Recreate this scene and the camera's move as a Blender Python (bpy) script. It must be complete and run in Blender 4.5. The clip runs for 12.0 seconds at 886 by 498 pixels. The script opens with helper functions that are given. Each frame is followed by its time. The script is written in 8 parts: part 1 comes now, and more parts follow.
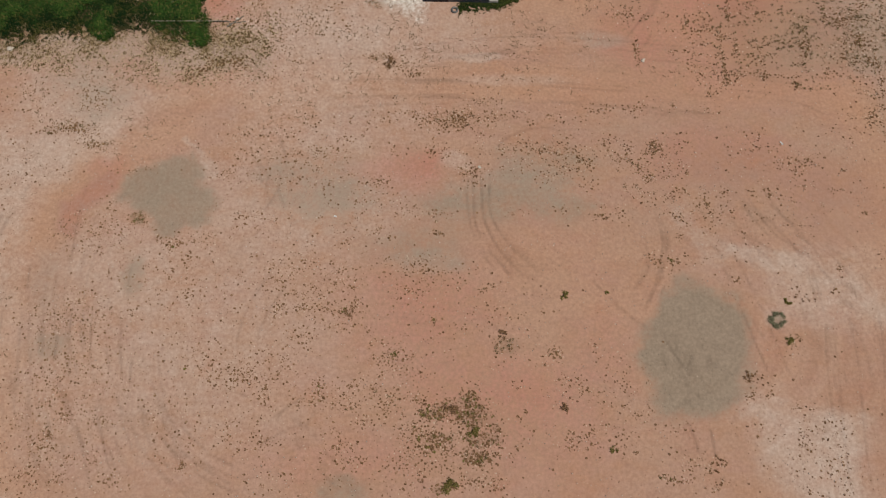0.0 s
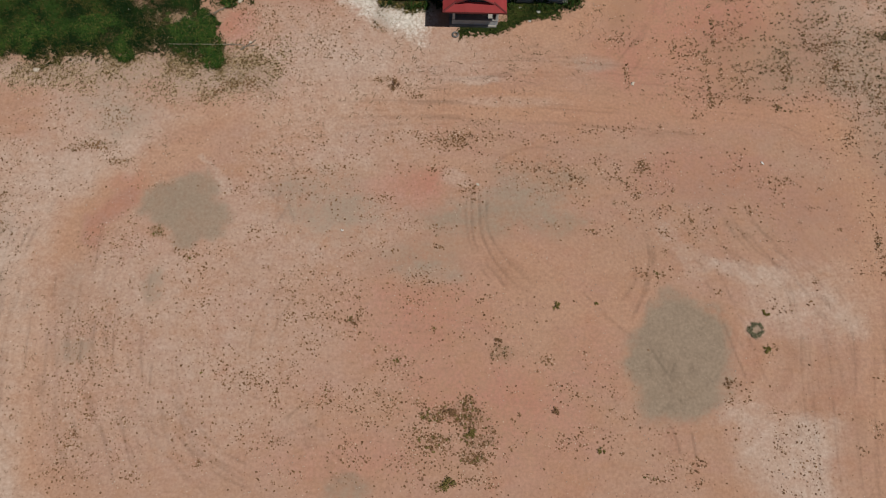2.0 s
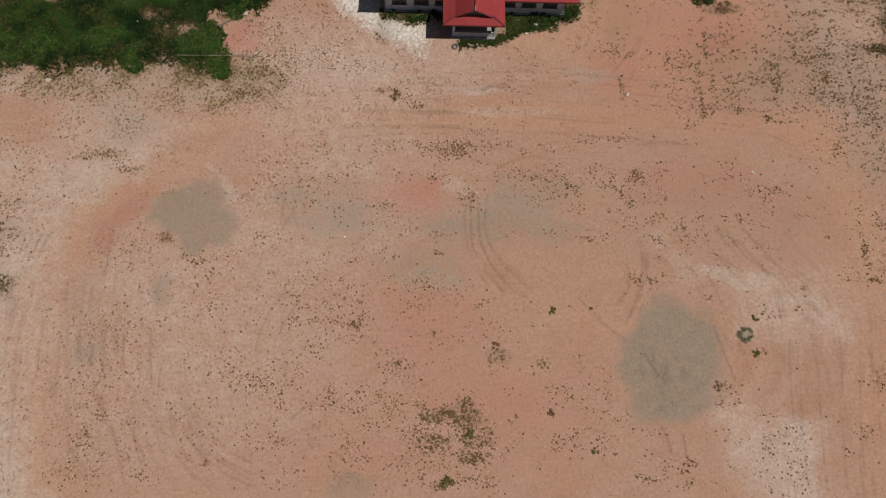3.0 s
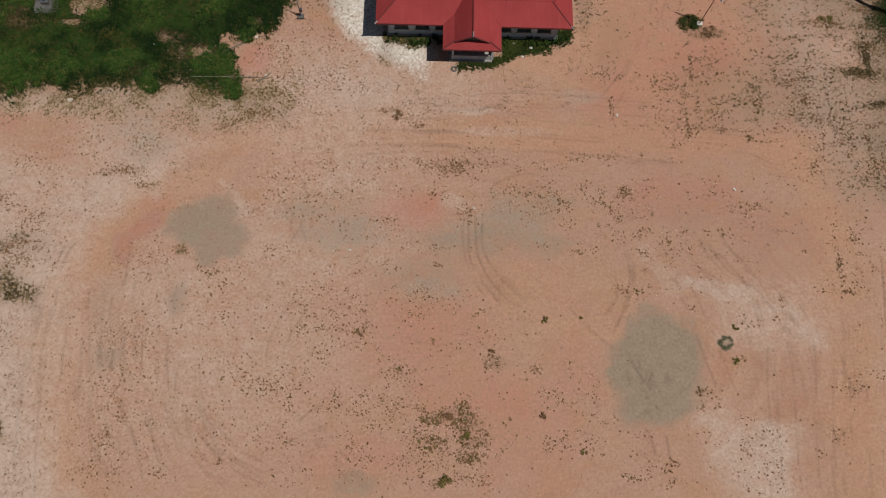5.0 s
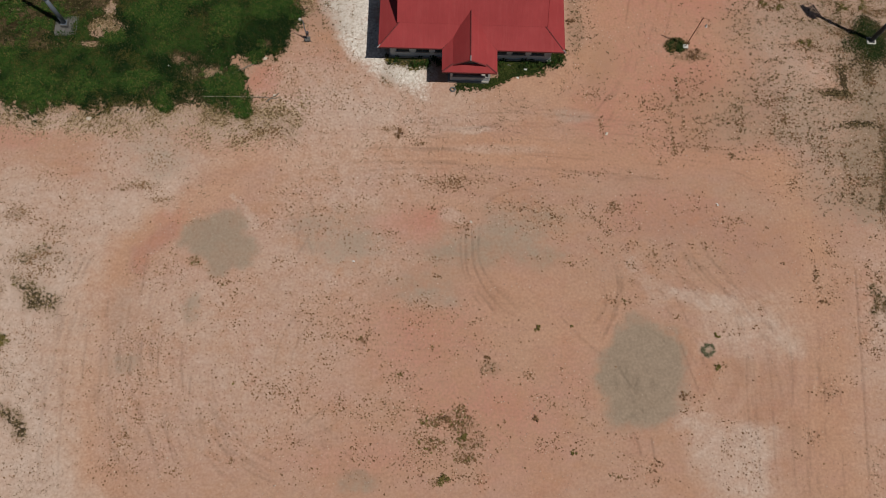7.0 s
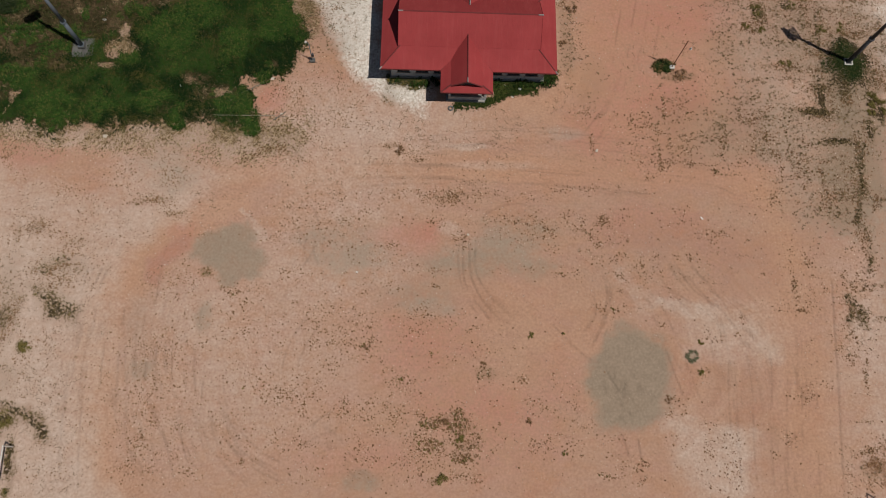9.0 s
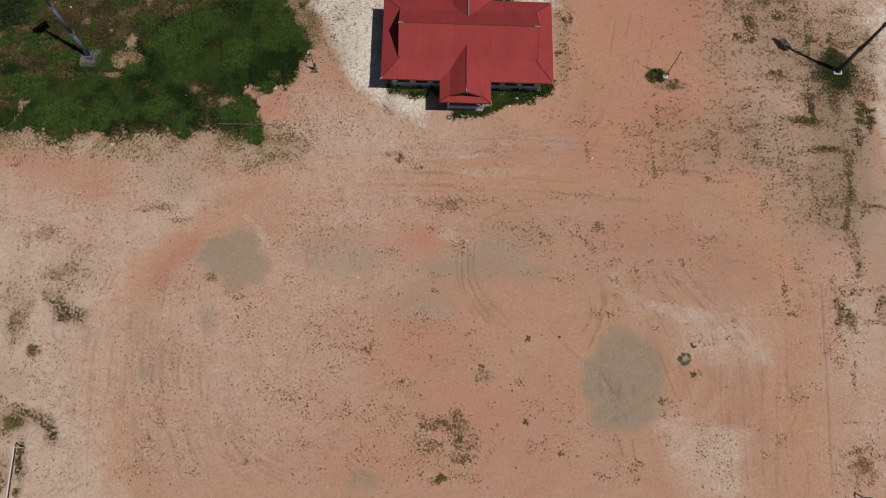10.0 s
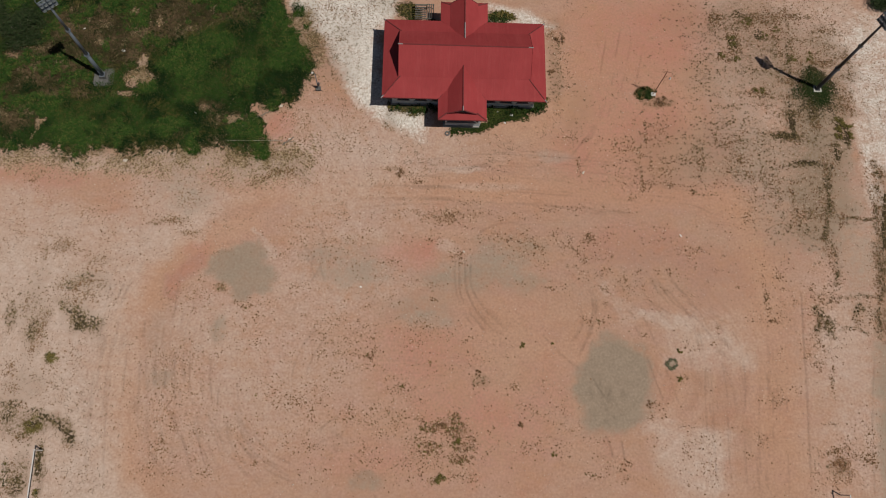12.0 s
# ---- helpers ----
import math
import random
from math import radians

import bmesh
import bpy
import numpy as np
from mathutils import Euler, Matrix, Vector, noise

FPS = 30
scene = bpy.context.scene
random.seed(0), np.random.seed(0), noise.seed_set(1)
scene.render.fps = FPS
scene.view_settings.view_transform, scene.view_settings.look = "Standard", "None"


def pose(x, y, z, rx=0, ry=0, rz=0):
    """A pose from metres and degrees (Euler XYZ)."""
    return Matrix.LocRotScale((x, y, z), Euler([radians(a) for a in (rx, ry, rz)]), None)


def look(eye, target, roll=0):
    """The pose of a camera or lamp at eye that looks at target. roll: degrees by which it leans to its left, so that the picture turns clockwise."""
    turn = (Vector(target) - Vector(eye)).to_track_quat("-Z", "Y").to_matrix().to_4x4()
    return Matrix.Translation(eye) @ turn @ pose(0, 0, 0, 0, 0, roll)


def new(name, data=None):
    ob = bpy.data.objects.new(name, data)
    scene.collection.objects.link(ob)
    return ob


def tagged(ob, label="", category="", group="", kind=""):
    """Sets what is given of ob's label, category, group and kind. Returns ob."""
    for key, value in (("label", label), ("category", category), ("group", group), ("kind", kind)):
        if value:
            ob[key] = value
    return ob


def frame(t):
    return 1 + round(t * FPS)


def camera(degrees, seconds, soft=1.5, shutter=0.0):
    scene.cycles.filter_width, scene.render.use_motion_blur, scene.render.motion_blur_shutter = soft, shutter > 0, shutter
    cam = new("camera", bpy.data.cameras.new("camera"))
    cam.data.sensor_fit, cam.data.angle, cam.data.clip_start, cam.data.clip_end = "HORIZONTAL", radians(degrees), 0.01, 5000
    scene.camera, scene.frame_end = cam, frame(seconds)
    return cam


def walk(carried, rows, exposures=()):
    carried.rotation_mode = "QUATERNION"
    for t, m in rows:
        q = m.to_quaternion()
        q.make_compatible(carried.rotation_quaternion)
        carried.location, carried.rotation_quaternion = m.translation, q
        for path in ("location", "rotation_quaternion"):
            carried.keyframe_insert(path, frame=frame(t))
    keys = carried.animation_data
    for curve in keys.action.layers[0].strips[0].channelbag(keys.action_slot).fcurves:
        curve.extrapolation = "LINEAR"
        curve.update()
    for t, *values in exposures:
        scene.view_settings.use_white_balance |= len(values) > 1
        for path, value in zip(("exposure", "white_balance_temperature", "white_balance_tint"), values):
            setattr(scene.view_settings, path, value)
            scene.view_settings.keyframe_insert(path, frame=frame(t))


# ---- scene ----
cam = camera(60.29, 12.0, soft=1.0)
# seconds, place, turn of the drone's camera: a slow straight climb
ROWS = [
    (0.0, 0.000, 0.000, 66.475, 16.675, -1.316, -0.893),
    (0.5, -0.001, 0.027, 67.662, 16.619, -1.318, -0.799),
    (1.0, -0.002, 0.050, 68.861, 16.569, -1.322, -0.712),
    (1.5, -0.004, 0.068, 70.072, 16.525, -1.328, -0.631),
    (2.0, -0.007, 0.081, 71.294, 16.487, -1.336, -0.557),
    (2.5, -0.011, 0.089, 72.524, 16.455, -1.346, -0.490),
    (3.0, -0.016, 0.091, 73.762, 16.428, -1.358, -0.429),
    (3.5, -0.024, 0.088, 75.007, 16.408, -1.372, -0.374),
    (4.0, -0.033, 0.080, 76.258, 16.393, -1.388, -0.326),
    (4.5, -0.046, 0.065, 77.512, 16.384, -1.406, -0.285),
    (5.0, -0.061, 0.044, 78.770, 16.381, -1.426, -0.250),
    (5.5, -0.080, 0.017, 80.030, 16.384, -1.448, -0.222),
    (6.0, -0.103, -0.016, 81.290, 16.392, -1.472, -0.200),
    (6.5, -0.130, -0.057, 82.549, 16.407, -1.499, -0.185),
    (7.0, -0.161, -0.105, 83.807, 16.427, -1.527, -0.176),
    (7.5, -0.197, -0.159, 85.062, 16.453, -1.558, -0.174),
    (8.0, -0.238, -0.222, 86.312, 16.485, -1.591, -0.179),
    (8.5, -0.285, -0.292, 87.557, 16.523, -1.625, -0.190),
    (9.0, -0.337, -0.370, 88.796, 16.567, -1.662, -0.208),
    (9.5, -0.396, -0.456, 90.026, 16.616, -1.701, -0.232),
    (10.0, -0.461, -0.550, 91.248, 16.672, -1.742, -0.263),
    (10.5, -0.534, -0.653, 92.459, 16.733, -1.784, -0.300),
    (11.0, -0.613, -0.765, 93.658, 16.800, -1.829, -0.345),
    (11.5, -0.701, -0.885, 94.845, 16.873, -1.876, -0.395),
    (12.0, -0.796, -1.015, 96.018, 16.953, -1.925, -0.453),
]
walk(cam, [(t, pose(x, y, z, rx, ry, rz)) for t, x, y, z, rx, ry, rz in ROWS])

# ---- light: a high sun in the south-east, clear tropical sky ----
SUN_WAY = Vector((0.42, -0.25, 1.0)).normalized()
sky_world = bpy.data.worlds.new("sky")
scene.world = sky_world
sky_world.use_nodes = True
sky_tree = sky_world.node_tree
sky_node = sky_tree.nodes.new("ShaderNodeTexSky")
sky_node.sky_type = "NISHITA"
sky_node.sun_disc = False
sky_node.sun_elevation = math.asin(SUN_WAY.z)
sky_node.sun_rotation = math.atan2(SUN_WAY.x, SUN_WAY.y)
sky_tree.links.new(sky_node.outputs["Color"], sky_tree.nodes["Background"].inputs["Color"])
sky_tree.nodes["Background"].inputs["Strength"].default_value = 0.035
sun = new("sun", bpy.data.lights.new("sun", "SUN"))
sun.data.energy = 5.0
sun.data.angle = radians(0.6)
sun.data.color = (1.0, 0.95, 0.88)
sun.matrix_world = look(SUN_WAY * 200, (0, 0, 0))
scene.view_settings.exposure = -0.38


# ---- materials ----
class Nodes:
    """A small hand for writing node materials."""

    def __init__(self, name):
        self.mat = bpy.data.materials.new(name)
        self.mat.use_nodes = True
        self.tree = self.mat.node_tree
        self.bsdf = self.tree.nodes["Principled BSDF"]
        self.co = self.tree.nodes.new("ShaderNodeTexCoord").outputs["Object"]

    def put(self, value, socket):
        if hasattr(value, "is_output"):
            self.tree.links.new(value, socket)
        elif isinstance(value, tuple) and len(value) == 3 and socket.type == "RGBA":
            socket.default_value = (*value, 1)
        else:
            socket.default_value = value

    def noise(self, scale, detail=4.0, rough=0.6, stretch=None, turn=0.0):
        co = self.co
        if stretch:
            m = self.tree.nodes.new("ShaderNodeMapping")
            m.inputs["Scale"].default_value = stretch
            m.inputs["Rotation"].default_value = (0, 0, radians(turn))
            self.tree.links.new(co, m.inputs["Vector"])
            co = m.outputs["Vector"]
        n = self.tree.nodes.new("ShaderNodeTexNoise")
        n.inputs["Scale"].default_value, n.inputs["Detail"].default_value, n.inputs["Roughness"].default_value = scale, detail, rough
        self.tree.links.new(co, n.inputs["Vector"])
        return n.outputs["Fac"]

    def span(self, value, a, b, lo=0.0, hi=1.0):
        n = self.tree.nodes.new("ShaderNodeMapRange")
        for key, x in zip(("Value", "From Min", "From Max", "To Min", "To Max"), (value, a, b, lo, hi)):
            self.put(x, n.inputs[key])
        return n.outputs["Result"]

    def sum(self, op, a, b):
        n = self.tree.nodes.new("ShaderNodeMath")
        n.operation = op
        self.put(a, n.inputs[0]), self.put(b, n.inputs[1])
        return n.outputs[0]

    def mix(self, fac, a, b, how="MIX"):
        n = self.tree.nodes.new("ShaderNodeMix")
        n.data_type, n.blend_type = "RGBA", how
        self.put(fac, n.inputs["Factor"])
        self.put(a, n.inputs[6]), self.put(b, n.inputs[7])
        return n.outputs[2]

    def shade(self, col, by):
        """col times a number"""
        n = self.tree.nodes.new("ShaderNodeVectorMath")
        n.operation = "SCALE"
        self.put(col, n.inputs[0]), self.put(by, n.inputs["Scale"])
        return n.outputs[0]

    def read(self, name, out="Fac"):
        n = self.tree.nodes.new("ShaderNodeAttribute")
        n.attribute_name = name
        return n.outputs[out]

    def split(self, name):
        n = self.tree.nodes.new("ShaderNodeSeparateColor")
        self.tree.links.new(self.read(name, "Color"), n.inputs[0])
        return n.outputs[0], n.outputs[1], n.outputs[2]

    def random(self):
        return self.tree.nodes.new("ShaderNodeObjectInfo").outputs["Random"]

    def island(self):
        return self.tree.nodes.new("ShaderNodeNewGeometry").outputs["Random Per Island"]

    def bump(self, height, strength=0.4, distance=0.02):
        n = self.tree.nodes.new("ShaderNodeBump")
        n.inputs["Strength"].default_value, n.inputs["Distance"].default_value = strength, distance
        self.put(height, n.inputs["Height"])
        self.tree.links.new(n.outputs[0], self.bsdf.inputs["Normal"])

    def done(self, col, rough=0.8, metal=0.0, spec=0.3):
        self.put(col, self.bsdf.inputs["Base Color"])
        self.put(rough, self.bsdf.inputs["Roughness"])
        self.put(metal, self.bsdf.inputs["Metallic"])
        self.bsdf.inputs["Specular IOR Level"].default_value = spec
        return self.mat


def soil_material():
    n = Nodes("laterite_soil")
    red, orange, pale = n.split("tint")
    grey, white, grass = n.split("cover")
    dry, rut, streak = n.split("wear")
    wide, mid, fine, grain = n.noise(0.11, 5, 0.6), n.noise(0.8, 6, 0.65), n.noise(3.2, 5, 0.62), n.noise(32.0, 3, 0.7)
    drag = n.noise(1.0, 4, 0.6, (2.2, 0.22, 1.0), 6)
    sweep = n.noise(1.0, 4, 0.6, (0.16, 1.5, 1.0), -4)
    broad = n.noise(0.32, 6, 0.68, (0.55, 1.0, 1.0))
    ragged = n.sum("ADD", n.span(mid, 0.28, 0.72, -0.3, 0.3), n.span(broad, 0.3, 0.7, -0.25, 0.25))
    speck = n.span(fine, 0.3, 0.7, -0.16, 0.16)

    def edge(mask, most=1.0, rough=1.0):
        """A stain's strength, broken up by the grain of the ground."""
        m = n.sum("ADD", mask, n.sum("MULTIPLY", n.sum("ADD", ragged, speck), n.span(mask, 0.0, 0.4, 0.0, rough)))
        return n.span(m, 0.02, 1.0, 0.0, most)

    def firm(mask, most=1.0):
        """A stain with an edge of its own: whole inside, crumbling only where it ends."""
        loose = n.sum("MULTIPLY", n.sum("ADD", ragged, speck), n.sum("MULTIPLY", n.span(mask, 0.0, 0.3), n.span(mask, 1.0, 0.5, 0.25, 1.0)))
        return n.span(n.sum("ADD", mask, loose), 0.0, 0.95, 0.0, most)

    col = n.mix(n.span(wide, 0.35, 0.65), (0.334, 0.203, 0.138), (0.35, 0.194, 0.122))
    col = n.mix(n.sum("MULTIPLY", n.span(broad, 0.42, 0.68), 0.6), col, (0.375, 0.245, 0.18))
    col = n.mix(n.sum("MULTIPLY", n.span(n.noise(0.23, 6, 0.7), 0.52, 0.72), 0.5), col, (0.335, 0.155, 0.103))
    col = n.mix(n.sum("MULTIPLY", n.span(n.noise(0.17, 5, 0.65, (1.0, 1.7, 1.0), 20), 0.46, 0.66), 0.65), col, (0.35, 0.208, 0.157))
    col = n.mix(n.sum("MULTIPLY", n.span(n.noise(0.4, 6, 0.7, (1.0, 1.5, 1.0), -15), 0.54, 0.74), 0.4), col, (0.30, 0.192, 0.135))
    col = n.mix(n.sum("MULTIPLY", n.span(mid, 0.4, 0.75), 0.35), col, (0.365, 0.235, 0.18))
    col = n.mix(n.sum("MULTIPLY", n.span(n.noise(0.7, 6, 0.68, (1.0, 1.4, 1.0), 35), 0.5, 0.7), 0.45), col, (0.29, 0.163, 0.116))
    col = n.mix(n.sum("MULTIPLY", n.span(drag, 0.5, 0.8), 0.25), col, (0.295, 0.166, 0.112))
    col = n.mix(n.sum("MULTIPLY", n.span(sweep, 0.5, 0.8), 0.35), col, (0.385, 0.235, 0.16))
    col = n.mix(n.sum("MULTIPLY", n.span(streak, 0.5, 0.8), 0.3), col, (0.40, 0.262, 0.19))
    col = n.mix(n.sum("MULTIPLY", n.span(streak, 0.5, 0.2), 0.24), col, (0.275, 0.146, 0.098))
    col = n.mix(edge(orange, 0.52), col, n.mix(n.span(mid, 0.3, 0.7), (0.375, 0.195, 0.108), (0.41, 0.235, 0.145)))
    col = n.mix(edge(red, 0.9), col, n.mix(n.span(mid, 0.3, 0.7), (0.345, 0.15, 0.098), (0.365, 0.172, 0.128)))
    col = n.mix(edge(pale, 0.8, 0.55), col, n.mix(n.span(mid, 0.3, 0.7), (0.4, 0.303, 0.243), (0.45, 0.36, 0.3)))
    col = n.mix(firm(grey, 0.85), col, n.mix(n.span(mid, 0.3, 0.7), (0.205, 0.165, 0.121), (0.25, 0.2, 0.147)))
    col = n.mix(edge(white, 0.92), col, n.mix(n.span(fine, 0.3, 0.7), (0.46, 0.425, 0.37), (0.63, 0.595, 0.545)))
    col = n.mix(n.sum("MULTIPLY", n.span(n.noise(1.7, 5, 0.7), 0.51, 0.65), n.sum("MULTIPLY", white, 0.5)), col, (0.24, 0.19, 0.13))
    scraps = n.sum("MULTIPLY", edge(dry, 0.85), n.span(fine, 0.36, 0.60))
    col = n.mix(scraps, col, n.mix(n.span(mid, 0.35, 0.65), (0.125, 0.084, 0.046), (0.2, 0.135, 0.085)))
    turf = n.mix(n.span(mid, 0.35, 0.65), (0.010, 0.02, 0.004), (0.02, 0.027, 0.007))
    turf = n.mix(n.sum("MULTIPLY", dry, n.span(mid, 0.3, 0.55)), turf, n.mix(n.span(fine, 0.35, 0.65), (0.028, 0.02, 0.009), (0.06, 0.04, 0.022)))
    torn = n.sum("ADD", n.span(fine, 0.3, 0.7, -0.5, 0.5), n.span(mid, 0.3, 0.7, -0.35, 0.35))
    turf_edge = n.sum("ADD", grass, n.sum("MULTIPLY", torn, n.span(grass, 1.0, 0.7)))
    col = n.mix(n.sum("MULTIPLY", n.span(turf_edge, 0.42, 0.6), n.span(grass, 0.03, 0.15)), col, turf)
    col = n.shade(col, n.sum("SUBTRACT", 1.0, n.sum("MULTIPLY", rut, 0.4)))
    # wormy cracks and crumbled ridges on dry, trampled ground
    worm = n.tree.nodes.new("ShaderNodeTexNoise")
    worm.inputs["Scale"].default_value, worm.inputs["Detail"].default_value, worm.inputs["Distortion"].default_value = 1.7, 3.0, 1.2
    n.tree.links.new(n.co, worm.inputs["Vector"])
    vein = n.span(n.sum("ABSOLUTE", n.sum("SUBTRACT", worm.outputs["Fac"], 0.5), 0.0), 0.035, 0.005)
    where = n.sum("MULTIPLY", n.span(n.sum("ADD", n.sum("ADD", pale, dry), n.sum("MULTIPLY", white, 0.7)), 0.1, 0.9), n.span(n.noise(0.5, 4, 0.6), 0.42, 0.6))
    col = n.mix(n.sum("MULTIPLY", n.sum("MULTIPLY", vein, where), 0.45), col, (0.2, 0.135, 0.09))
    # crumbs too small to model, of many sizes
    cell = n.tree.nodes.new("ShaderNodeTexVoronoi")
    cell.inputs["Scale"].default_value = 1.9
    n.tree.links.new(n.co, cell.inputs["Vector"])
    lot = n.tree.nodes.new("ShaderNodeSeparateColor")
    n.tree.links.new(cell.outputs["Color"], lot.inputs[0])
    size = n.span(lot.outputs[0], 0.6, 1.0, -0.02, 0.15)
    crumbs = n.sum("MULTIPLY", n.span(n.sum("SUBTRACT", size, cell.outputs["Distance"]), 0.0, 0.04), n.span(n.noise(0.3), 0.4, 0.62))
    col = n.mix(n.sum("MULTIPLY", crumbs, n.span(lot.outputs[1], 0.0, 1.0, 0.15, 0.5)), col, (0.17, 0.105, 0.068))
    col = n.shade(col, n.sum("ADD", n.span(grain, 0.25, 0.75, -0.06, 0.06), n.span(fine, 0.25, 0.75, 0.84, 1.16)))
    n.bump(n.sum("ADD", n.sum("MULTIPLY", fine, 0.7), n.sum("MULTIPLY", grain, 0.3)), 0.3, 0.035)
    return n.done(col, 0.95, 0, 0.1)


def leaf_material(name, low, high, dead, rough=0.7):
    n = Nodes(name)
    tone = n.read("tone")
    col = n.mix(tone, low, high)
    col = n.mix(n.span(n.island(), 0.8, 0.98), col, dead)
    n.bsdf.inputs["Subsurface Weight"].default_value = 0.0
    return n.done(col, rough, 0, 0.08)


def paint_material(name, col, rough=0.6, wear=(0.3, 0.25, 0.2), amount=0.4, scale=1.6, metal=0.0, grain=14.0):
    n = Nodes(name)
    big, small = n.noise(scale, 5, 0.65), n.noise(grain, 4, 0.65)
    out = n.mix(n.sum("MULTIPLY", n.span(big, 0.45, 0.75), amount), col, wear)
    out = n.shade(out, n.span(small, 0.2, 0.8, 0.86, 1.12))
    n.bump(small, 0.15, 0.01)
    return n.done(out, n.span(small, 0.2, 0.8, max(0.05, rough - 0.1), min(1, rough + 0.1)), metal, 0.4)


def roof_material():
    n = Nodes("red_metal_roofing")
    big, mid, small = n.noise(0.25, 4, 0.6), n.noise(1.4, 5, 0.65), n.noise(18, 3, 0.6)
    col = n.mix(n.span(big, 0.35, 0.65), (0.228, 0.031, 0.032), (0.262, 0.038, 0.039))
    col = n.mix(n.sum("MULTIPLY", n.span(mid, 0.5, 0.8), 0.35), col, (0.20, 0.042, 0.038))
    col = n.mix(n.sum("MULTIPLY", n.span(n.noise(1.0, 4, 0.6, (2.6, 0.25, 0.25)), 0.5, 0.75), 0.3), col, (0.3, 0.062, 0.06))
    col = n.shade(col, n.span(small, 0.2, 0.8, 0.93, 1.07))
    return n.done(col, n.span(mid, 0.3, 0.7, 0.7, 0.82), 0.0, 0.15)


def stone_material(name, low, high):
    n = Nodes(name)
    return n.done(n.shade(n.mix(n.island(), low, high), n.span(n.noise(30, 3, 0.6), 0.2, 0.8, 0.85, 1.15)), 0.9, 0, 0.2)


def glass_material():
    n = Nodes("dark_window_glass")
    return n.done(n.mix(n.noise(2.0), (0.018, 0.022, 0.026), (0.05, 0.055, 0.06)), 0.12, 0, 0.6)


SOIL = soil_material()
GRASS = leaf_material("rank_grass_blades", (0.0055, 0.018, 0.0035), (0.024, 0.053, 0.0095), (0.055, 0.05, 0.015))
TUFT = leaf_material("ragged_tuft_leaves", (0.12, 0.078, 0.033), (0.23, 0.155, 0.08), (0.08, 0.062, 0.022))
DARKBUSH = leaf_material("dark_bush_leaves", (0.011, 0.02, 0.007), (0.028, 0.042, 0.014), (0.05, 0.052, 0.028))
REDDISH = leaf_material("reddish_dead_leaves", (0.19, 0.095, 0.048), (0.31, 0.17, 0.095), (0.13, 0.085, 0.04))
FRESH = leaf_material("fresh_grass_blades", (0.011, 0.036, 0.006), (0.042, 0.082, 0.014), (0.12, 0.095, 0.03))
LAWN = leaf_material("lawn_blades", (0.012, 0.024, 0.004), (0.045, 0.06, 0.012), (0.085, 0.068, 0.025))
WITHERED = leaf_material("withered_grass_blades", (0.028, 0.024, 0.009), (0.105, 0.07, 0.037), (0.06, 0.07, 0.02))
SCRUB = leaf_material("brown_scrub_leaves", (0.075, 0.048, 0.018), (0.155, 0.1, 0.044), (0.2, 0.13, 0.062))
YELLOWING = leaf_material("yellowing_grass_blades", (0.032, 0.038, 0.008), (0.08, 0.07, 0.018), (0.095, 0.068, 0.026))
STRAW = leaf_material("bleached_straw", (0.15, 0.105, 0.058), (0.42, 0.32, 0.2), (0.1, 0.07, 0.034))
SAGE = leaf_material("grey_green_leaves", (0.09, 0.085, 0.045), (0.17, 0.16, 0.1), (0.2, 0.17, 0.12))
# pale straw colour that also stands in for sunlight on the weeds
SUNTUFT = leaf_material("pale_sunlit_tufts", (0.4, 0.29, 0.2), (0.56, 0.44, 0.34), (0.28, 0.19, 0.12))
RUNNER = leaf_material("dead_brown_stalks", (0.085, 0.055, 0.026), (0.17, 0.11, 0.062), (0.05, 0.042, 0.016))
DRY = leaf_material("dry_grass_blades", (0.075, 0.056, 0.022), (0.16, 0.112, 0.055), (0.27, 0.2, 0.12))
WEED = leaf_material("weed_leaves", (0.1, 0.053, 0.026), (0.2, 0.113, 0.06), (0.26, 0.16, 0.085))
OLIVE = leaf_material("olive_weed_leaves", (0.07, 0.059, 0.015), (0.148, 0.12, 0.038), (0.19, 0.13, 0.052))
BUSH = leaf_material("shrub_leaves", (0.009, 0.02, 0.005), (0.032, 0.05, 0.012), (0.07, 0.058, 0.022))
ROOF = roof_material()
RIDGE = paint_material("weathered_ridge_capping", (0.13, 0.02, 0.02), 0.85, (0.14, 0.04, 0.037), 0.4)
FLASH = paint_material("bare_zinc_flashing", (0.24, 0.225, 0.225), 0.75, (0.17, 0.1, 0.09), 0.6, 3.0, 0.0)
WALL = paint_material("grey_white_limewashed_wall", (0.42, 0.45, 0.47), 0.85, (0.24, 0.235, 0.225), 0.6, 0.9)
PLINTH = paint_material("rough_concrete", (0.28, 0.265, 0.24), 0.9, (0.2, 0.18, 0.16), 0.6, 1.3)
PAD = paint_material("stained_concrete_pad", (0.1, 0.097, 0.09), 0.95, (0.03, 0.029, 0.026), 0.95, 1.4)
GALV = paint_material("galvanised_steel", (0.14, 0.165, 0.195), 0.6, (0.1, 0.12, 0.14), 0.5, 2.0, 0.5)
# darker counterpart of GALV: the east mast's shade is put into the colour
DARKSTEEL = paint_material("shaded_dark_steel", (0.05, 0.055, 0.065), 0.55, (0.17, 0.14, 0.12), 0.5, 2.0, 0.4)
LAMP = paint_material("lamp_housing", (0.055, 0.066, 0.07), 0.75, (0.05, 0.055, 0.06), 0.5, 3.0, 0.0)
LENS = paint_material("lamp_glass", (0.16, 0.18, 0.18), 0.4, (0.2, 0.22, 0.22), 0.3)
WOOD = paint_material("weathered_timber", (0.15, 0.125, 0.095), 0.9, (0.08, 0.065, 0.05), 0.6, 1.2, grain=22)
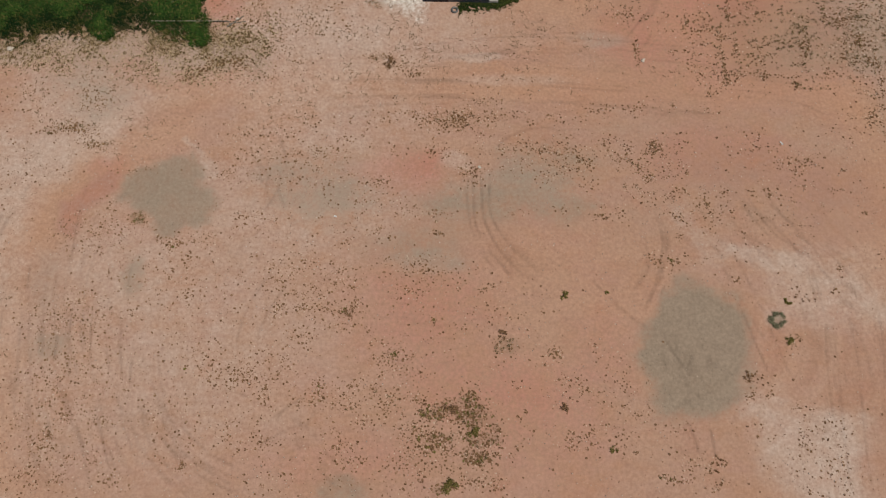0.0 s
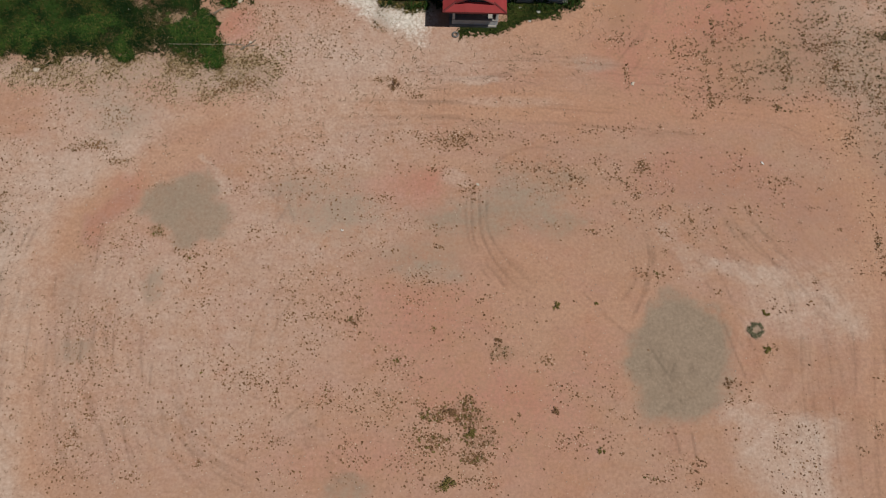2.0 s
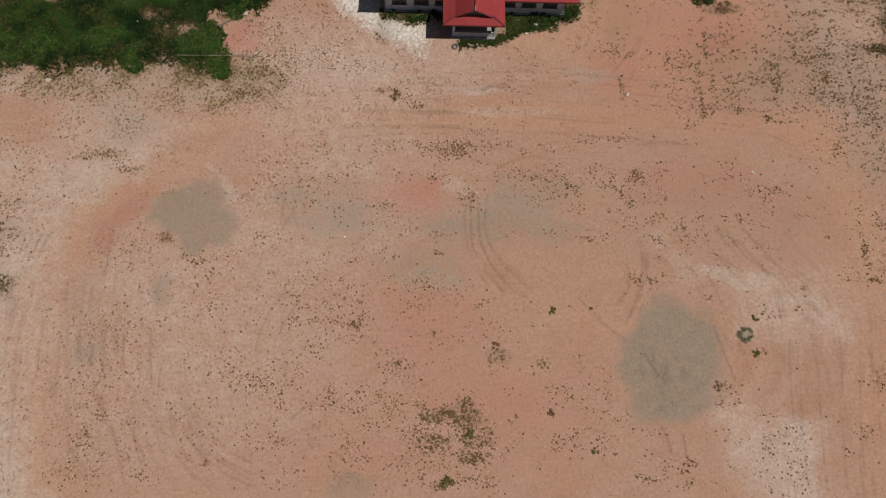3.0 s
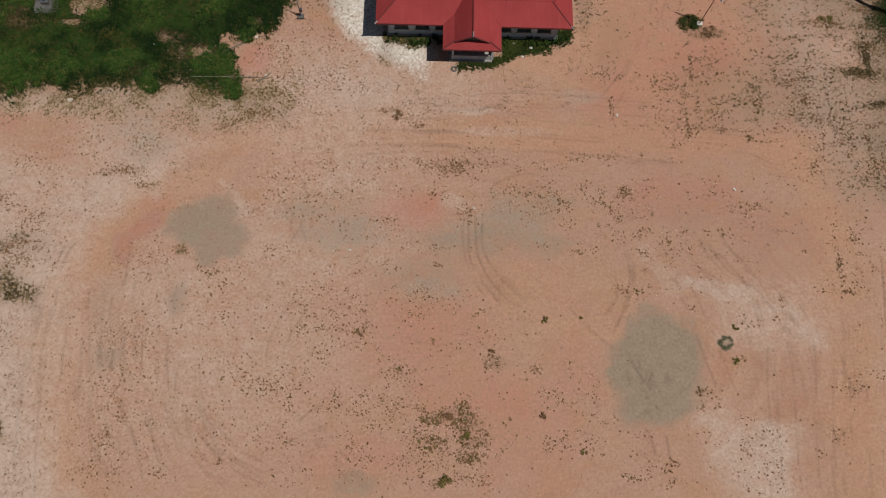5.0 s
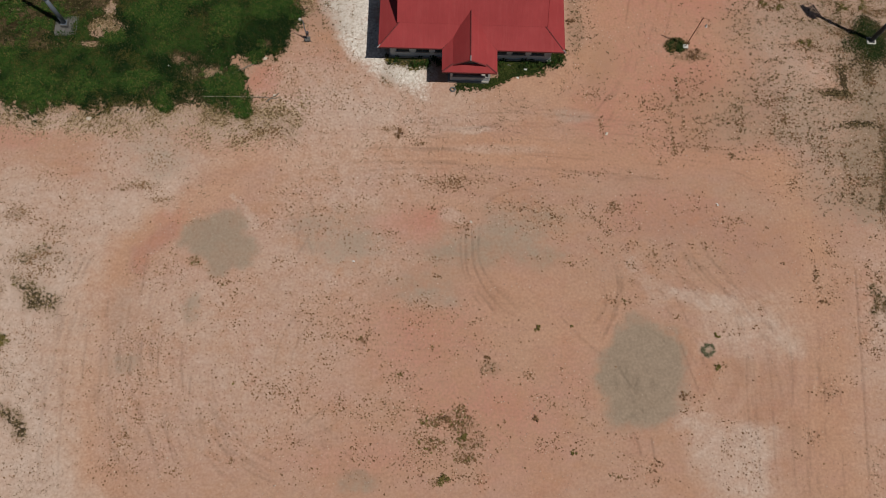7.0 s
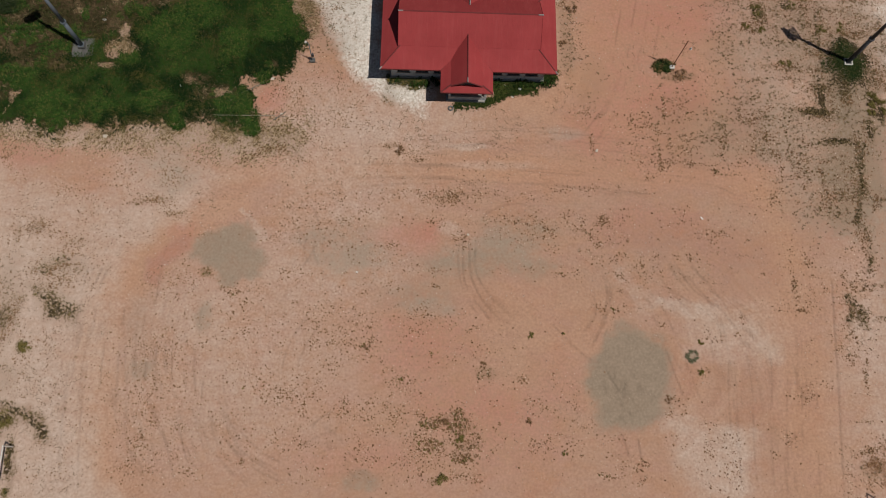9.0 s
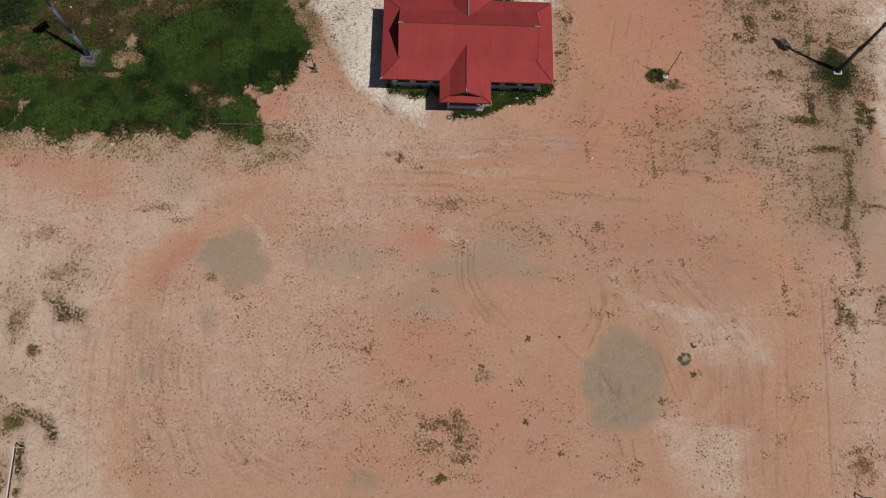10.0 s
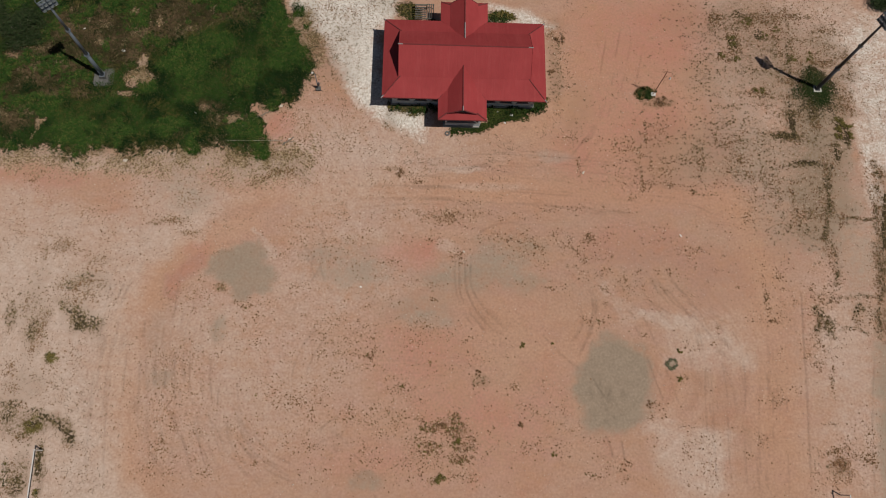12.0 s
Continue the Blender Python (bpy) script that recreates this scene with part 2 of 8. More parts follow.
OLDWOOD = paint_material("grey_old_timber", (0.08, 0.072, 0.062), 0.9, (0.05, 0.044, 0.038), 0.6, 1.2, grain=22)
PALEWOOD = paint_material("bleached_timber", (0.24, 0.205, 0.16), 0.9, (0.13, 0.11, 0.09), 0.6, 1.2, grain=22)
WHITE = paint_material("chipped_white_paint", (0.5, 0.48, 0.45), 0.6, (0.36, 0.3, 0.26), 0.6, 2.4)
RUST = paint_material("rusty_pole", (0.22, 0.1, 0.06), 0.8, (0.12, 0.07, 0.05), 0.6, 3.0)
RUBBER = paint_material("perished_rubber", (0.1, 0.098, 0.095), 0.9, (0.24, 0.22, 0.2), 0.6, 3.0)
STONE = paint_material("pale_stone", (0.44, 0.38, 0.31), 0.9, (0.4, 0.32, 0.26), 0.5, 3.0)
GRAVEL = stone_material("grey_gravel", (0.17, 0.138, 0.103), (0.38, 0.31, 0.235))
PEBBLE = stone_material("pale_pebbles", (0.3, 0.22, 0.17), (0.62, 0.52, 0.44))
CLOD = stone_material("red_clods", (0.2, 0.11, 0.07), (0.33, 0.19, 0.125))
LITTER = paint_material("white_litter", (0.78, 0.77, 0.75), 0.6, (0.55, 0.5, 0.46), 0.3, 5.0)
BARK = paint_material("grey_bark", (0.2, 0.17, 0.14), 0.9, (0.1, 0.085, 0.07), 0.6, 4.0)
GLASS = glass_material()
DOOR = paint_material("brown_door_paint", (0.13, 0.075, 0.05), 0.6, (0.08, 0.05, 0.04), 0.5)


# ---- ground: one sheet, fine where the drone looks, coarse out to the horizon ----
def value_noise(x, y, size, seed):
    """Smooth noise, 0 to 1, with cells of that size in metres."""
    table = np.random.RandomState(seed).rand(256, 256)
    u, v = x / size + 91.3, y / size + 47.7
    i, j = np.floor(u).astype(int), np.floor(v).astype(int)
    a, b = u - i, v - j
    a, b = a * a * (3 - 2 * a), b * b * (3 - 2 * b)
    i, j, k, l = i % 256, j % 256, (i + 1) % 256, (j + 1) % 256
    return (table[i, j] * (1 - a) + table[k, j] * a) * (1 - b) + (table[i, l] * (1 - a) + table[k, l] * a) * b


def fractal(x, y, size, seed, octaves=4):
    total, weight = 0, 0
    for k in range(octaves):
        total = total + value_noise(x, y, size / 2 ** k, seed + k) / 2 ** k
        weight += 1 / 2 ** k
    return total / weight


def smooth(v):
    v = np.clip(v, 0, 1)
    return v * v * (3 - 2 * v)


def lines(a, b, step, count=26, growth=1.42):
    inner = np.arange(a, b + step / 2, step)
    reach = np.cumsum(step * growth ** np.arange(1, count))
    return np.concatenate((a - reach[::-1], inner, inner[-1] + reach))


STEP = 0.15
GX, GY = lines(-64, 73, STEP), lines(-9, 71, STEP)
MX, MY = np.meshgrid(GX, GY, indexing="ij")
WARP_X = (fractal(MX, MY, 3.0, 11) - 0.5) * 3.0 + (fractal(MX, MY, 0.7, 17, 3) - 0.5) * 0.8
WARP_Y = (fractal(MX, MY, 3.0, 23) - 0.5) * 3.0 + (fractal(MX, MY, 0.7, 29, 3) - 0.5) * 0.8
MASK = {key: np.zeros(MX.shape) for key in ("red", "orange", "pale", "grey", "white", "grass", "dry", "rut", "weed", "straw", "runner", "streak")}
# the ground was graded and driven round and round: streaks run with the oval
OVAL = np.hypot((MX - 2) / 1.65, MY - 15)
BEARING = np.arctan2(MY - 15, (MX - 2) / 1.65)
LANE = OVAL + (fractal(MX, MY, 14.0, 5, 2) - 0.5) * 5
MASK["streak"] = 0.45 * fractal(LANE * 2.2, BEARING * 5, 2.2, 31, 3) + 0.55 * fractal(LANE * 6, BEARING * 9 + 40, 2.2, 37, 3)
WORN = smooth(fractal(MX, MY, 11, 43, 3) * 3.4 - 1.2) * (0.35 + 0.65 * smooth(np.abs(MX - 2) / 14 - 1.2)) * smooth((31 - OVAL) / 6)
MASK["streak"] = np.clip((MASK["streak"] - 0.5) * 2.6 * WORN + 0.5, 0, 1)
RISE = (MASK["streak"] - 0.5) * 0.02 + (fractal(MX, MY, 9.0, 41, 3) - 0.5) * 0.08 + (fractal(MX, MY, 0.8, 47, 3) - 0.5) * 0.03


def window(x0, y0, x1, y1):
    return (slice(max(np.searchsorted(GX, x0) - 1, 0), np.searchsorted(GX, x1) + 1), slice(max(np.searchsorted(GY, y0) - 1, 0), np.searchsorted(GY, y1) + 1))


def lay(key, part, value, weight):
    """Stains lie over one another; a negative weight takes away."""
    m = MASK[key]
    if key in ("weed", "straw", "runner"):
        m[part] = np.maximum(m[part], value * weight)
    elif weight > 0:
        m[part] = 1 - (1 - m[part]) * (1 - value * min(weight, 1))
    else:
        m[part] = m[part] * (1 - value * min(-weight, 1))


def blot(key, x, y, rx, ry, turn=0, weight=1.0, soft=0.5):
    """A rounded stain with a ragged edge."""
    r = max(rx, ry) * 1.6 + 2
    part = window(x - r, y - r, x + r, y + r)
    k = min(1.0, min(rx, ry) / 2.5)
    u, v = MX[part] - x + WARP_X[part] * k, MY[part] - y + WARP_Y[part] * k
    c, s = math.cos(radians(turn)), math.sin(radians(turn))
    d = np.hypot((u * c + v * s) / rx, (v * c - u * s) / ry)
    lay(key, part, smooth((1 + soft / 2 - d) / max(soft, 0.05) * 0.9), weight)


def weeds(x, y, rx, ry, many):
    """A thin scatter of weeds, thickest in the middle."""
    r = max(rx, ry) * 2.2 + 1
    part = window(x - r, y - r, x + r, y + r)
    k = min(1.0, 0.22 + min(rx, ry) / 2.5)
    d = np.hypot((MX[part] - x + WARP_X[part] * k) / rx, (MY[part] - y + WARP_Y[part] * k) / ry)
    lay("weed", part, np.exp(-(d / 0.95) ** 2), many)


def area(key, soft, weight, corners):
    """A patch of ground inside a rough outline, with a ragged edge."""
    cx, cy = [c[0] for c in corners], [c[1] for c in corners]
    part = window(min(cx) - 4, min(cy) - 4, max(cx) + 4, max(cy) + 4)
    k = min(1.0, 0.35 + soft * 0.5)
    u, v = MX[part] + WARP_X[part] * k, MY[part] + WARP_Y[part] * k
    inside, near = np.zeros(u.shape, bool), np.full(u.shape, 1e9)
    for (ax, ay), (bx, by) in zip(corners, corners[1:] + corners[:1]):
        dx, dy = bx - ax, by - ay
        h = np.clip(((u - ax) * dx + (v - ay) * dy) / (dx * dx + dy * dy + 1e-9), 0, 1)
        near = np.minimum(near, np.hypot(u - ax - h * dx, v - ay - h * dy))
        if abs(dy) > 1e-9:
            inside ^= ((ay > v) != (by > v)) & (u < dx * (v - ay) / dy + ax)
    lay(key, part, smooth(0.5 + np.where(inside, near, -near) / (2 * soft * (1.0 if key in ("grass", "grey") else 1.7))), weight)


def curve_points(stops, n=14):
    """A smooth line through a few stops."""
    p = [Vector((*s, 0)) for s in stops]
    p = [2 * p[0] - p[1]] + p + [2 * p[-1] - p[-2]]
    out = []
    for a, b, c, d in zip(p, p[1:], p[2:], p[3:]):
        for k in range(n):
            t = k / n
            out.append(0.5 * (2 * b + (c - a) * t + (2 * a - 5 * b + 4 * c - d) * t * t + (3 * b - a - 3 * c + d) * t ** 3))
    return out + [p[-2]]


def along(stops, reach, bend=0.0):
    """Distance of the ground from a smooth line, with its sign, and how far along, near it."""
    line = curve_points(stops)
    part = window(min(q.x for q in line) - reach, min(q.y for q in line) - reach, max(q.x for q in line) + reach, max(q.y for q in line) + reach)
    u, v = MX[part] + WARP_X[part] * bend, MY[part] + WARP_Y[part] * bend
    near, side, far = np.full(u.shape, 1e9), np.zeros(u.shape), np.zeros(u.shape)
    for k, (a, b) in enumerate(zip(line, line[1:])):
        d = b - a
        h = np.clip(((u - a.x) * d.x + (v - a.y) * d.y) / (d.length_squared + 1e-9), 0, 1)
        dist = np.hypot(u - a.x - h * d.x, v - a.y - h * d.y)
        new_near = dist < near
        near = np.where(new_near, dist, near)
        side = np.where(new_near, np.sign((u - a.x) * d.y - (v - a.y) * d.x), side)
        far = np.where(new_near, (k + h) / (len(line) - 1), far)
    return part, near * side, far


def band(key, width, weight, stops):
    part, d, far = along(stops, width * 1.6, 0.8)
    lay(key, part, smooth(1.3 - np.abs(d) / (width * 0.55)), weight)


def wheel_track(gauge, weight, stops, w=0.12):
    """Two ruts, pressed in and darker, broken here and there."""
    part, d, far = along(stops, gauge + 2, 0.05)
    rut = np.exp(-((np.abs(d) - gauge / 2) / w) ** 2)
    lip = np.exp(-((np.abs(d) - gauge / 2) / (w * 2.3)) ** 2) - rut
    gaps = smooth(fractal(MX[part], MY[part], 2.4, 61, 3) * 3.4 - 1.1) * smooth(far * 6) * smooth((1 - far) * 6)
    lay("rut", part, rut * gaps, weight)
    RISE[part] += (lip * 0.03 - rut * 0.035) * gaps * weight


def scrape(stops, width, weight, seed):
    """Fine parallel furrows left by a blade, along a bend."""
    part, d, far = along(stops, width, 0.04)
    comb = smooth(value_noise(d + 50, far * 2.5, 0.34, seed) * 3 - 1.7)
    comb = comb * smooth(fractal(MX[part], MY[part], 3.0, seed + 3, 3) * 3.2 - 1.1) * smooth(1.4 - 1.4 * np.abs(d) / (width * 0.6)) * smooth(far * 5) * smooth((1 - far) * 5)
    lay("rut", part, comb, weight)
    RISE[part] -= comb * 0.02 * weight


def rut(weight, stops):
    """One thin tyre mark with a raised lip."""
    part, d, far = along(stops, 1.2, 0.04)
    cut = np.exp(-(d / 0.14) ** 2) * smooth(far * 8) * smooth((1 - far) * 8) * smooth(fractal(MX[part], MY[part], 1.8, 63, 3) * 3.4 - 0.8)
    lip = np.exp(-((d - 0.24) / 0.12) ** 2) * smooth(far * 8) * smooth((1 - far) * 8)
    lay("rut", part, cut, weight * 0.8)
    RISE[part] += (lip * 0.035 - cut * 0.045) * weight


def groove(stops):
    part, d, far = along(stops, 1.5, 0.04)
    cut = np.exp(-(d / 0.13) ** 2)
    lay("rut", part, cut * smooth(fractal(MX[part], MY[part], 1.6, 67, 2) * 3 - 0.5), 0.55)
    RISE[part] -= cut * 0.05


# large tints of the soil
band("pale", 5, 0.4, [(-30.3, 31.7), (-36.0, 25.9), (-38.2, 17.1), (-39.0, 6.7), (-38.4, -3.7)])
band("orange", 4.0, 0.5, [(-30.3, 31.7), (-35.4, 25.9), (-37.3, 17.1), (-38.0, 6.7), (-37.2, -3.7)])
band("orange", 4.5, 0.55, [(-23.9, 35.3), (-14.3, 36.6), (-2.1, 37.1), (11.6, 36.7), (27.0, 36.0), (38.5, 35.2), (43.5, 31.6), (44.3, 25.3)])
band("orange", 8, 0.5, [(43.7, 26.8), (43.3, 17.7), (44.1, 7.6), (44.2, -4.5)])
band("orange", 5, 0.5, [(25.8, 63.8), (23.6, 55.4), (20.7, 48.2), (16.6, 44.7)])
band("orange", 3, 0.4, [(10.3, 45.1), (16.7, 46.9), (19.2, 50.0)])
area("orange", 2, 0.5, [(20.0, 64.7), (37.7, 65.9), (39.1, 55.6), (33.5, 39.8), (23.4, 39.7), (19.1, 48.2)])
area("orange", 3, 0.35, [(5.3, 21.0), (17.4, 22.5), (22.9, 19.8), (18.7, 13.5), (10.4, 9.6), (5.6, 13.6)])
area("red", 1.0, 0.8, [(-7.2, 27.2), (-2.5, 28.9), (2.3, 29.1), (2.5, 27.1), (-0.4, 25.2), (-2.5, 24.6), (-5.6, 26.0)])
area("red", 2.2, 0.42, [(-4.5, 17.3), (-1.5, 18.1), (3.4, 16.7), (4.0, 13.6), (-0.5, 10.7), (-5.4, 11.7)])
area("red", 0.3, 0.95, [(-28.5, 27.9), (-27.7, 26.3), (-28.9, 25.1), (-30.7, 23.9), (-31.6, 21.1), (-32.8, 22.1), (-32.8, 24.2), (-31.1, 26.2)])
blot("red", 27.7, 29.3, 7.1, 3.2, 0, 0.35, 0.8)
blot("red", 20.6, 42.5, 3.5, 3.8, 0, 0.4, 0.7)
blot("red", 35.9, 25.8, 3.2, 2.8, 0, 0.25, 0.8)
blot("red", 5.8, 7.2, 7.9, 3.4, 0, 0.3, 0.9)
blot("red", -7.2, 1.3, 9.5, 2.3, 0, 0.25, 0.9)
blot("red", -51.0, 38.4, 6.7, 2.2, 0, 0.4, 0.7)
blot("red", -19.3, 46.0, 2.3, 1.9, 0, 0.6, 0.4)
blot("red", 32.6, 46.6, 4.0, 2.2, 0, 0.4, 0.8)
blot("red", 41.3, 45.8, 2.4, 5.1, 0, 0.35, 0.8)
blot("red", -20.5, 44.5, 2.5, 1.6, 0, 0.6, 0.4)
# pale, bleached ground
area("pale", 1.5, 0.95, [(-64.0, 31.4), (-47.8, 28.1), (-43.6, 25.4), (-40.7, 23.5), (-40.7, 19.0), (-40.7, 14.0), (-40.1, 8.0), (-38.7, 2.8), (-36.5, -0.0), (-33.2, -3.3), (-30.9, -8.7), (-55.7, -8.5)])
blot("pale", -42.6, 19.3, 3.1, 4.3, 0, 0.35, 0.6)
blot("pale", -43.5, 10.1, 3.0, 4.1, 0, 0.3, 0.6)
area("pale", 1.5, 0.4, [(-39.1, 38.5), (-31.8, 39.8), (-26.4, 37.8), (-22.4, 35.3), (-26.0, 32.5), (-33.2, 31.3), (-38.0, 34.5)])
area("pale", 2, 0.35, [(-17.0, 47.9), (-8.5, 48.0), (-3.7, 43.7), (-3.7, 38.7), (-14.3, 37.0), (-20.3, 37.0)])
band("pale", 2.6, 0.38, [(24.0, 22.8), (26.1, 20.5), (29.6, 18.9), (33.6, 18.1), (37.5, 15.9), (41.7, 13.2)])
band("pale", 1.6, 0.5, [(28.6, 19.3), (31.6, 18.6), (34.7, 18.0)])
area("pale", 1.2, 0.7, [(27.4, 6.2), (29.0, 6.9), (30.7, 6.4), (31.7, 4.9), (33.6, 4.5), (36.1, 4.6), (37.7, 4.1), (37.8, 1.5), (36.8, -2.6), (34.8, -3.0), (31.5, -3.0), (29.8, -1.1), (29.4, 1.2), (29.0, 3.5), (27.7, 4.5)])
blot("pale", 35.3, 1.5, 2.19, 3.48, 0, 0.55, 0.7)
blot("pale", 31.6, 13.1, 1.2, 1.0, 0, 0.35, 0.6)
blot("pale", 37.0, 15.5, 6.5, 3.4, 0, 0.15, 0.9)
blot("pale", 3.2, 28.6, 1.3, 1.1, 0, 0.5, 0.8)
blot("runner", 4.7, 27.7, 1.2, 0.3, 0, 1.6, 0.6)
blot("pale", -36.6, 28.5, 3.7, 2.0, 0, 0.35, 0.9)
blot("pale", 41.8, 42.2, 6.4, 4.5, 0, 0.12, 0.9)
blot("dry", 42.5, 42.8, 5.8, 5.1, 0, 0.5, 1.0)
blot("grey", 42.5, 42.8, 5.8, 5.1, 0, 0.08, 1.0)
blot("pale", 5.8, 39.6, 2.5, 0.6, 0, 0.6, 0.5)
blot("pale", -26.1, 17.6, 3.5, 3.6, 0, 0.3, 0.8)
blot("pale", -19.9, 27.8, 0.7, 1.1, 0, 0.5, 0.5)
area("pale", 2.5, 0.3, [(51.1, 30.0), (60.1, 33.3), (70.4, 33.3), (62.7, -4.6), (47.3, -4.5), (48.8, 12.6)])
blot("pale", 54.1, 15.5, 3.0, 4.4, 0, 0.5, 0.7)
area("pale", 2, 0.5, [(42.3, 69.9), (63.9, 70.3), (59.6, 44.2), (48.2, 31.6), (41.8, 43.2), (40.3, 58.4)])
band("pale", 0.8, 1.0, [(-37.1, 41.6), (-35.4, 42.1), (-33.5, 42.2), (-31.5, 41.3)])
band("pale", 0.5, 0.5, [(-22.5, 31.0), (-21.3, 30.0), (-20.4, 29.4), (-20.4, 28.4)])
# white crushed stone round the hall
area("white", 0.8, 1.0, [(-20.7, 69.8), (-18.6, 64.6), (-15.9, 61.5), (-13.4, 58.6), (-11.8, 55.0), (-10.1, 51.0), (-8.1, 48.7), (-6.3, 47.6), (-4.5, 45.8), (-0.2, 44.6), (0.8, 46.1), (0.8, 49.8), (-4.6, 49.7), (-7.1, 60.5), (-4.7, 62.9), (-2.3, 70.1)])
area("white", 0.6, 0.7, [(9.7, 65.3), (15.8, 64.4), (19.5, 62.3), (18.2, 61.6), (12.5, 62.5), (9.7, 63.0)])
area("white", 1.6, 0.5, [(61.1, 60.5), (69.3, 67.4), (76.3, 71.5), (74.1, 43.5), (64.8, 37.4), (62.9, 42.5), (61.9, 50.4)])
blot("white", -12.9, 64.7, 3.2, 2.9, 0, 0.5, 0.6)
# dusting of grey and olive, and bleached places
blot("grey", -31.4, 35.2, 2.94, 2.10, 0, 0.18, 0.9)
blot("pale", -31.4, 35.2, 2.94, 2.10, 0, 0.4, 0.9)
blot("grey", 7.0, 25.7, 4.49, 1.97, 0, 0.3, 0.9)
blot("grey", 0.6, 18.6, 3.58, 1.06, 0, 0.25, 0.9)
blot("pale", 0.6, 18.6, 3.58, 1.06, 0, 0.3, 0.9)
blot("pale", 37.4, 15.4, 4.66, 3.14, 0, 0.2, 1.0)
blot("grey", -33.5, 17.1, 1.24, 3.10, 0, 0.12, 1.0)
blot("grey", -33.2, 11.1, 1.93, 1.47, 0, 0.12, 1.0)
blot("red", 26.2, 41.2, 6.26, 4.49, 0, 0.22, 1.0)
blot("red", 35.5, 60.2, 7.48, 5.63, 0, 0.35, 1.0)
blot("dry", 49.9, 62.3, 4.22, 4.29, 0, 0.35, 1.0)
blot("red", 48.1, 61.3, 4.20, 5.68, 0, 0.3, 1.0)
blot("grey", 54.6, 48.5, 2.45, 6.21, 0, 0.35, 1.0)
blot("dry", 54.6, 43.3, 2.82, 5.17, 0, 0.4, 1.0)
blot("orange", 19.5, 35.7, 19.42, 0.98, 0, 0.4, 1.0)
blot("pale", 8.5, 37.0, 6.09, 0.62, 0, 0.35, 1.0)
blot("pale", 17.7, 41.6, 2.83, 0.90, 0, 0.3, 1.0)
blot("grey", 17.7, 41.6, 2.83, 0.90, 0, 0.25, 1.0)
blot("orange", 41.0, 34.0, 3.36, 3.66, 0, 0.35, 1.0)
blot("red", 39.4, 24.0, 4.84, 3.94, 0, 0.32, 1.0)
blot("grey", 39.4, 24.0, 4.84, 3.94, 0, 0.14, 1.0)
blot("orange", 34.0, 20.8, 3.17, 1.64, 0, 0.3, 1.0)
blot("red", 10.1, 3.8, 5.80, 5.16, 0, 0.25, 1.0)
blot("red", 15.4, 10.5, 3.00, 2.99, 0, 0.25, 1.0)
blot("red", 29.1, 28.1, 7.59, 2.90, 0, 0.3, 1.0)
blot("grey", 29.1, 27.5, 6.49, 2.31, 0, 0.15, 1.0)
blot("grey", -5.6, 24.9, 6.79, 1.56, 0, 0.22, 1.0)
blot("pale", -16.4, 13.9, 7.42, 4.56, 0, 0.08, 1.0)
blot("red", -0.4, 26.0, 2.63, 1.69, 0, 0.35, 1.0)
blot("pale", -20.5, 9.9, 4.36, 7.33, 0, 0.08, 1.0)
band("orange", 4.2, 0.55, [(-22.9, 31.2), (-27.2, 30.0), (-31.5, 28.2), (-34.4, 25.2), (-36.1, 20.7), (-36.9, 15.0), (-37.2, 9.4), (-36.9, 3.3), (-36.6, -2.5)])
blot("red", 39.4, 62.1, 8.38, 5.69, 0, 0.5, 1.0)
blot("dry", 49.8, 61.3, 5.89, 5.69, 0, 0.35, 1.0)
blot("grey", 49.3, 57.6, 5.00, 5.57, 0, 0.2, 1.0)
blot("grey", 50.7, 53.0, 4.12, 3.63, 0, 0.25, 1.0)
blot("dry", 50.7, 53.0, 3.71, 3.17, 0, 0.35, 1.0)
blot("grey", 58.4, 27.7, 3.47, 10.27, 0, 0.2, 1.0)
area("pale", 1.5, 0.55, [(-58.8, 36.4), (-51.5, 36.8), (-46.8, 34.4), (-42.1, 32.5), (-36.2, 31.7), (-31.1, 32.5), (-27.5, 33.3), (-28.1, 31.0), (-33.1, 29.8), (-36.5, 27.5), (-38.4, 22.2), (-38.4, 16.4), (-55.9, 19.3)])
blot("red", -29.1, 28.2, 1.75, 1.08, 0, 0.5, 0.8)
blot("red", -31.4, 25.3, 1.30, 1.89, 0, 0.25, 0.9)
area("runner", 1.5, 0.7, [(18.3, 64.7), (22.7, 67.6), (22.4, 50.0), (18.7, 48.2)])
area("runner", 2, 0.9, [(-11.5, 46.2), (-5.3, 44.1), (0.9, 43.3), (11.9, 45.1), (18.3, 46.9), (19.6, 42.2), (5.5, 39.6), (-9.8, 40.3)])
blot("dry", 7.5, 11.0, 1.09, 0.85, 0, 0.35, 0.9)
area("straw", 0.8, 1.0, [(-19.2, 63.6), (-17.0, 63.7), (-14.8, 60.4), (-14.2, 55.9), (-15.3, 54.2), (-16.5, 57.5), (-18.3, 60.2)])
area("dry", 0.8, 0.7, [(-19.2, 63.6), (-17.0, 63.7), (-14.8, 60.4), (-14.2, 55.9), (-15.3, 54.2), (-16.5, 57.5), (-18.3, 60.2)])
area("runner", 0.8, 1.0, [(-19.2, 63.6), (-17.0, 63.7), (-14.8, 60.4), (-14.2, 55.9), (-15.3, 54.2), (-16.5, 57.5), (-18.3, 60.2)])
area("grass", 0.8, 0.3, [(-19.2, 63.6), (-17.0, 63.7), (-14.8, 60.4), (-14.2, 55.9), (-15.3, 54.2), (-16.5, 57.5), (-18.3, 60.2)])
blot("pale", 8.1, 26.0, 5.82, 2.26, 0, 0.28, 1.0)
blot("pale", -5.6, 24.9, 6.79, 2.23, 0, 0.2, 1.0)
blot("pale", -9.7, 22.2, 7.72, 3.27, 0, 0.15, 1.0)
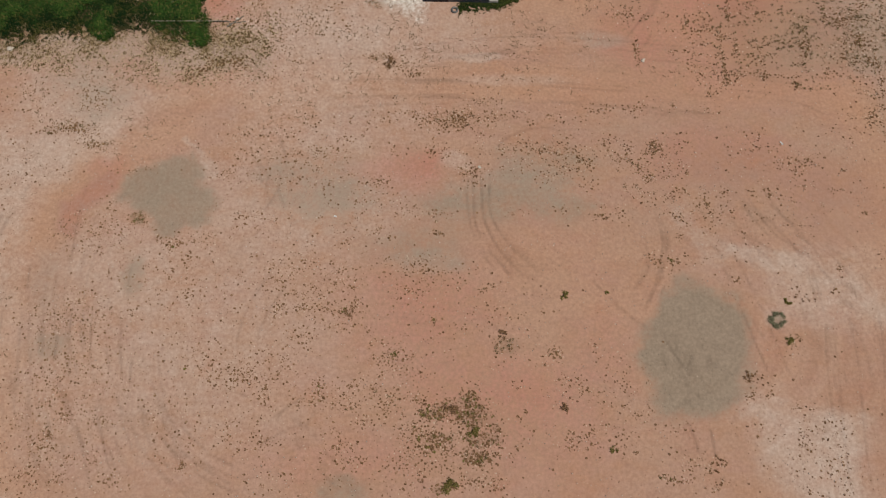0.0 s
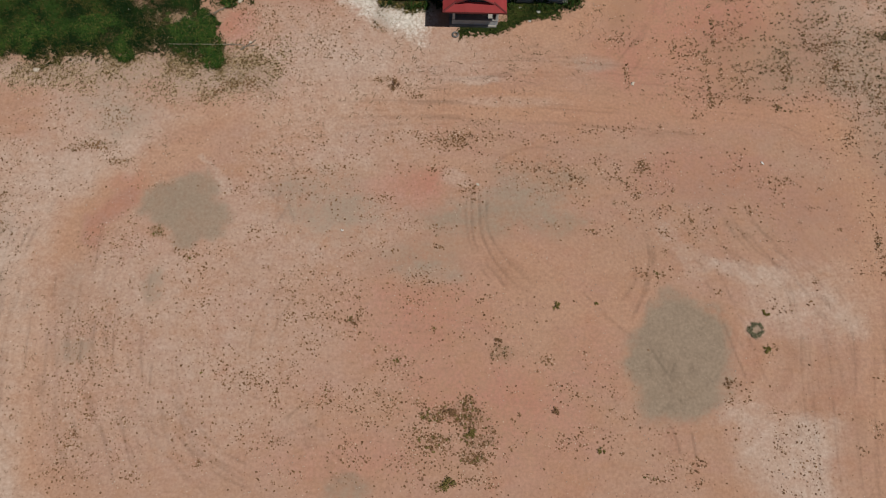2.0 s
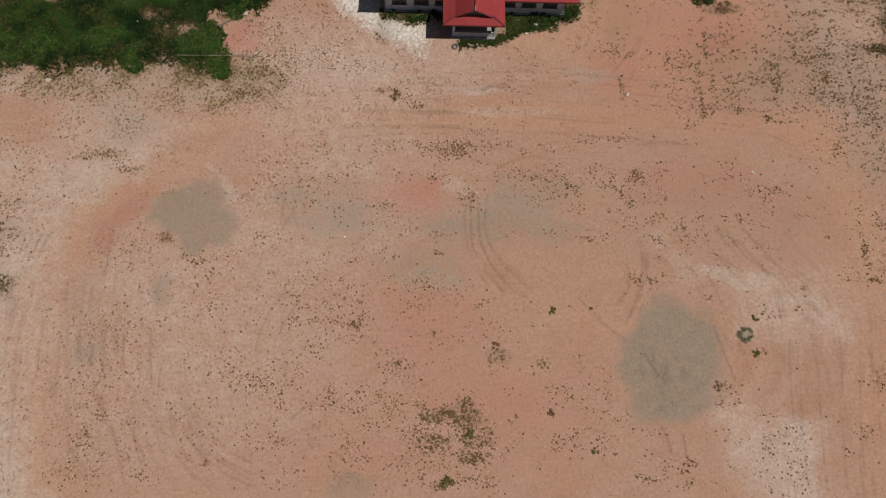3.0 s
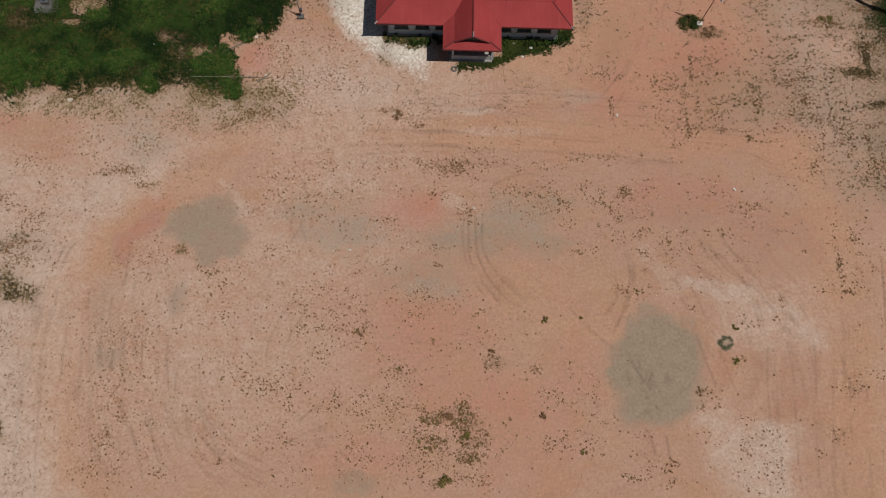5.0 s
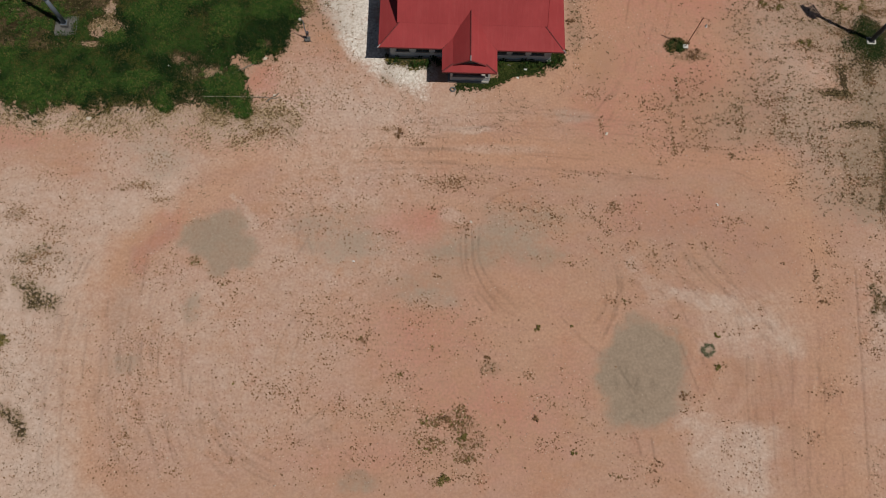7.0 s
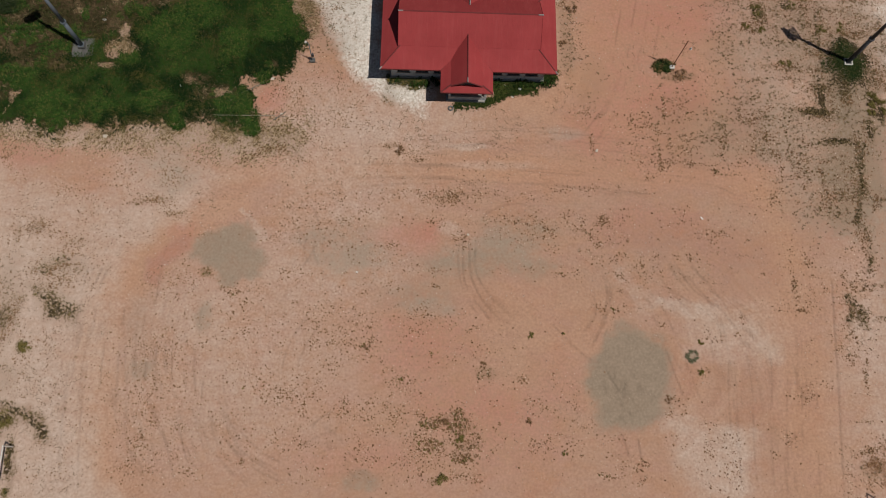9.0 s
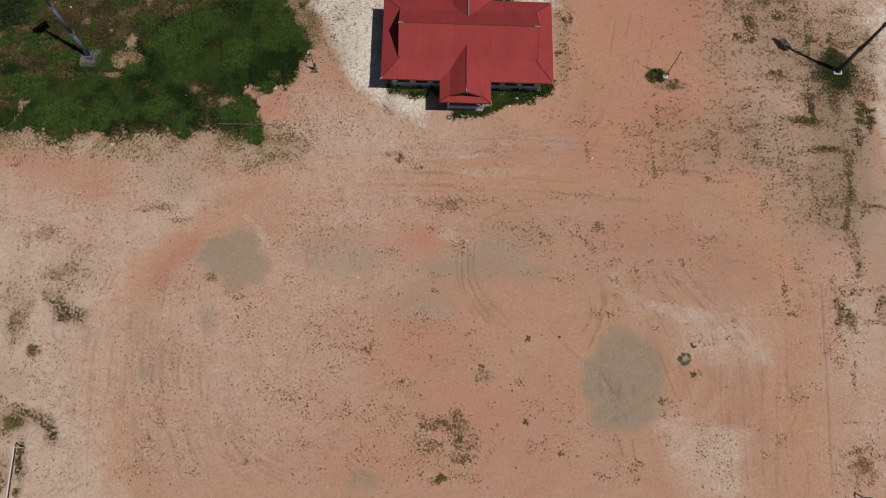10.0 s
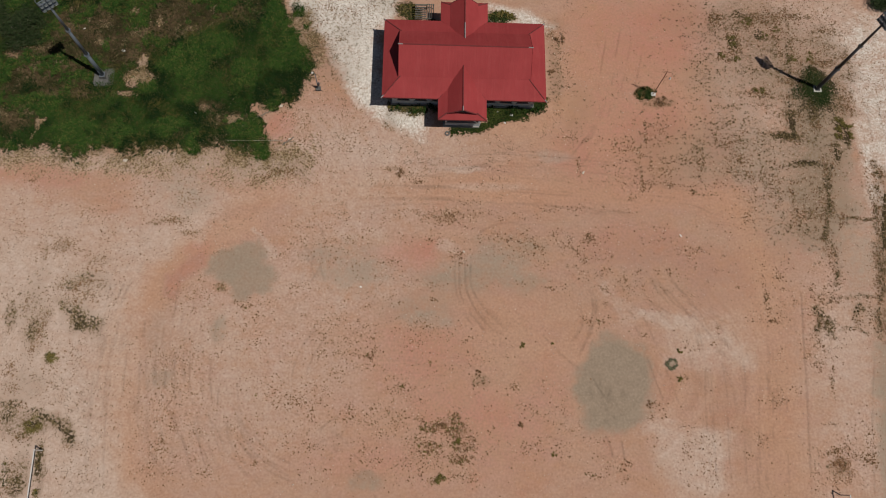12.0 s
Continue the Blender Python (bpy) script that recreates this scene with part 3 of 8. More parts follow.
blot("pale", 55.0, 9.7, 3.29, 11.35, 0, 0.3, 1.0)
blot("grey", 58.0, 30.0, 3.11, 8.81, 0, 0.15, 1.0)
blot("pale", 59.1, 31.7, 1.95, 7.27, 0, 0.25, 1.0)
blot("pale", 63.5, 46.0, 2.45, 5.26, 0, 0.4, 1.0)
blot("red", 28.1, 62.0, 6.65, 6.61, 0, 0.35, 1.0)
blot("red", 30.3, 48.3, 7.22, 4.39, 0, 0.25, 1.0)
blot("pale", 37.6, 15.4, 6.62, 3.34, 0, 0.3, 1.1)
weeds(50.0, 62.9, 1.86, 0.86, 34)
weeds(45.1, 59.7, 0.84, 1.31, 34)
weeds(43.5, 57.5, 1.00, 0.56, 30)
weeds(50.2, 61.2, 1.68, 0.57, 24)
weeds(52.9, 64.5, 2.55, 1.16, 16)
weeds(42.6, 63.5, 1.18, 0.96, 14)
weeds(48.2, 52.1, 1.15, 0.63, 18)
weeds(57.3, 56.2, 1.84, 1.11, 20)
weeds(52.3, 47.3, 1.62, 1.76, 14)
blot("grey", 55.8, 45.5, 4.05, 5.23, 0, 0.3, 1.0)
blot("white", 62.1, 37.4, 1.27, 7.52, 0, 0.4, 1.0)
blot("pale", 61.8, 57.7, 4.20, 8.40, 0, 0.35, 1.0)
blot("pale", 62.5, 39.9, 1.76, 9.33, 0, 0.3, 1.0)
area("pale", 2.0, 0.26, [(54.8, 67.1), (69.3, 67.4), (64.3, 40.0), (61.3, 39.9), (60.6, 50.4), (56.4, 54.9), (54.8, 61.4)])
area("white", 2.0, 0.05, [(58.3, 67.2), (69.3, 67.4), (64.3, 40.0), (61.7, 39.9), (61.4, 50.4), (59.0, 55.8)])
weeds(59.4, 50.8, 1.48, 2.70, 14)
weeds(50.8, 62.7, 3.38, 1.72, 10)
weeds(55.2, 47.2, 2.44, 1.23, 16)
weeds(52.8, 53.0, 1.65, 1.82, 10)
weeds(3.7, 5.4, 1.32, 0.95, 34)
weeds(5.0, 3.2, 1.22, 0.59, 30)
weeds(0.7, 5.4, 1.32, 0.60, 12)
weeds(0.2, 2.9, 1.30, 0.51, 9)
weeds(4.1, 1.6, 1.73, 0.92, 12)
weeds(4.2, 6.3, 0.53, 0.43, 40)
weeds(-9.0, 6.8, 1.75, 0.61, 7)
weeds(-15.3, 9.1, 1.76, 0.62, 4.5)
weeds(-2.9, 9.9, 0.98, 0.80, 6)
weeds(-3.7, 6.6, 1.76, 0.43, 5)
weeds(7.5, 11.2, 0.90, 0.63, 0.1)
blot("dry", 7.3, 11.2, 1.01, 0.81, 0, 0.3, 1.0)
blot("dry", 39.9, 63.1, 5.04, 3.81, 0, 0.3, 1.0)
blot("dry", 40.7, 54.7, 4.93, 2.74, 0, 0.22, 1.0)
blot("dry", 49.1, 62.2, 4.22, 3.81, 0, 0.25, 1.0)
blot("red", 47.3, 54.8, 4.95, 5.49, 0, 0.25, 1.0)
blot("dry", -54.1, 54.5, 4.24, 3.54, 0, 0.5, 1.0)
blot("dry", -54.6, 48.0, 3.03, 2.56, 0, 0.35, 1.0)
blot("orange", 60.8, 61.5, 5.94, 6.66, 0, 0.3, 1.0)
blot("pale", -44.2, 25.9, 10.37, 8.03, 0, 0.3, 1.1)
blot("pale", -37.0, 30.4, 4.23, 3.01, 0, 0.2, 1.1)
blot("dry", -46.7, 28.6, 1.07, 0.76, 0, 0.6, 1.0)
weeds(-46.7, 28.6, 1.07, 0.76, 14)
blot("dry", -48.9, 27.7, 0.40, 1.41, 0, 0.45, 1.0)
weeds(-48.9, 27.7, 0.40, 1.41, 6)
blot("dry", -43.3, 23.7, 1.05, 0.64, 0, 0.6, 1.0)
weeds(-43.3, 23.7, 1.05, 0.64, 9)
blot("dry", -46.1, 23.0, 0.61, 0.55, 0, 0.5, 1.0)
weeds(-46.1, 23.0, 0.61, 0.55, 9)
blot("dry", -48.4, 17.4, 0.60, 0.71, 0, 0.5, 1.0)
weeds(-48.4, 17.4, 0.60, 0.71, 10)
blot("dry", -44.3, 21.2, 2.61, 0.54, 0, 0.35, 1.0)
weeds(-44.3, 21.2, 2.61, 0.54, 5)
blot("dry", -41.5, 26.8, 1.33, 0.75, 0, 0.3, 1.0)
weeds(-41.5, 26.8, 1.33, 0.75, 4)
blot("dry", -47.5, 19.2, 0.69, 0.89, 0, 0.4, 1.0)
weeds(-47.5, 19.2, 0.69, 0.89, 6)
blot("dry", -50.0, 20.3, 0.43, 0.54, 0, 0.5, 1.0)
weeds(-50.0, 20.3, 0.43, 0.54, 8)
blot("dry", -32.7, 32.3, 1.81, 0.49, 0, 0.45, 1.0)
weeds(-32.7, 32.3, 1.81, 0.49, 9)
blot("dry", -34.9, 31.8, 1.08, 0.48, 0, 0.4, 1.0)
weeds(-34.9, 31.8, 1.08, 0.48, 7)
blot("dry", -30.5, 30.4, 1.35, 0.38, 0, 0.4, 1.0)
weeds(-30.5, 30.4, 1.35, 0.38, 7)
blot("pale", -32.5, 34.2, 5.72, 3.08, 0, 0.3, 1.1)
blot("red", 53.1, 26.7, 4.43, 3.03, 0, 0.15, 1.1)
blot("pale", 55.4, 14.3, 2.14, 4.22, 0, -0.25, 1.1)
blot("grey", 27.7, 27.9, 18.41, 8.90, 0, 0.09, 1.2)
# grey gravel dumped in heaps and spread
area("grey", 1.1, 1.0, [(20.2, 13.5), (21.1, 15.3), (22.8, 16.3), (24.9, 16.8), (26.4, 16.3), (27.5, 14.9), (28.6, 13.4), (29.1, 11.3), (29.1, 9.8), (28.5, 8.6), (27.5, 6.9), (26.8, 5.4), (25.7, 4.4), (23.7, 4.2), (21.8, 4.5), (20.2, 5.5), (19.6, 7.0), (19.3, 9.0), (18.8, 10.4), (19.3, 12.0)])
area("grey", 0.7, 0.8, [(-27.9, 27.8), (-26.1, 28.0), (-23.6, 28.7), (-21.2, 29.0), (-20.5, 27.8), (-20.3, 26.1), (-19.4, 24.5), (-19.4, 22.7), (-21.0, 22.6), (-21.6, 23.0), (-22.5, 21.8), (-23.5, 21.7), (-24.8, 22.3), (-25.8, 23.7), (-26.2, 24.8), (-27.6, 25.0), (-27.4, 26.5)])
area("grey", 1.4, 0.5, [(-0.9, 24.2), (2.2, 25.4), (6.0, 26.3), (11.3, 26.2), (15.9, 23.7), (11.0, 22.0), (5.8, 22.5), (1.2, 22.9)])
area("grey", 1.8, 0.3, [(-5.6, 20.5), (-1.4, 22.1), (4.3, 22.1), (3.7, 18.3), (-0.4, 17.3), (-3.5, 18.9)])
area("grey", 2.0, 0.35, [(-16.2, 27.8), (-7.8, 29.5), (-5.1, 26.0), (-6.6, 22.2), (-13.9, 23.9)])
area("grey", 1.5, 0.4, [(7.1, 30.0), (13.7, 30.5), (16.7, 27.6), (13.4, 25.9), (7.0, 26.5)])
blot("grey", -25.6, 22.8, 1.25, 0.94, 0, -0.8, 0.8)
blot("grey", -6.9, -0.9, 2.3, 1.2, 0, 0.55, 0.6)
blot("grey", -26.0, 17.5, 1.0, 1.9, 0, 0.45, 0.6)
blot("grey", -32.2, 11.1, 1.7, 1.5, 0, 0.3, 0.8)
blot("grey", 31.7, 13.0, 0.5, 0.4, 0, 0.7, 0.4)
blot("grey", -31.5, 36.9, 4.5, 2.8, 0, 0.2, 0.8)
area("grey", 1.6, 0.62, [(54.3, 49.4), (60.3, 48.6), (59.9, 39.9), (56.1, 27.7), (51.5, 28.0), (51.0, 37.4)])
area("grey", 1.0, 0.7, [(58.5, 16.2), (67.1, 16.9), (62.7, -4.6), (55.4, -4.6)])
area("grey", 2, 0.12, [(43.6, 44.9), (53.5, 46.8), (51.6, 28.4), (44.1, 30.0)])
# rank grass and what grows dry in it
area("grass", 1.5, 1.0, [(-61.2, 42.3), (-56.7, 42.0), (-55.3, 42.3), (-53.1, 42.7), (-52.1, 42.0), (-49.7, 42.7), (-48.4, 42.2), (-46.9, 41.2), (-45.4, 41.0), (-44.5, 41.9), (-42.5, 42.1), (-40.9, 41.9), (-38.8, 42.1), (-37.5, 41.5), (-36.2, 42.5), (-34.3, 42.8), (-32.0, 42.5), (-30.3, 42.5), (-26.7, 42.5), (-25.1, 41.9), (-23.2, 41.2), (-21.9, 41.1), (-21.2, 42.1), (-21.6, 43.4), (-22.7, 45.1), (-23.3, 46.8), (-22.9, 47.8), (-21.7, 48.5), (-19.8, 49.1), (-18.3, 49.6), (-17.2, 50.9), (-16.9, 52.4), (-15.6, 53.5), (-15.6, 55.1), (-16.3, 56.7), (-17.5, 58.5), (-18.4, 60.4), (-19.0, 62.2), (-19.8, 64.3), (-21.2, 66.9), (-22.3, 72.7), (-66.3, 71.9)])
area("dry", 1.0, 0.6, [(-56.9, 43.3), (-41.8, 42.4), (-34.4, 43.5), (-21.4, 43.2), (-16.0, 41.9), (-16.6, 38.6), (-26.5, 39.4), (-41.6, 40.5), (-56.6, 41.2)])
area("grass", 0.5, 0.95, [(3.3, 46.2), (3.7, 44.7), (6.4, 44.7), (10.7, 46.1), (15.0, 47.5), (17.5, 50.1), (16.9, 50.8), (8.7, 50.8), (8.6, 46.8)])
area("grass", 0.5, 0.85, [(-4.6, 50.1), (0.6, 50.1), (0.6, 48.0), (-1.0, 47.5), (-4.6, 48.2)])
blot("grass", 11.3, 63.6, 2.1, 0.8, 0, 0.9, 0.5)
blot("grass", -2.3, 64.2, 1.8, 1.4, 0, 0.9, 0.5)
blot("grass", 56.8, 53.1, 2.6, 2.6, 0, 0.75, 0.6)
blot("grass", 31.5, 51.2, 1.7, 1.0, 0, 0.9, 0.4)
blot("dry", 56.8, 53.1, 3.7, 4.1, 0, 0.7, 0.7)
blot("dry", 33.3, 49.9, 2.2, 0.8, 0, 0.8, 0.6)
area("dry", 0.6, 0.8, [(-46.1, 21.1), (-42.8, 20.1), (-40.2, 17.8), (-40.8, 16.5), (-43.9, 17.2), (-45.1, 19.6)])
area("grass", 0.6, 0.6, [(-45.8, 20.9), (-42.7, 19.8), (-40.7, 18.0), (-41.7, 17.1), (-43.7, 17.8), (-44.9, 19.6)])
blot("grass", -46.2, 14.1, 0.6, 0.7, 0, 0.5, 0.8)
blot("dry", -47.0, 5.9, 2.1, 1.0, 0, 0.8, 0.6)
blot("grass", -47.1, 5.9, 1.2, 0.6, 0, 0.7, 0.5)
blot("dry", -44.1, 6.2, 1.6, 0.7, 0, 0.7, 0.6)
blot("dry", -42.9, 4.7, 0.6, 1.5, 0, 0.6, 0.6)
blot("dry", -47.6, 0.2, 1.3, 2.6, 0, 0.6, 0.8)
blot("dry", -45.2, 0.1, 0.4, 2.8, 0, 0.8, 0.5)
blot("dry", 51.1, 0.3, 1.5, 1.2, 0, 0.4, 0.6)
area("dry", 1.0, 0.7, [(62.9, 39.9), (70.3, 40.8), (66.0, 19.2), (60.4, 19.2), (61.1, 27.7)])
blot("dry", 57.8, 55.8, 4.1, 6.3, 0, 0.4, 0.8)
blot("dry", 46.5, 62.2, 5.1, 4.7, 0, 0.45, 0.8)
blot("dry", 59.2, 45.5, 0.9, 2.6, 0, 0.7, 0.5)
blot("dry", 51.3, 45.0, 2.2, 0.5, 0, 0.7, 0.5)
blot("dry", 55.9, 40.3, 2.4, 0.6, 0, 0.6, 0.5)
blot("dry", -49.0, 19.3, 1.8, 5.7, 0, 0.35, 0.8)
blot("dry", -43.2, 23.7, 2.8, 1.5, 0, 0.4, 0.8)
blot("dry", -49.0, 10.1, 2.7, 2.0, 0, 0.4, 0.8)
blot("dry", -16.4, 60.4, 1.9, 5.5, 0, 0.5, 0.8)
blot("dry", -4.5, 46.7, 1.0, 1.7, 0, 0.5, 0.7)
blot("dry", -18.2, 40.3, 3.8, 2.1, 0, 0.45, 0.8)
blot("dry", -26.0, 23.1, 0.7, 0.6, 0, 0.9, 0.7)
# how thick the small weeds stand: place, reach, plants to the square metre
weeds(7.5, 11.0, 0.90, 0.70, 3)
weeds(-31.4, 35.5, 2.14, 1.80, 2)
weeds(-37.1, 36.1, 3.20, 2.41, 0.8)
weeds(-15.9, 31.9, 2.40, 0.59, 2.5)
weeds(-13.2, 31.5, 2.13, 0.88, 1)
weeds(-14.7, 29.5, 3.70, 1.44, 1.2)
weeds(-14.6, 37.9, 2.73, 0.92, 2)
weeds(-12.4, 38.5, 1.64, 1.24, 1.5)
weeds(-22.7, 37.4, 0.98, 0.37, 10)
weeds(-21.4, 38.2, 0.76, 0.43, 10)
weeds(-19.8, 38.9, 1.09, 0.56, 9)
weeds(-18.2, 39.2, 1.92, 0.75, 8)
weeds(-13.1, 42.2, 3.34, 3.18, 1.2)
weeds(-10.4, 43.5, 2.24, 1.93, 2.5)
weeds(-4.1, 39.4, 0.77, 0.44, 16)
weeds(-1.4, 38.6, 1.66, 0.75, 3)
weeds(-0.6, 37.8, 0.77, 0.31, 8)
weeds(11.5, 41.6, 1.41, 0.77, 1.5)
weeds(8.9, 39.7, 0.56, 0.38, 3)
weeds(-7.0, 42.6, 1.68, 1.28, 1.5)
weeds(-6.8, 38.3, 0.17, 0.37, 8)
weeds(0.7, 33.1, 3.25, 0.48, 4)
weeds(3.4, 32.8, 2.71, 0.83, 7)
weeds(5.4, 33.5, 1.36, 2.40, 2)
weeds(8.4, 33.2, 3.27, 0.48, 3)
weeds(12.2, 33.1, 2.73, 0.48, 3)
weeds(14.9, 32.9, 1.64, 0.72, 1)
weeds(-4.7, 32.7, 3.23, 0.89, 1.2)
weeds(-11.1, 32.4, 2.14, 1.18, 1.2)
weeds(-7.3, 31.2, 1.60, 0.47, 1.2)
weeds(-9.9, 29.2, 2.65, 1.15, 2)
weeds(-3.0, 29.5, 3.20, 0.69, 0.8)
weeds(1.5, 29.7, 1.07, 0.87, 4)
weeds(2.3, 29.1, 0.43, 0.58, 6)
weeds(3.6, 29.5, 0.54, 0.46, 2)
weeds(9.3, 29.9, 3.23, 0.82, 2.5)
weeds(11.5, 29.8, 1.89, 0.47, 5)
weeds(14.1, 29.7, 2.16, 1.17, 4)
weeds(15.1, 28.5, 0.54, 0.46, 8)
weeds(9.8, 28.5, 2.68, 1.15, 1.5)
weeds(17.1, 33.8, 2.20, 0.36, 3)
weeds(20.5, 33.9, 1.93, 0.48, 3)
weeds(24.6, 34.1, 0.44, 0.24, 3)
weeds(27.6, 33.7, 1.11, 0.24, 3)
weeds(18.5, 29.8, 1.63, 0.88, 3)
weeds(20.0, 28.7, 1.62, 0.87, 5)
weeds(22.3, 29.8, 0.98, 0.70, 7)
weeds(15.7, 28.5, 0.81, 0.69, 5)
weeds(24.5, 30.2, 0.54, 0.88, 2.5)
weeds(24.3, 28.4, 1.62, 0.87, 1.2)
weeds(31.7, 31.0, 1.65, 0.71, 0.8)
weeds(31.0, 29.6, 1.64, 0.59, 2.2)
weeds(33.7, 29.4, 0.82, 0.47, 2.2)
weeds(36.5, 28.4, 0.98, 0.70, 3)
weeds(41.0, 30.7, 3.31, 1.48, 0.4)
weeds(43.9, 32.8, 1.00, 1.21, 4)
weeds(41.5, 33.4, 1.12, 0.73, 1.5)
weeds(21.3, 40.6, 0.23, 1.15, 9)
weeds(21.6, 39.3, 0.17, 1.64, 9)
weeds(20.8, 44.8, 0.86, 0.66, 5)
weeds(24.6, 44.8, 0.58, 0.53, 3)
weeds(23.1, 44.2, 0.86, 0.20, 4)
weeds(26.8, 43.8, 0.23, 0.98, 8)
weeds(28.3, 44.2, 1.44, 0.39, 4)
weeds(31.2, 44.8, 0.23, 1.85, 10)
weeds(33.0, 44.8, 1.27, 0.92, 4)
weeds(27.9, 41.2, 1.14, 0.38, 10)
weeds(28.6, 42.5, 1.72, 0.39, 7)
weeds(30.5, 41.7, 0.57, 0.58, 10)
weeds(25.5, 40.0, 1.13, 0.32, 5)
weeds(27.8, 39.8, 1.42, 0.25, 7)
weeds(25.2, 42.7, 2.29, 0.26, 3)
weeds(32.4, 40.6, 1.43, 0.96, 5)
weeds(33.4, 39.8, 1.42, 0.25, 10)
weeds(33.4, 39.2, 0.85, 0.38, 10)
weeds(29.9, 38.4, 0.17, 1.38, 14)
weeds(30.3, 37.7, 0.84, 0.25, 6)
weeds(33.2, 37.7, 3.39, 0.25, 8)
weeds(34.0, 37.7, 1.13, 0.44, 11)
weeds(30.0, 37.1, 1.40, 0.50, 5)
weeds(26.7, 37.8, 1.69, 0.75, 2)
weeds(28.4, 35.9, 0.84, 0.37, 2)
weeds(33.8, 36.0, 0.22, 0.49, 6)
weeds(36.7, 37.1, 0.23, 0.75, 10)
weeds(37.0, 36.5, 0.28, 0.50, 8)
weeds(38.5, 41.2, 1.15, 0.97, 5)
weeds(42.1, 44.1, 1.45, 0.79, 9)
weeds(42.6, 44.8, 1.05, 0.53, 7)
weeds(45.0, 45.5, 0.59, 0.40, 12)
weeds(41.6, 40.9, 1.15, 0.96, 4)
weeds(44.0, 41.5, 1.73, 0.78, 6)
weeds(41.9, 39.3, 1.71, 0.76, 5)
weeds(40.2, 37.4, 1.25, 0.63, 5)
weeds(42.6, 36.6, 0.28, 0.25, 8)
weeds(45.4, 36.6, 0.34, 0.31, 12)
weeds(45.0, 39.0, 1.14, 0.95, 4)
weeds(45.5, 43.5, 1.45, 1.64, 2)
weeds(37.9, 39.3, 1.14, 0.63, 2)
weeds(-25.8, 27.8, 1.82, 0.28, 9)
weeds(-21.9, 27.6, 1.56, 0.23, 2)
weeds(-18.8, 27.5, 1.57, 0.57, 3)
weeds(-17.2, 27.0, 1.04, 0.56, 3)
weeds(-15.1, 27.2, 0.79, 0.45, 3)
weeds(-11.9, 26.7, 1.05, 0.68, 3)
weeds(-25.9, 23.0, 0.61, 0.49, 14)
weeds(-28.3, 24.3, 0.77, 0.55, 3)
weeds(-24.2, 21.2, 0.41, 0.81, 5)
weeds(-22.9, 20.7, 1.11, 0.80, 6)
weeds(-21.2, 21.5, 1.02, 0.81, 3)
weeds(-19.6, 20.9, 1.02, 0.97, 3)
weeds(-23.3, 19.1, 0.40, 0.42, 4)
weeds(-21.0, 19.3, 0.50, 0.42, 2)
weeds(-20.4, 18.6, 1.01, 1.05, 1)
weeds(-31.9, 21.8, 1.26, 1.35, 2.5)
weeds(-29.5, 21.3, 2.53, 1.61, 1.5)
weeds(-15.9, 23.1, 2.06, 0.66, 2.5)
weeds(-16.1, 22.0, 1.54, 0.54, 1)
weeds(-11.6, 18.5, 2.03, 2.11, 1.3)
weeds(-12.6, 17.4, 2.01, 1.05, 2)
weeds(-14.1, 18.0, 1.51, 2.10, 1)
weeds(-11.8, 16.1, 0.75, 0.78, 4)
weeds(-13.0, 14.8, 1.00, 0.77, 4)
weeds(-11.0, 14.6, 1.00, 0.51, 4)
weeds(-21.0, 16.0, 0.60, 0.51, 4)
weeds(-22.6, 17.3, 0.40, 0.31, 4)
weeds(-16.9, 14.6, 0.50, 0.41, 3)
weeds(-16.6, 13.5, 0.30, 0.20, 10)
weeds(-17.9, 13.9, 0.74, 0.51, 1.5)
weeds(-31.1, 13.5, 3.91, 2.01, 2)
weeds(-22.7, 18.0, 5.01, 4.19, 0.7)
weeds(-25.8, 14.0, 0.98, 0.76, 1.5)
weeds(-18.6, 17.0, 5.01, 3.12, 0.5)
weeds(-9.8, 26.6, 1.57, 0.68, 3)
weeds(-7.8, 27.2, 1.05, 0.57, 2)
weeds(-4.6, 26.3, 2.10, 0.68, 2)
weeds(-5.1, 24.4, 3.13, 1.11, 0.8)
weeds(-1.2, 23.5, 2.08, 0.44, 2)
weeds(1.4, 23.4, 1.30, 0.39, 4)
weeds(1.4, 22.6, 0.16, 0.16, 15)
weeds(1.4, 21.3, 0.52, 0.27, 10)
weeds(-3.0, 21.0, 0.51, 0.22, 5)
weeds(-5.6, 21.1, 3.08, 1.62, 0.6)
weeds(4.4, 27.4, 0.80, 0.86, 6)
weeds(9.2, 27.1, 2.13, 0.57, 2)
weeds(11.3, 26.8, 1.60, 0.68, 2)
weeds(12.7, 23.7, 0.63, 0.33, 6)
weeds(14.2, 23.6, 0.26, 0.17, 10)
weeds(9.0, 23.2, 1.05, 0.55, 3)
weeds(15.8, 25.9, 0.64, 0.85, 5)
weeds(13.5, 27.6, 1.61, 0.69, 4)
weeds(-3.0, 18.7, 1.27, 0.42, 2.5)
weeds(0.1, 18.1, 2.04, 0.79, 3)
weeds(1.6, 17.3, 3.05, 1.05, 1.5)
weeds(-6.5, 16.3, 0.50, 0.52, 6)
weeds(-8.0, 17.4, 3.03, 2.09, 1)
weeds(-10.0, 16.1, 1.51, 1.03, 2)
weeds(-9.5, 14.6, 1.75, 0.61, 3)
weeds(-7.0, 14.0, 1.00, 0.61, 8)
weeds(-6.2, 14.5, 1.00, 0.41, 5)
weeds(-7.9, 13.0, 2.98, 0.61, 1.5)
weeds(-1.2, 15.8, 2.02, 2.07, 1)
weeds(6.6, 15.9, 1.52, 0.52, 2.5)
weeds(7.8, 13.6, 0.60, 0.20, 4)
weeds(0.8, 13.3, 0.20, 0.30, 8)
weeds(3.4, 12.5, 0.30, 0.25, 6)
weeds(11.1, 13.7, 0.40, 0.15, 5)
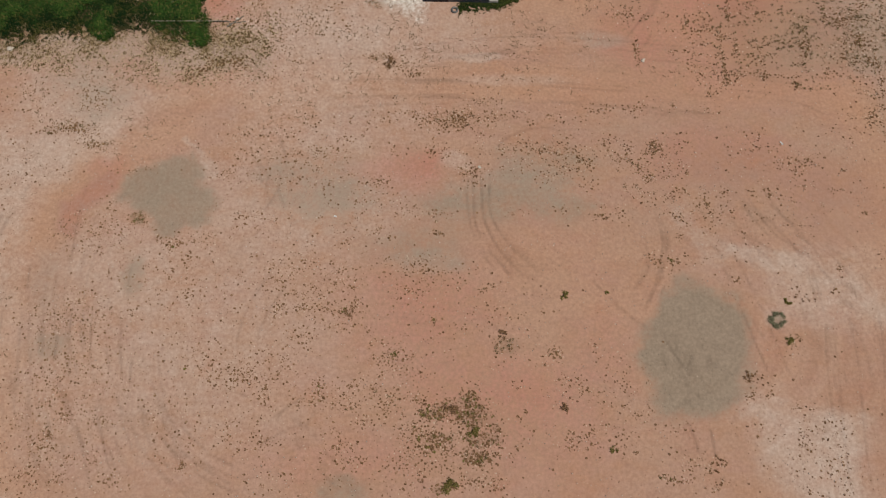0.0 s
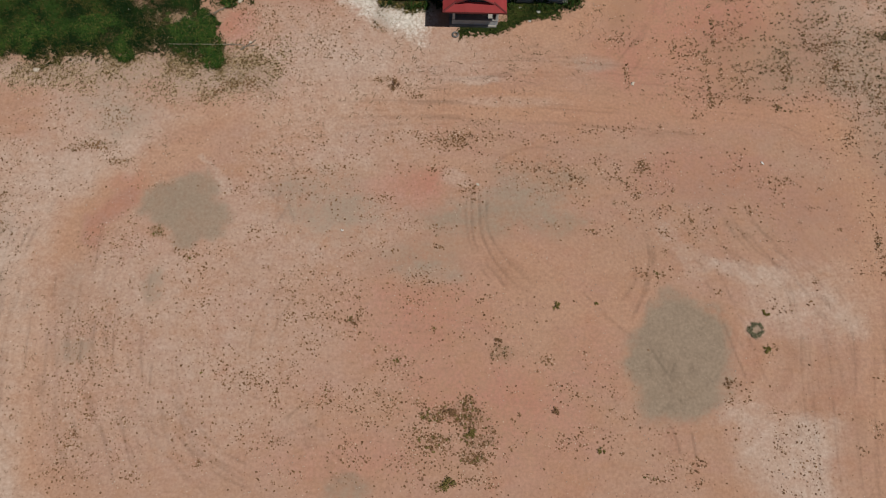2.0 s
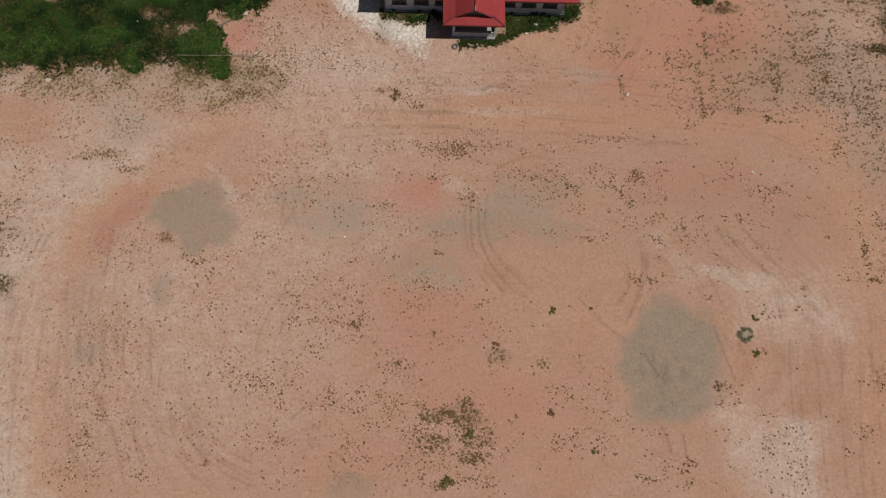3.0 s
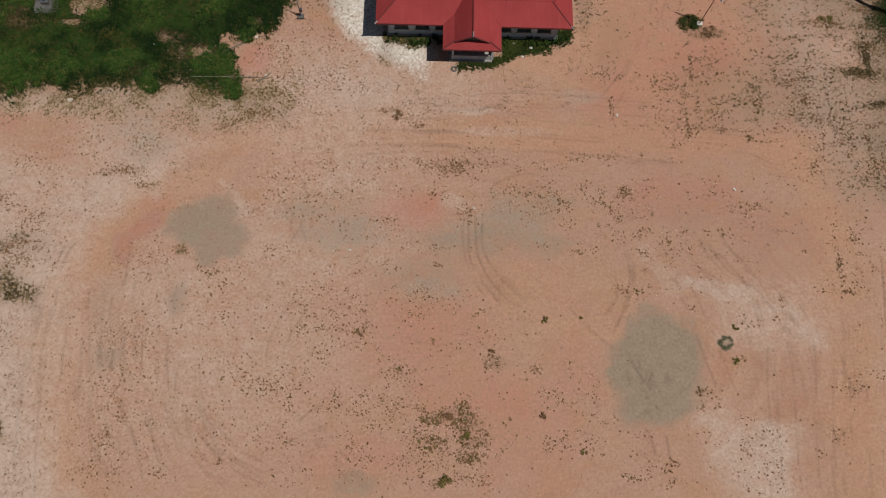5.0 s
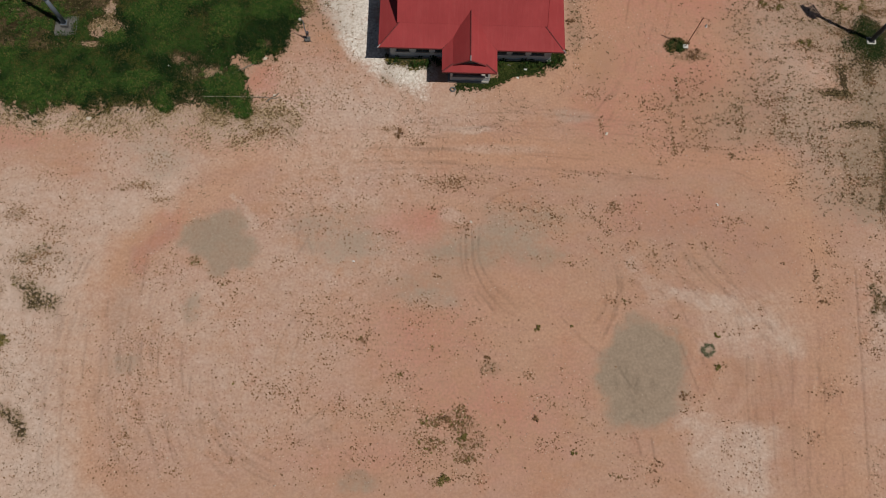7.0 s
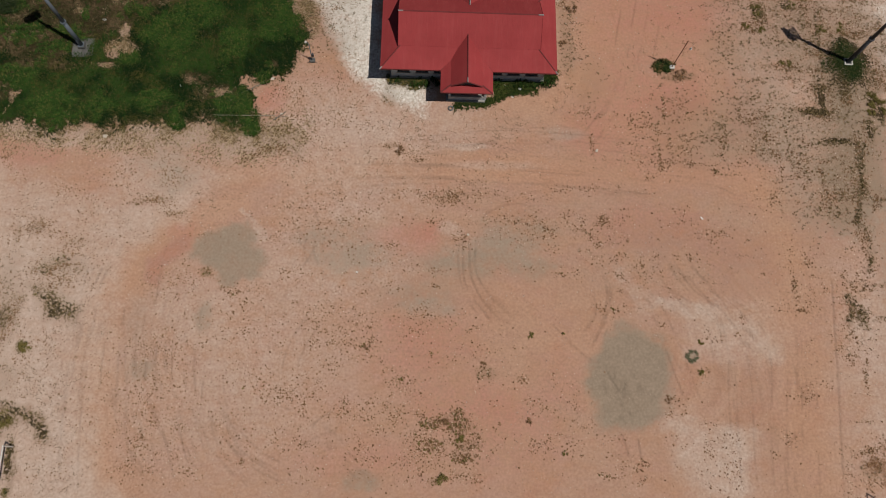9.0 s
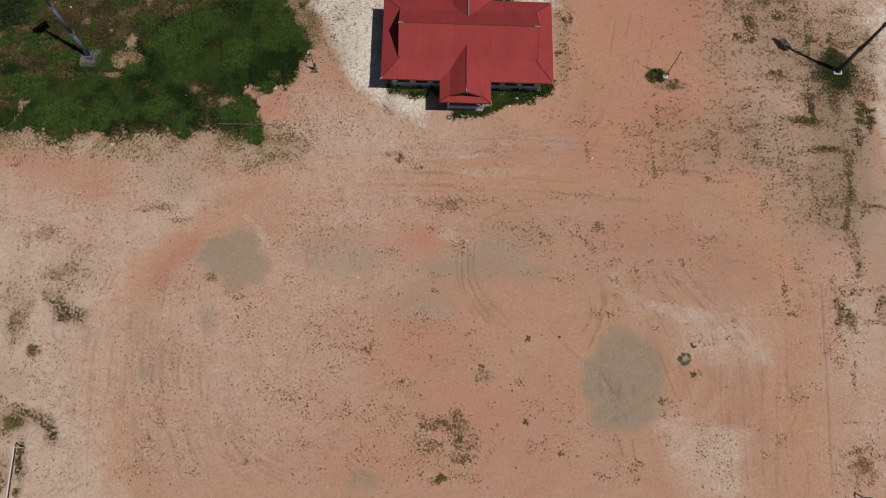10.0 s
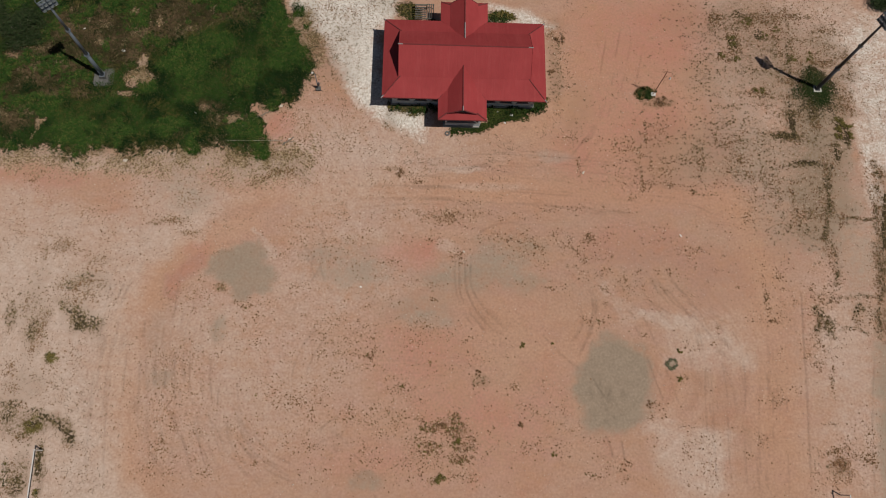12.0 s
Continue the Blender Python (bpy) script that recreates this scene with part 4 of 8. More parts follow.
weeds(5.1, 13.6, 5.02, 1.53, 0.4)
weeds(21.5, 26.9, 0.91, 0.57, 6)
weeds(18.9, 25.8, 0.27, 0.34, 10)
weeds(20.0, 25.7, 0.21, 0.23, 10)
weeds(23.6, 27.3, 1.08, 0.57, 3)
weeds(25.0, 27.3, 0.27, 0.34, 8)
weeds(24.2, 25.3, 0.64, 0.57, 6)
weeds(21.3, 25.0, 2.13, 0.68, 2)
weeds(16.7, 23.7, 0.26, 0.33, 8)
weeds(16.9, 22.8, 0.79, 0.44, 5)
weeds(18.5, 23.1, 1.05, 0.83, 0.8)
weeds(23.7, 22.8, 0.42, 0.33, 6)
weeds(24.7, 22.0, 0.42, 0.28, 5)
weeds(27.2, 23.3, 2.12, 0.84, 1.5)
weeds(26.6, 24.0, 0.21, 0.34, 8)
weeds(28.1, 25.3, 0.54, 0.45, 3)
weeds(32.8, 24.7, 0.27, 0.34, 10)
weeds(33.1, 25.5, 0.81, 0.85, 2)
weeds(36.1, 25.8, 0.81, 0.29, 6)
weeds(35.6, 27.2, 0.27, 0.23, 8)
weeds(34.9, 28.1, 1.63, 1.16, 2)
weeds(34.8, 24.3, 0.16, 0.23, 12)
weeds(39.5, 25.2, 0.81, 0.17, 4)
weeds(39.9, 27.3, 0.22, 0.23, 8)
weeds(37.7, 23.9, 0.21, 0.22, 8)
weeds(41.4, 23.1, 0.64, 0.12, 5)
weeds(35.0, 21.7, 1.06, 0.12, 5)
weeds(23.5, 20.8, 0.26, 0.65, 4)
weeds(22.7, 18.4, 0.62, 0.32, 7)
weeds(21.7, 18.4, 1.04, 0.80, 2)
weeds(24.9, 18.9, 1.56, 0.81, 0.8)
weeds(38.3, 17.5, 0.31, 0.64, 5)
weeds(28.7, 16.5, 0.62, 0.26, 4)
weeds(34.0, 15.4, 1.03, 0.63, 3)
weeds(37.1, 15.4, 0.52, 0.26, 3)
weeds(29.0, 23.0, 4.25, 3.34, 0.4)
weeds(-31.4, 8.1, 5.25, 4.79, 1.3)
weeds(-30.3, 11.0, 1.45, 1.47, 2)
weeds(-31.9, 10.6, 0.19, 0.98, 5)
weeds(-32.1, 6.4, 1.18, 0.38, 4)
weeds(-30.5, 5.3, 0.71, 0.47, 5)
weeds(-31.6, 4.4, 0.47, 1.16, 5)
weeds(-27.7, 5.0, 0.94, 0.70, 3.5)
weeds(-32.1, 3.0, 1.17, 0.69, 4.5)
weeds(-34.3, 5.1, 0.94, 0.93, 1.5)
weeds(-32.3, 1.2, 2.08, 1.13, 3)
weeds(-30.5, 1.2, 1.85, 1.35, 2)
weeds(-26.6, -0.2, 1.15, 0.67, 5)
weeds(-31.2, -0.4, 1.84, 0.89, 2)
weeds(-27.8, 1.6, 1.86, 1.36, 1.5)
weeds(-20.1, 11.4, 2.93, 1.98, 0.8)
weeds(-20.5, 9.4, 0.48, 0.24, 4)
weeds(-17.8, 8.9, 1.45, 1.70, 2)
weeds(-15.6, 8.4, 1.45, 0.73, 4.5)
weeds(-15.4, 9.9, 1.46, 0.98, 2)
weeds(-13.4, 8.9, 0.97, 0.39, 5)
weeds(-13.6, 7.4, 1.45, 1.20, 2.5)
weeds(-13.8, 10.8, 1.47, 1.24, 1.5)
weeds(-12.9, 3.6, 0.71, 0.56, 5)
weeds(-15.3, 4.1, 1.90, 1.86, 1.2)
weeds(-20.3, 1.0, 0.47, 0.54, 6)
weeds(-21.0, 3.8, 2.83, 2.32, 0.6)
weeds(-23.6, 7.1, 3.82, 3.81, 0.6)
weeds(-12.7, -0.0, 1.87, 1.35, 0.8)
weeds(-12.7, -0.9, 0.28, 0.18, 5)
weeds(-12.2, 9.3, 1.95, 1.95, 1.2)
weeds(-11.3, 11.8, 0.98, 0.75, 2)
weeds(-10.1, 11.8, 0.74, 0.75, 3)
weeds(-3.4, 11.0, 1.23, 0.74, 2.5)
weeds(-3.2, 9.7, 0.74, 0.59, 3)
weeds(-2.0, 9.5, 0.98, 0.74, 3)
weeds(-2.7, 8.7, 0.98, 0.58, 4)
weeds(-0.5, 8.5, 0.98, 0.39, 4)
weeds(-9.0, 7.8, 0.48, 0.58, 7)
weeds(-6.3, 7.3, 2.91, 0.96, 2)
weeds(-4.4, 7.1, 0.48, 0.29, 6)
weeds(-7.7, 6.0, 0.96, 0.24, 5)
weeds(-6.3, 5.9, 0.72, 0.71, 5)
weeds(-5.3, 4.7, 0.96, 0.47, 4)
weeds(-1.0, 6.8, 1.94, 0.72, 3)
weeds(-2.9, 6.1, 1.93, 0.95, 2.5)
weeds(-0.3, 6.3, 0.73, 0.48, 6)
weeds(-0.0, 4.4, 0.96, 0.94, 2.5)
weeds(1.2, 5.8, 0.77, 0.29, 16)
weeds(3.6, 6.1, 0.58, 0.48, 14)
weeds(4.1, 4.8, 1.21, 0.71, 12)
weeds(5.0, 5.0, 1.21, 0.95, 12)
weeds(5.8, 4.3, 0.58, 0.47, 12)
weeds(0.9, 5.1, 1.45, 0.71, 4)
weeds(1.4, 3.2, 1.44, 0.56, 9)
weeds(-0.8, 3.5, 1.20, 0.70, 5)
weeds(0.9, 2.3, 1.43, 0.37, 9)
weeds(4.0, 3.3, 0.96, 0.70, 14)
weeds(5.0, 2.9, 0.48, 0.56, 18)
weeds(3.3, 2.3, 0.72, 0.28, 8)
weeds(4.2, 2.2, 0.96, 0.46, 7)
weeds(-0.5, 2.3, 0.48, 0.37, 6)
weeds(0.9, 1.4, 2.85, 0.91, 4)
weeds(3.7, 1.3, 2.38, 0.92, 4)
weeds(-1.5, 0.7, 1.18, 0.91, 4)
weeds(2.0, -0.8, 0.66, 0.36, 22)
weeds(1.1, -1.1, 0.56, 0.36, 12)
weeds(-0.6, -0.4, 1.88, 0.67, 3)
weeds(4.2, -0.6, 1.89, 0.63, 4)
weeds(6.0, -0.8, 1.42, 0.67, 2.5)
weeds(6.2, 2.9, 0.72, 0.70, 3)
weeds(7.3, 1.5, 0.57, 0.28, 4)
weeds(8.6, 3.3, 0.72, 0.93, 1.5)
weeds(7.9, 10.1, 1.49, 0.74, 1)
weeds(11.2, 10.3, 1.24, 0.60, 3.5)
weeds(11.6, 10.1, 0.60, 0.30, 5)
weeds(8.5, 7.6, 0.49, 0.39, 4)
weeds(12.4, 7.1, 0.74, 1.21, 2.5)
weeds(8.9, 5.3, 0.15, 0.14, 10)
weeds(8.4, 4.6, 0.19, 0.24, 8)
weeds(13.3, 8.0, 1.97, 1.46, 1)
weeds(13.1, 2.8, 1.21, 0.93, 2)
weeds(-7.2, 2.2, 1.42, 0.92, 2)
weeds(-5.7, 1.2, 1.42, 0.68, 2)
weeds(-5.3, 0.6, 0.47, 0.36, 3)
weeds(-7.1, -0.1, 1.87, 0.90, 1.5)
weeds(-6.3, 3.5, 2.38, 1.39, 1)
weeds(1.0, 11.2, 1.49, 1.50, 0.5)
weeds(14.9, 10.7, 0.40, 0.40, 3)
weeds(15.3, 8.5, 2.48, 1.96, 0.7)
weeds(14.6, 6.6, 0.98, 0.72, 2)
weeds(18.4, 5.3, 1.96, 0.95, 2)
weeds(17.6, 7.0, 0.49, 0.39, 3)
weeds(16.6, 3.2, 1.45, 0.70, 2)
weeds(14.1, 3.0, 0.97, 0.70, 2)
weeds(21.7, 3.6, 1.22, 0.47, 1.5)
weeds(17.9, 1.9, 0.48, 0.12, 6)
weeds(16.7, 1.9, 0.39, 0.14, 5)
weeds(20.8, -0.4, 0.38, 0.18, 14)
weeds(20.1, -0.3, 0.29, 0.14, 8)
weeds(21.7, -0.5, 0.72, 0.27, 4)
weeds(22.6, 1.0, 1.20, 0.55, 3)
weeds(24.6, 1.0, 0.96, 0.46, 4)
weeds(24.0, 0.3, 0.58, 0.37, 6)
weeds(24.8, -0.8, 0.57, 0.36, 7)
weeds(24.3, -1.4, 0.38, 0.27, 8)
weeds(29.1, 8.1, 0.50, 0.20, 14)
weeds(29.6, 7.4, 1.00, 0.49, 2)
weeds(30.2, 6.6, 0.74, 0.39, 3)
weeds(32.5, 10.3, 1.52, 1.00, 1)
weeds(32.6, 7.6, 0.50, 0.24, 2)
weeds(32.5, 5.4, 0.74, 0.58, 1.5)
weeds(33.2, 5.1, 0.20, 0.19, 6)
weeds(33.0, 4.4, 0.20, 0.14, 5)
weeds(32.4, 3.0, 1.22, 0.71, 1.5)
weeds(32.5, 2.1, 0.59, 0.37, 3.5)
weeds(34.1, 3.2, 1.23, 0.71, 1.25)
weeds(35.3, 3.0, 1.23, 0.94, 1.5)
weeds(29.0, 3.0, 1.22, 0.70, 0.75)
weeds(34.9, 0.2, 1.21, 1.61, 1.5)
weeds(32.4, 0.2, 2.42, 1.38, 0.4)
weeds(35.1, -1.2, 0.58, 0.91, 2)
weeds(32.0, -1.4, 0.72, 0.36, 2.5)
weeds(28.2, 6.4, 0.74, 0.48, 3)
weeds(49.7, 63.7, 1.02, 1.15, 9)
weeds(49.8, 61.1, 1.18, 0.47, 12)
weeds(51.8, 61.8, 0.25, 0.95, 10)
weeds(51.6, 59.0, 0.33, 1.87, 6)
weeds(52.7, 64.2, 5.10, 2.41, 4)
weeds(47.9, 59.4, 1.17, 0.94, 5)
weeds(48.1, 52.1, 0.98, 0.90, 6)
weeds(51.3, 51.2, 3.28, 1.80, 3)
weeds(48.2, 62.2, 2.11, 3.81, 3)
weeds(56.1, 58.6, 3.36, 3.74, 4)
weeds(59.6, 56.8, 2.51, 4.18, 3.5)
weeds(58.2, 61.4, 3.39, 2.85, 3)
weeds(62.0, 58.6, 2.53, 5.63, 1.5)
weeds(64.9, 55.9, 2.09, 7.40, 1.2)
weeds(51.1, 46.8, 1.62, 3.07, 3.5)
weeds(51.2, 48.5, 0.24, 2.66, 9)
weeds(52.1, 47.2, 0.32, 2.64, 9)
weeds(50.1, 45.3, 2.42, 0.35, 8)
weeds(51.2, 44.8, 0.97, 0.52, 14)
weeds(52.3, 44.2, 0.97, 1.73, 5)
weeds(57.2, 41.6, 0.56, 1.54, 9)
weeds(56.5, 39.9, 0.96, 1.69, 5)
weeds(53.5, 40.9, 2.24, 0.25, 10)
weeds(53.3, 40.7, 0.64, 0.42, 12)
weeds(53.6, 36.5, 2.37, 3.32, 3.5)
weeds(55.6, 38.2, 0.40, 3.35, 8)
weeds(54.6, 31.6, 0.31, 3.23, 8)
weeds(50.7, 35.7, 0.31, 4.12, 6)
weeds(48.1, 35.7, 0.31, 2.06, 7)
weeds(48.2, 36.5, 2.36, 4.14, 3)
weeds(44.9, 36.5, 3.14, 3.31, 1.6)
weeds(51.6, 34.1, 2.35, 2.45, 4)
weeds(53.1, 33.3, 1.95, 0.98, 4)
weeds(56.9, 32.5, 0.31, 1.14, 9)
weeds(57.7, 33.0, 2.35, 0.16, 8)
weeds(60.7, 32.8, 1.96, 0.16, 10)
weeds(63.1, 39.1, 0.96, 1.18, 10)
weeds(61.4, 35.8, 0.32, 4.14, 6)
weeds(61.7, 33.3, 0.31, 4.90, 10)
weeds(62.2, 31.7, 0.47, 4.85, 12)
weeds(45.2, 35.7, 1.57, 1.23, 2)
weeds(54.4, 26.9, 1.08, 3.14, 6)
weeds(54.9, 26.1, 0.46, 1.09, 8)
weeds(46.2, 25.3, 1.90, 1.55, 2.2)
weeds(47.3, 22.8, 0.76, 0.23, 6)
weeds(45.1, 21.5, 0.30, 1.90, 7)
weeds(46.8, 24.5, 0.76, 0.62, 4)
weeds(48.6, 21.1, 0.38, 0.76, 6)
weeds(45.0, 19.2, 2.24, 0.75, 3)
weeds(45.3, 18.6, 0.75, 0.37, 6)
weeds(52.2, 22.2, 1.51, 2.29, 2.5)
weeds(52.4, 17.7, 0.90, 0.59, 14)
weeds(51.7, 19.2, 1.05, 1.87, 7)
weeds(53.5, 21.1, 2.27, 0.30, 6)
weeds(55.8, 21.5, 2.27, 0.23, 12)
weeds(59.2, 21.5, 1.90, 0.23, 8)
weeds(57.1, 19.2, 0.38, 1.50, 16)
weeds(56.8, 17.2, 2.25, 0.15, 9)
weeds(54.8, 17.2, 0.75, 0.15, 8)
weeds(58.5, 19.2, 0.60, 2.26, 3)
weeds(60.7, 25.3, 0.77, 3.12, 10)
weeds(60.2, 20.7, 0.61, 4.55, 10)
weeds(51.0, 14.8, 1.85, 2.19, 2.2)
weeds(49.9, 14.4, 0.59, 1.46, 3)
weeds(51.2, 13.3, 1.33, 0.58, 5)
weeds(52.5, 12.2, 0.15, 0.58, 8)
weeds(52.1, 10.3, 0.22, 1.00, 14)
weeds(44.3, 9.0, 1.81, 1.06, 1.8)
weeds(44.6, 8.2, 1.30, 0.21, 6)
weeds(41.8, 3.5, 0.85, 0.68, 3)
weeds(40.2, 1.8, 0.35, 0.27, 6)
weeds(50.8, 2.1, 0.85, 0.47, 12)
weeds(53.0, 2.1, 1.78, 1.22, 3)
weeds(55.3, 1.3, 1.14, 0.81, 7)
weeds(51.4, 5.4, 1.30, 0.14, 6)
weeds(55.7, 3.4, 1.43, 2.73, 1.5)
weeds(48.5, -1.2, 1.41, 1.98, 1.5)
weeds(45.9, 9.7, 2.18, 0.71, 0.8)
weeds(46.1, 14.0, 0.59, 1.09, 1.5)
weeds(46.5, 19.6, 1.50, 1.50, 2)
weeds(-49.2, 28.2, 0.86, 2.29, 4)
weeds(-46.9, 28.6, 0.72, 0.92, 10)
weeds(-44.9, 28.2, 1.80, 0.76, 4)
weeds(-43.4, 25.2, 1.79, 1.35, 4)
weeds(-42.1, 23.5, 1.28, 0.60, 9)
weeds(-46.0, 23.7, 0.71, 1.49, 6)
weeds(-44.2, 22.9, 0.43, 0.89, 8)
weeds(-42.6, 21.8, 1.77, 0.88, 6)
weeds(-50.0, 20.7, 0.21, 1.02, 9)
weeds(-48.4, 17.8, 1.25, 1.80, 6)
weeds(-48.8, 15.7, 0.55, 1.42, 7)
weeds(-51.7, 19.3, 1.05, 1.45, 2)
weeds(-51.4, 21.5, 2.81, 1.47, 2)
weeds(-51.0, 12.2, 0.96, 1.73, 6)
weeds(-50.3, 10.1, 0.81, 0.55, 8)
weeds(-49.7, 8.1, 1.69, 0.54, 6)
weeds(-50.2, 7.1, 0.81, 0.54, 7)
weeds(-48.4, 4.4, 0.80, 0.53, 12)
weeds(-50.7, 6.1, 0.54, 0.53, 8)
weeds(-42.3, 3.7, 0.54, 0.92, 6)
weeds(-44.7, 13.6, 3.45, 2.80, 1.2)
weeds(-44.9, 10.1, 4.09, 2.06, 0.8)
weeds(-48.5, 0.2, 0.79, 1.93, 4)
weeds(-49.2, -1.7, 0.92, 0.76, 10)
weeds(-40.9, 0.1, 1.19, 0.90, 2.5)
weeds(-43.3, -1.2, 1.32, 1.28, 1)
weeds(-41.9, 27.5, 2.16, 1.52, 2)
weeds(-39.1, 25.2, 1.79, 3.01, 1)
weeds(-47.9, 12.2, 2.05, 0.69, 2)
weeds(-42.3, 0.8, 2.65, 2.59, 0.7)
weeds(-33.3, 32.5, 1.84, 0.94, 4)
weeds(-31.8, 31.7, 1.47, 0.63, 4)
weeds(-35.5, 32.5, 1.83, 0.79, 3)
weeds(-51.6, 37.6, 1.03, 0.97, 5)
weeds(-49.9, 35.6, 0.88, 0.64, 3)
weeds(-44.4, 33.3, 2.92, 1.10, 1.6)
weeds(-52.9, 31.3, 2.17, 4.66, 0.6)
weeds(-41.3, 31.3, 1.46, 3.12, 0.8)
weeds(-36.6, 29.0, 2.90, 4.62, 0.5)
weeds(-12.4, 59.5, 0.96, 1.84, 3)
weeds(-15.3, 63.2, 2.03, 1.88, 5)
weeds(-12.9, 64.7, 1.63, 1.14, 5)
weeds(-11.9, 56.8, 0.64, 1.36, 4)
weeds(-15.1, 58.1, 0.80, 2.28, 8)
weeds(-16.4, 60.9, 1.13, 1.85, 7)
weeds(-14.0, 60.4, 1.21, 2.31, 2)
weeds(-17.8, 64.1, 1.62, 1.41, 5)
weeds(-10.5, 64.2, 2.04, 1.42, 3)
weeds(-8.0, 63.3, 1.63, 2.35, 2)
weeds(-17.8, 47.0, 2.71, 1.55, 3)
weeds(-16.1, 44.5, 3.08, 1.69, 1.5)
weeds(-11.6, 47.9, 3.90, 3.46, 1.2)
weeds(-14.1, 51.4, 2.36, 1.76, 1)
weeds(19.2, 57.2, 0.33, 3.67, 3)
weeds(18.8, 60.9, 0.33, 1.31, 7)
weeds(20.3, 54.5, 0.65, 2.72, 2)
# ruts, scrapes and wheel marks
wheel_track(1.8, 0.5, [(31.0, 25.8), (33.1, 21.9), (36.4, 19.1), (38.9, 15.3)])
wheel_track(1.8, 0.5, [(24.4, 24.2), (27.1, 19.7), (29.1, 14.9), (30.5, 10.3), (31.8, 5.4)])
wheel_track(1.8, 0.4, [(28.7, 24.1), (30.9, 20.8), (33.6, 18.1)])
wheel_track(1.8, 0.4, [(34.7, 18.0), (35.0, 13.3), (34.5, 7.3), (34.4, 3.4)])
wheel_track(1.8, 0.4, [(37.2, 14.3), (37.4, 9.2), (36.9, 3.4), (36.7, -3.0)])
wheel_track(1.8, 0.5, [(-29.9, 16.0), (-29.9, 12.0), (-28.8, 6.2), (-26.0, -2.0)])
wheel_track(1.8, 0.5, [(-21.5, 4.2), (-18.4, 1.4), (-14.6, -0.4)])
wheel_track(1.8, 0.4, [(-12.6, 18.0), (-14.9, 13.8), (-15.7, 9.9)])
wheel_track(1.8, 0.4, [(-25.6, 22.3), (-27.0, 18.6), (-27.0, 14.0)])
wheel_track(1.8, 0.45, [(-14.8, 31.8), (-13.6, 28.4), (-14.5, 25.5), (-16.4, 22.8)])
wheel_track(1.8, 0.4, [(-9.1, 4.1), (-12.4, 2.7), (-15.1, 0.5)])
wheel_track(1.8, 0.5, [(-35.9, 20.3), (-36.0, 14.1), (-35.8, 7.2)])
wheel_track(2.0, 0.4, [(-37.4, 29.0), (-39.1, 22.2), (-39.5, 13.6), (-39.5, 5.3), (-38.7, -3.7)])
wheel_track(1.8, 0.5, [(28.3, 63.9), (26.4, 55.4), (24.6, 46.5), (20.2, 39.7)])
wheel_track(1.8, 0.4, [(31.4, 61.1), (29.0, 51.9), (26.0, 43.9)])
wheel_track(1.8, 0.4, [(-3.7, 39.5), (7.9, 40.9), (19.5, 40.5), (33.5, 38.9)])
wheel_track(1.8, 0.4, [(-14.2, 35.8), (-2.1, 36.3), (11.6, 35.5), (26.8, 34.4), (37.5, 33.2), (42.3, 27.6)])
wheel_track(1.8, 0.4, [(41.2, 19.2), (41.8, 11.9), (40.7, 3.5), (40.4, -4.4)])
wheel_track(1.8, 0.35, [(46.1, 16.2), (44.7, 6.2), (43.5, -4.5)])
wheel_track(1.8, 0.5, [(61.7, 56.8), (63.9, 50.4), (64.0, 41.7)])
wheel_track(1.8, 0.4, [(59.2, 14.7), (57.1, 4.8), (55.9, -4.6)])
wheel_track(2.0, 0.35, [(-31.5, 29.0), (-32.4, 22.2), (-32.2, 13.5), (-30.7, 5.3), (-26.8, -1.3)])
groove([(49.7, 22.2), (48.9, 13.3), (48.1, 4.8), (47.1, -4.5)])
# single ruts and scratches
rut(0.9, [(5.5, 27.7), (5.5, 25.4), (5.6, 23.2), (6.3, 21.0), (7.5, 19.1), (9.0, 17.5), (10.5, 16.7)])
rut(0.9, [(6.4, 27.9), (6.2, 25.4), (6.3, 23.2), (7.3, 21.0), (8.6, 19.3), (10.0, 17.7)])
rut(0.7, [(4.8, 27.7), (4.7, 25.1), (4.9, 22.1), (5.9, 19.9), (7.2, 18.3), (8.2, 16.7)])
rut(0.45, [(4.3, 27.1), (4.1, 24.9), (4.4, 22.1), (5.3, 19.6), (6.7, 17.8)])
rut(0.4, [(6.6, 27.7), (7.1, 29.9), (8.8, 31.3), (11.6, 32.0), (14.2, 31.1)])
rut(1, [(20.9, 12.4), (21.9, 10.4), (23.0, 8.4), (23.5, 7.2)])
rut(0.8, [(23.8, 10.3), (23.1, 8.9), (22.4, 7.2)])
rut(0.7, [(24.5, 11.1), (24.9, 9.4), (25.3, 8.4)])
rut(0.6, [(24.8, 10.3), (25.4, 9.1), (25.7, 8.4)])
rut(0.7, [(23.6, 6.9), (23.8, 6.2), (24.0, 5.4)])
rut(0.5, [(20.9, 10.4), (21.2, 8.4), (21.2, 6.5)])
rut(0.9, [(22.5, 4.3), (23.0, 2.9), (23.2, 1.5)])
rut(0.9, [(24.4, 3.8), (24.6, 2.2), (24.7, 1.1)])
rut(0.5, [(14.9, 17.2), (17.7, 14.1), (20.1, 12.2)])
rut(0.6, [(21.2, 24.2), (21.8, 22.0), (22.0, 20.3), (21.4, 17.6), (20.4, 15.5), (19.4, 13.5)])
rut(0.5, [(21.9, 23.1), (22.5, 20.9), (21.9, 18.2), (21.0, 16.1)])
rut(0.4, [(20.3, 20.3), (20.7, 18.7), (20.1, 17.1), (19.4, 15.8)])
rut(0.6, [(31.2, 23.5), (33.1, 21.3), (34.8, 18.6), (35.2, 16.4), (35.6, 14.1)])
rut(0.5, [(29.4, 21.3), (31.8, 19.7), (33.6, 18.1)])
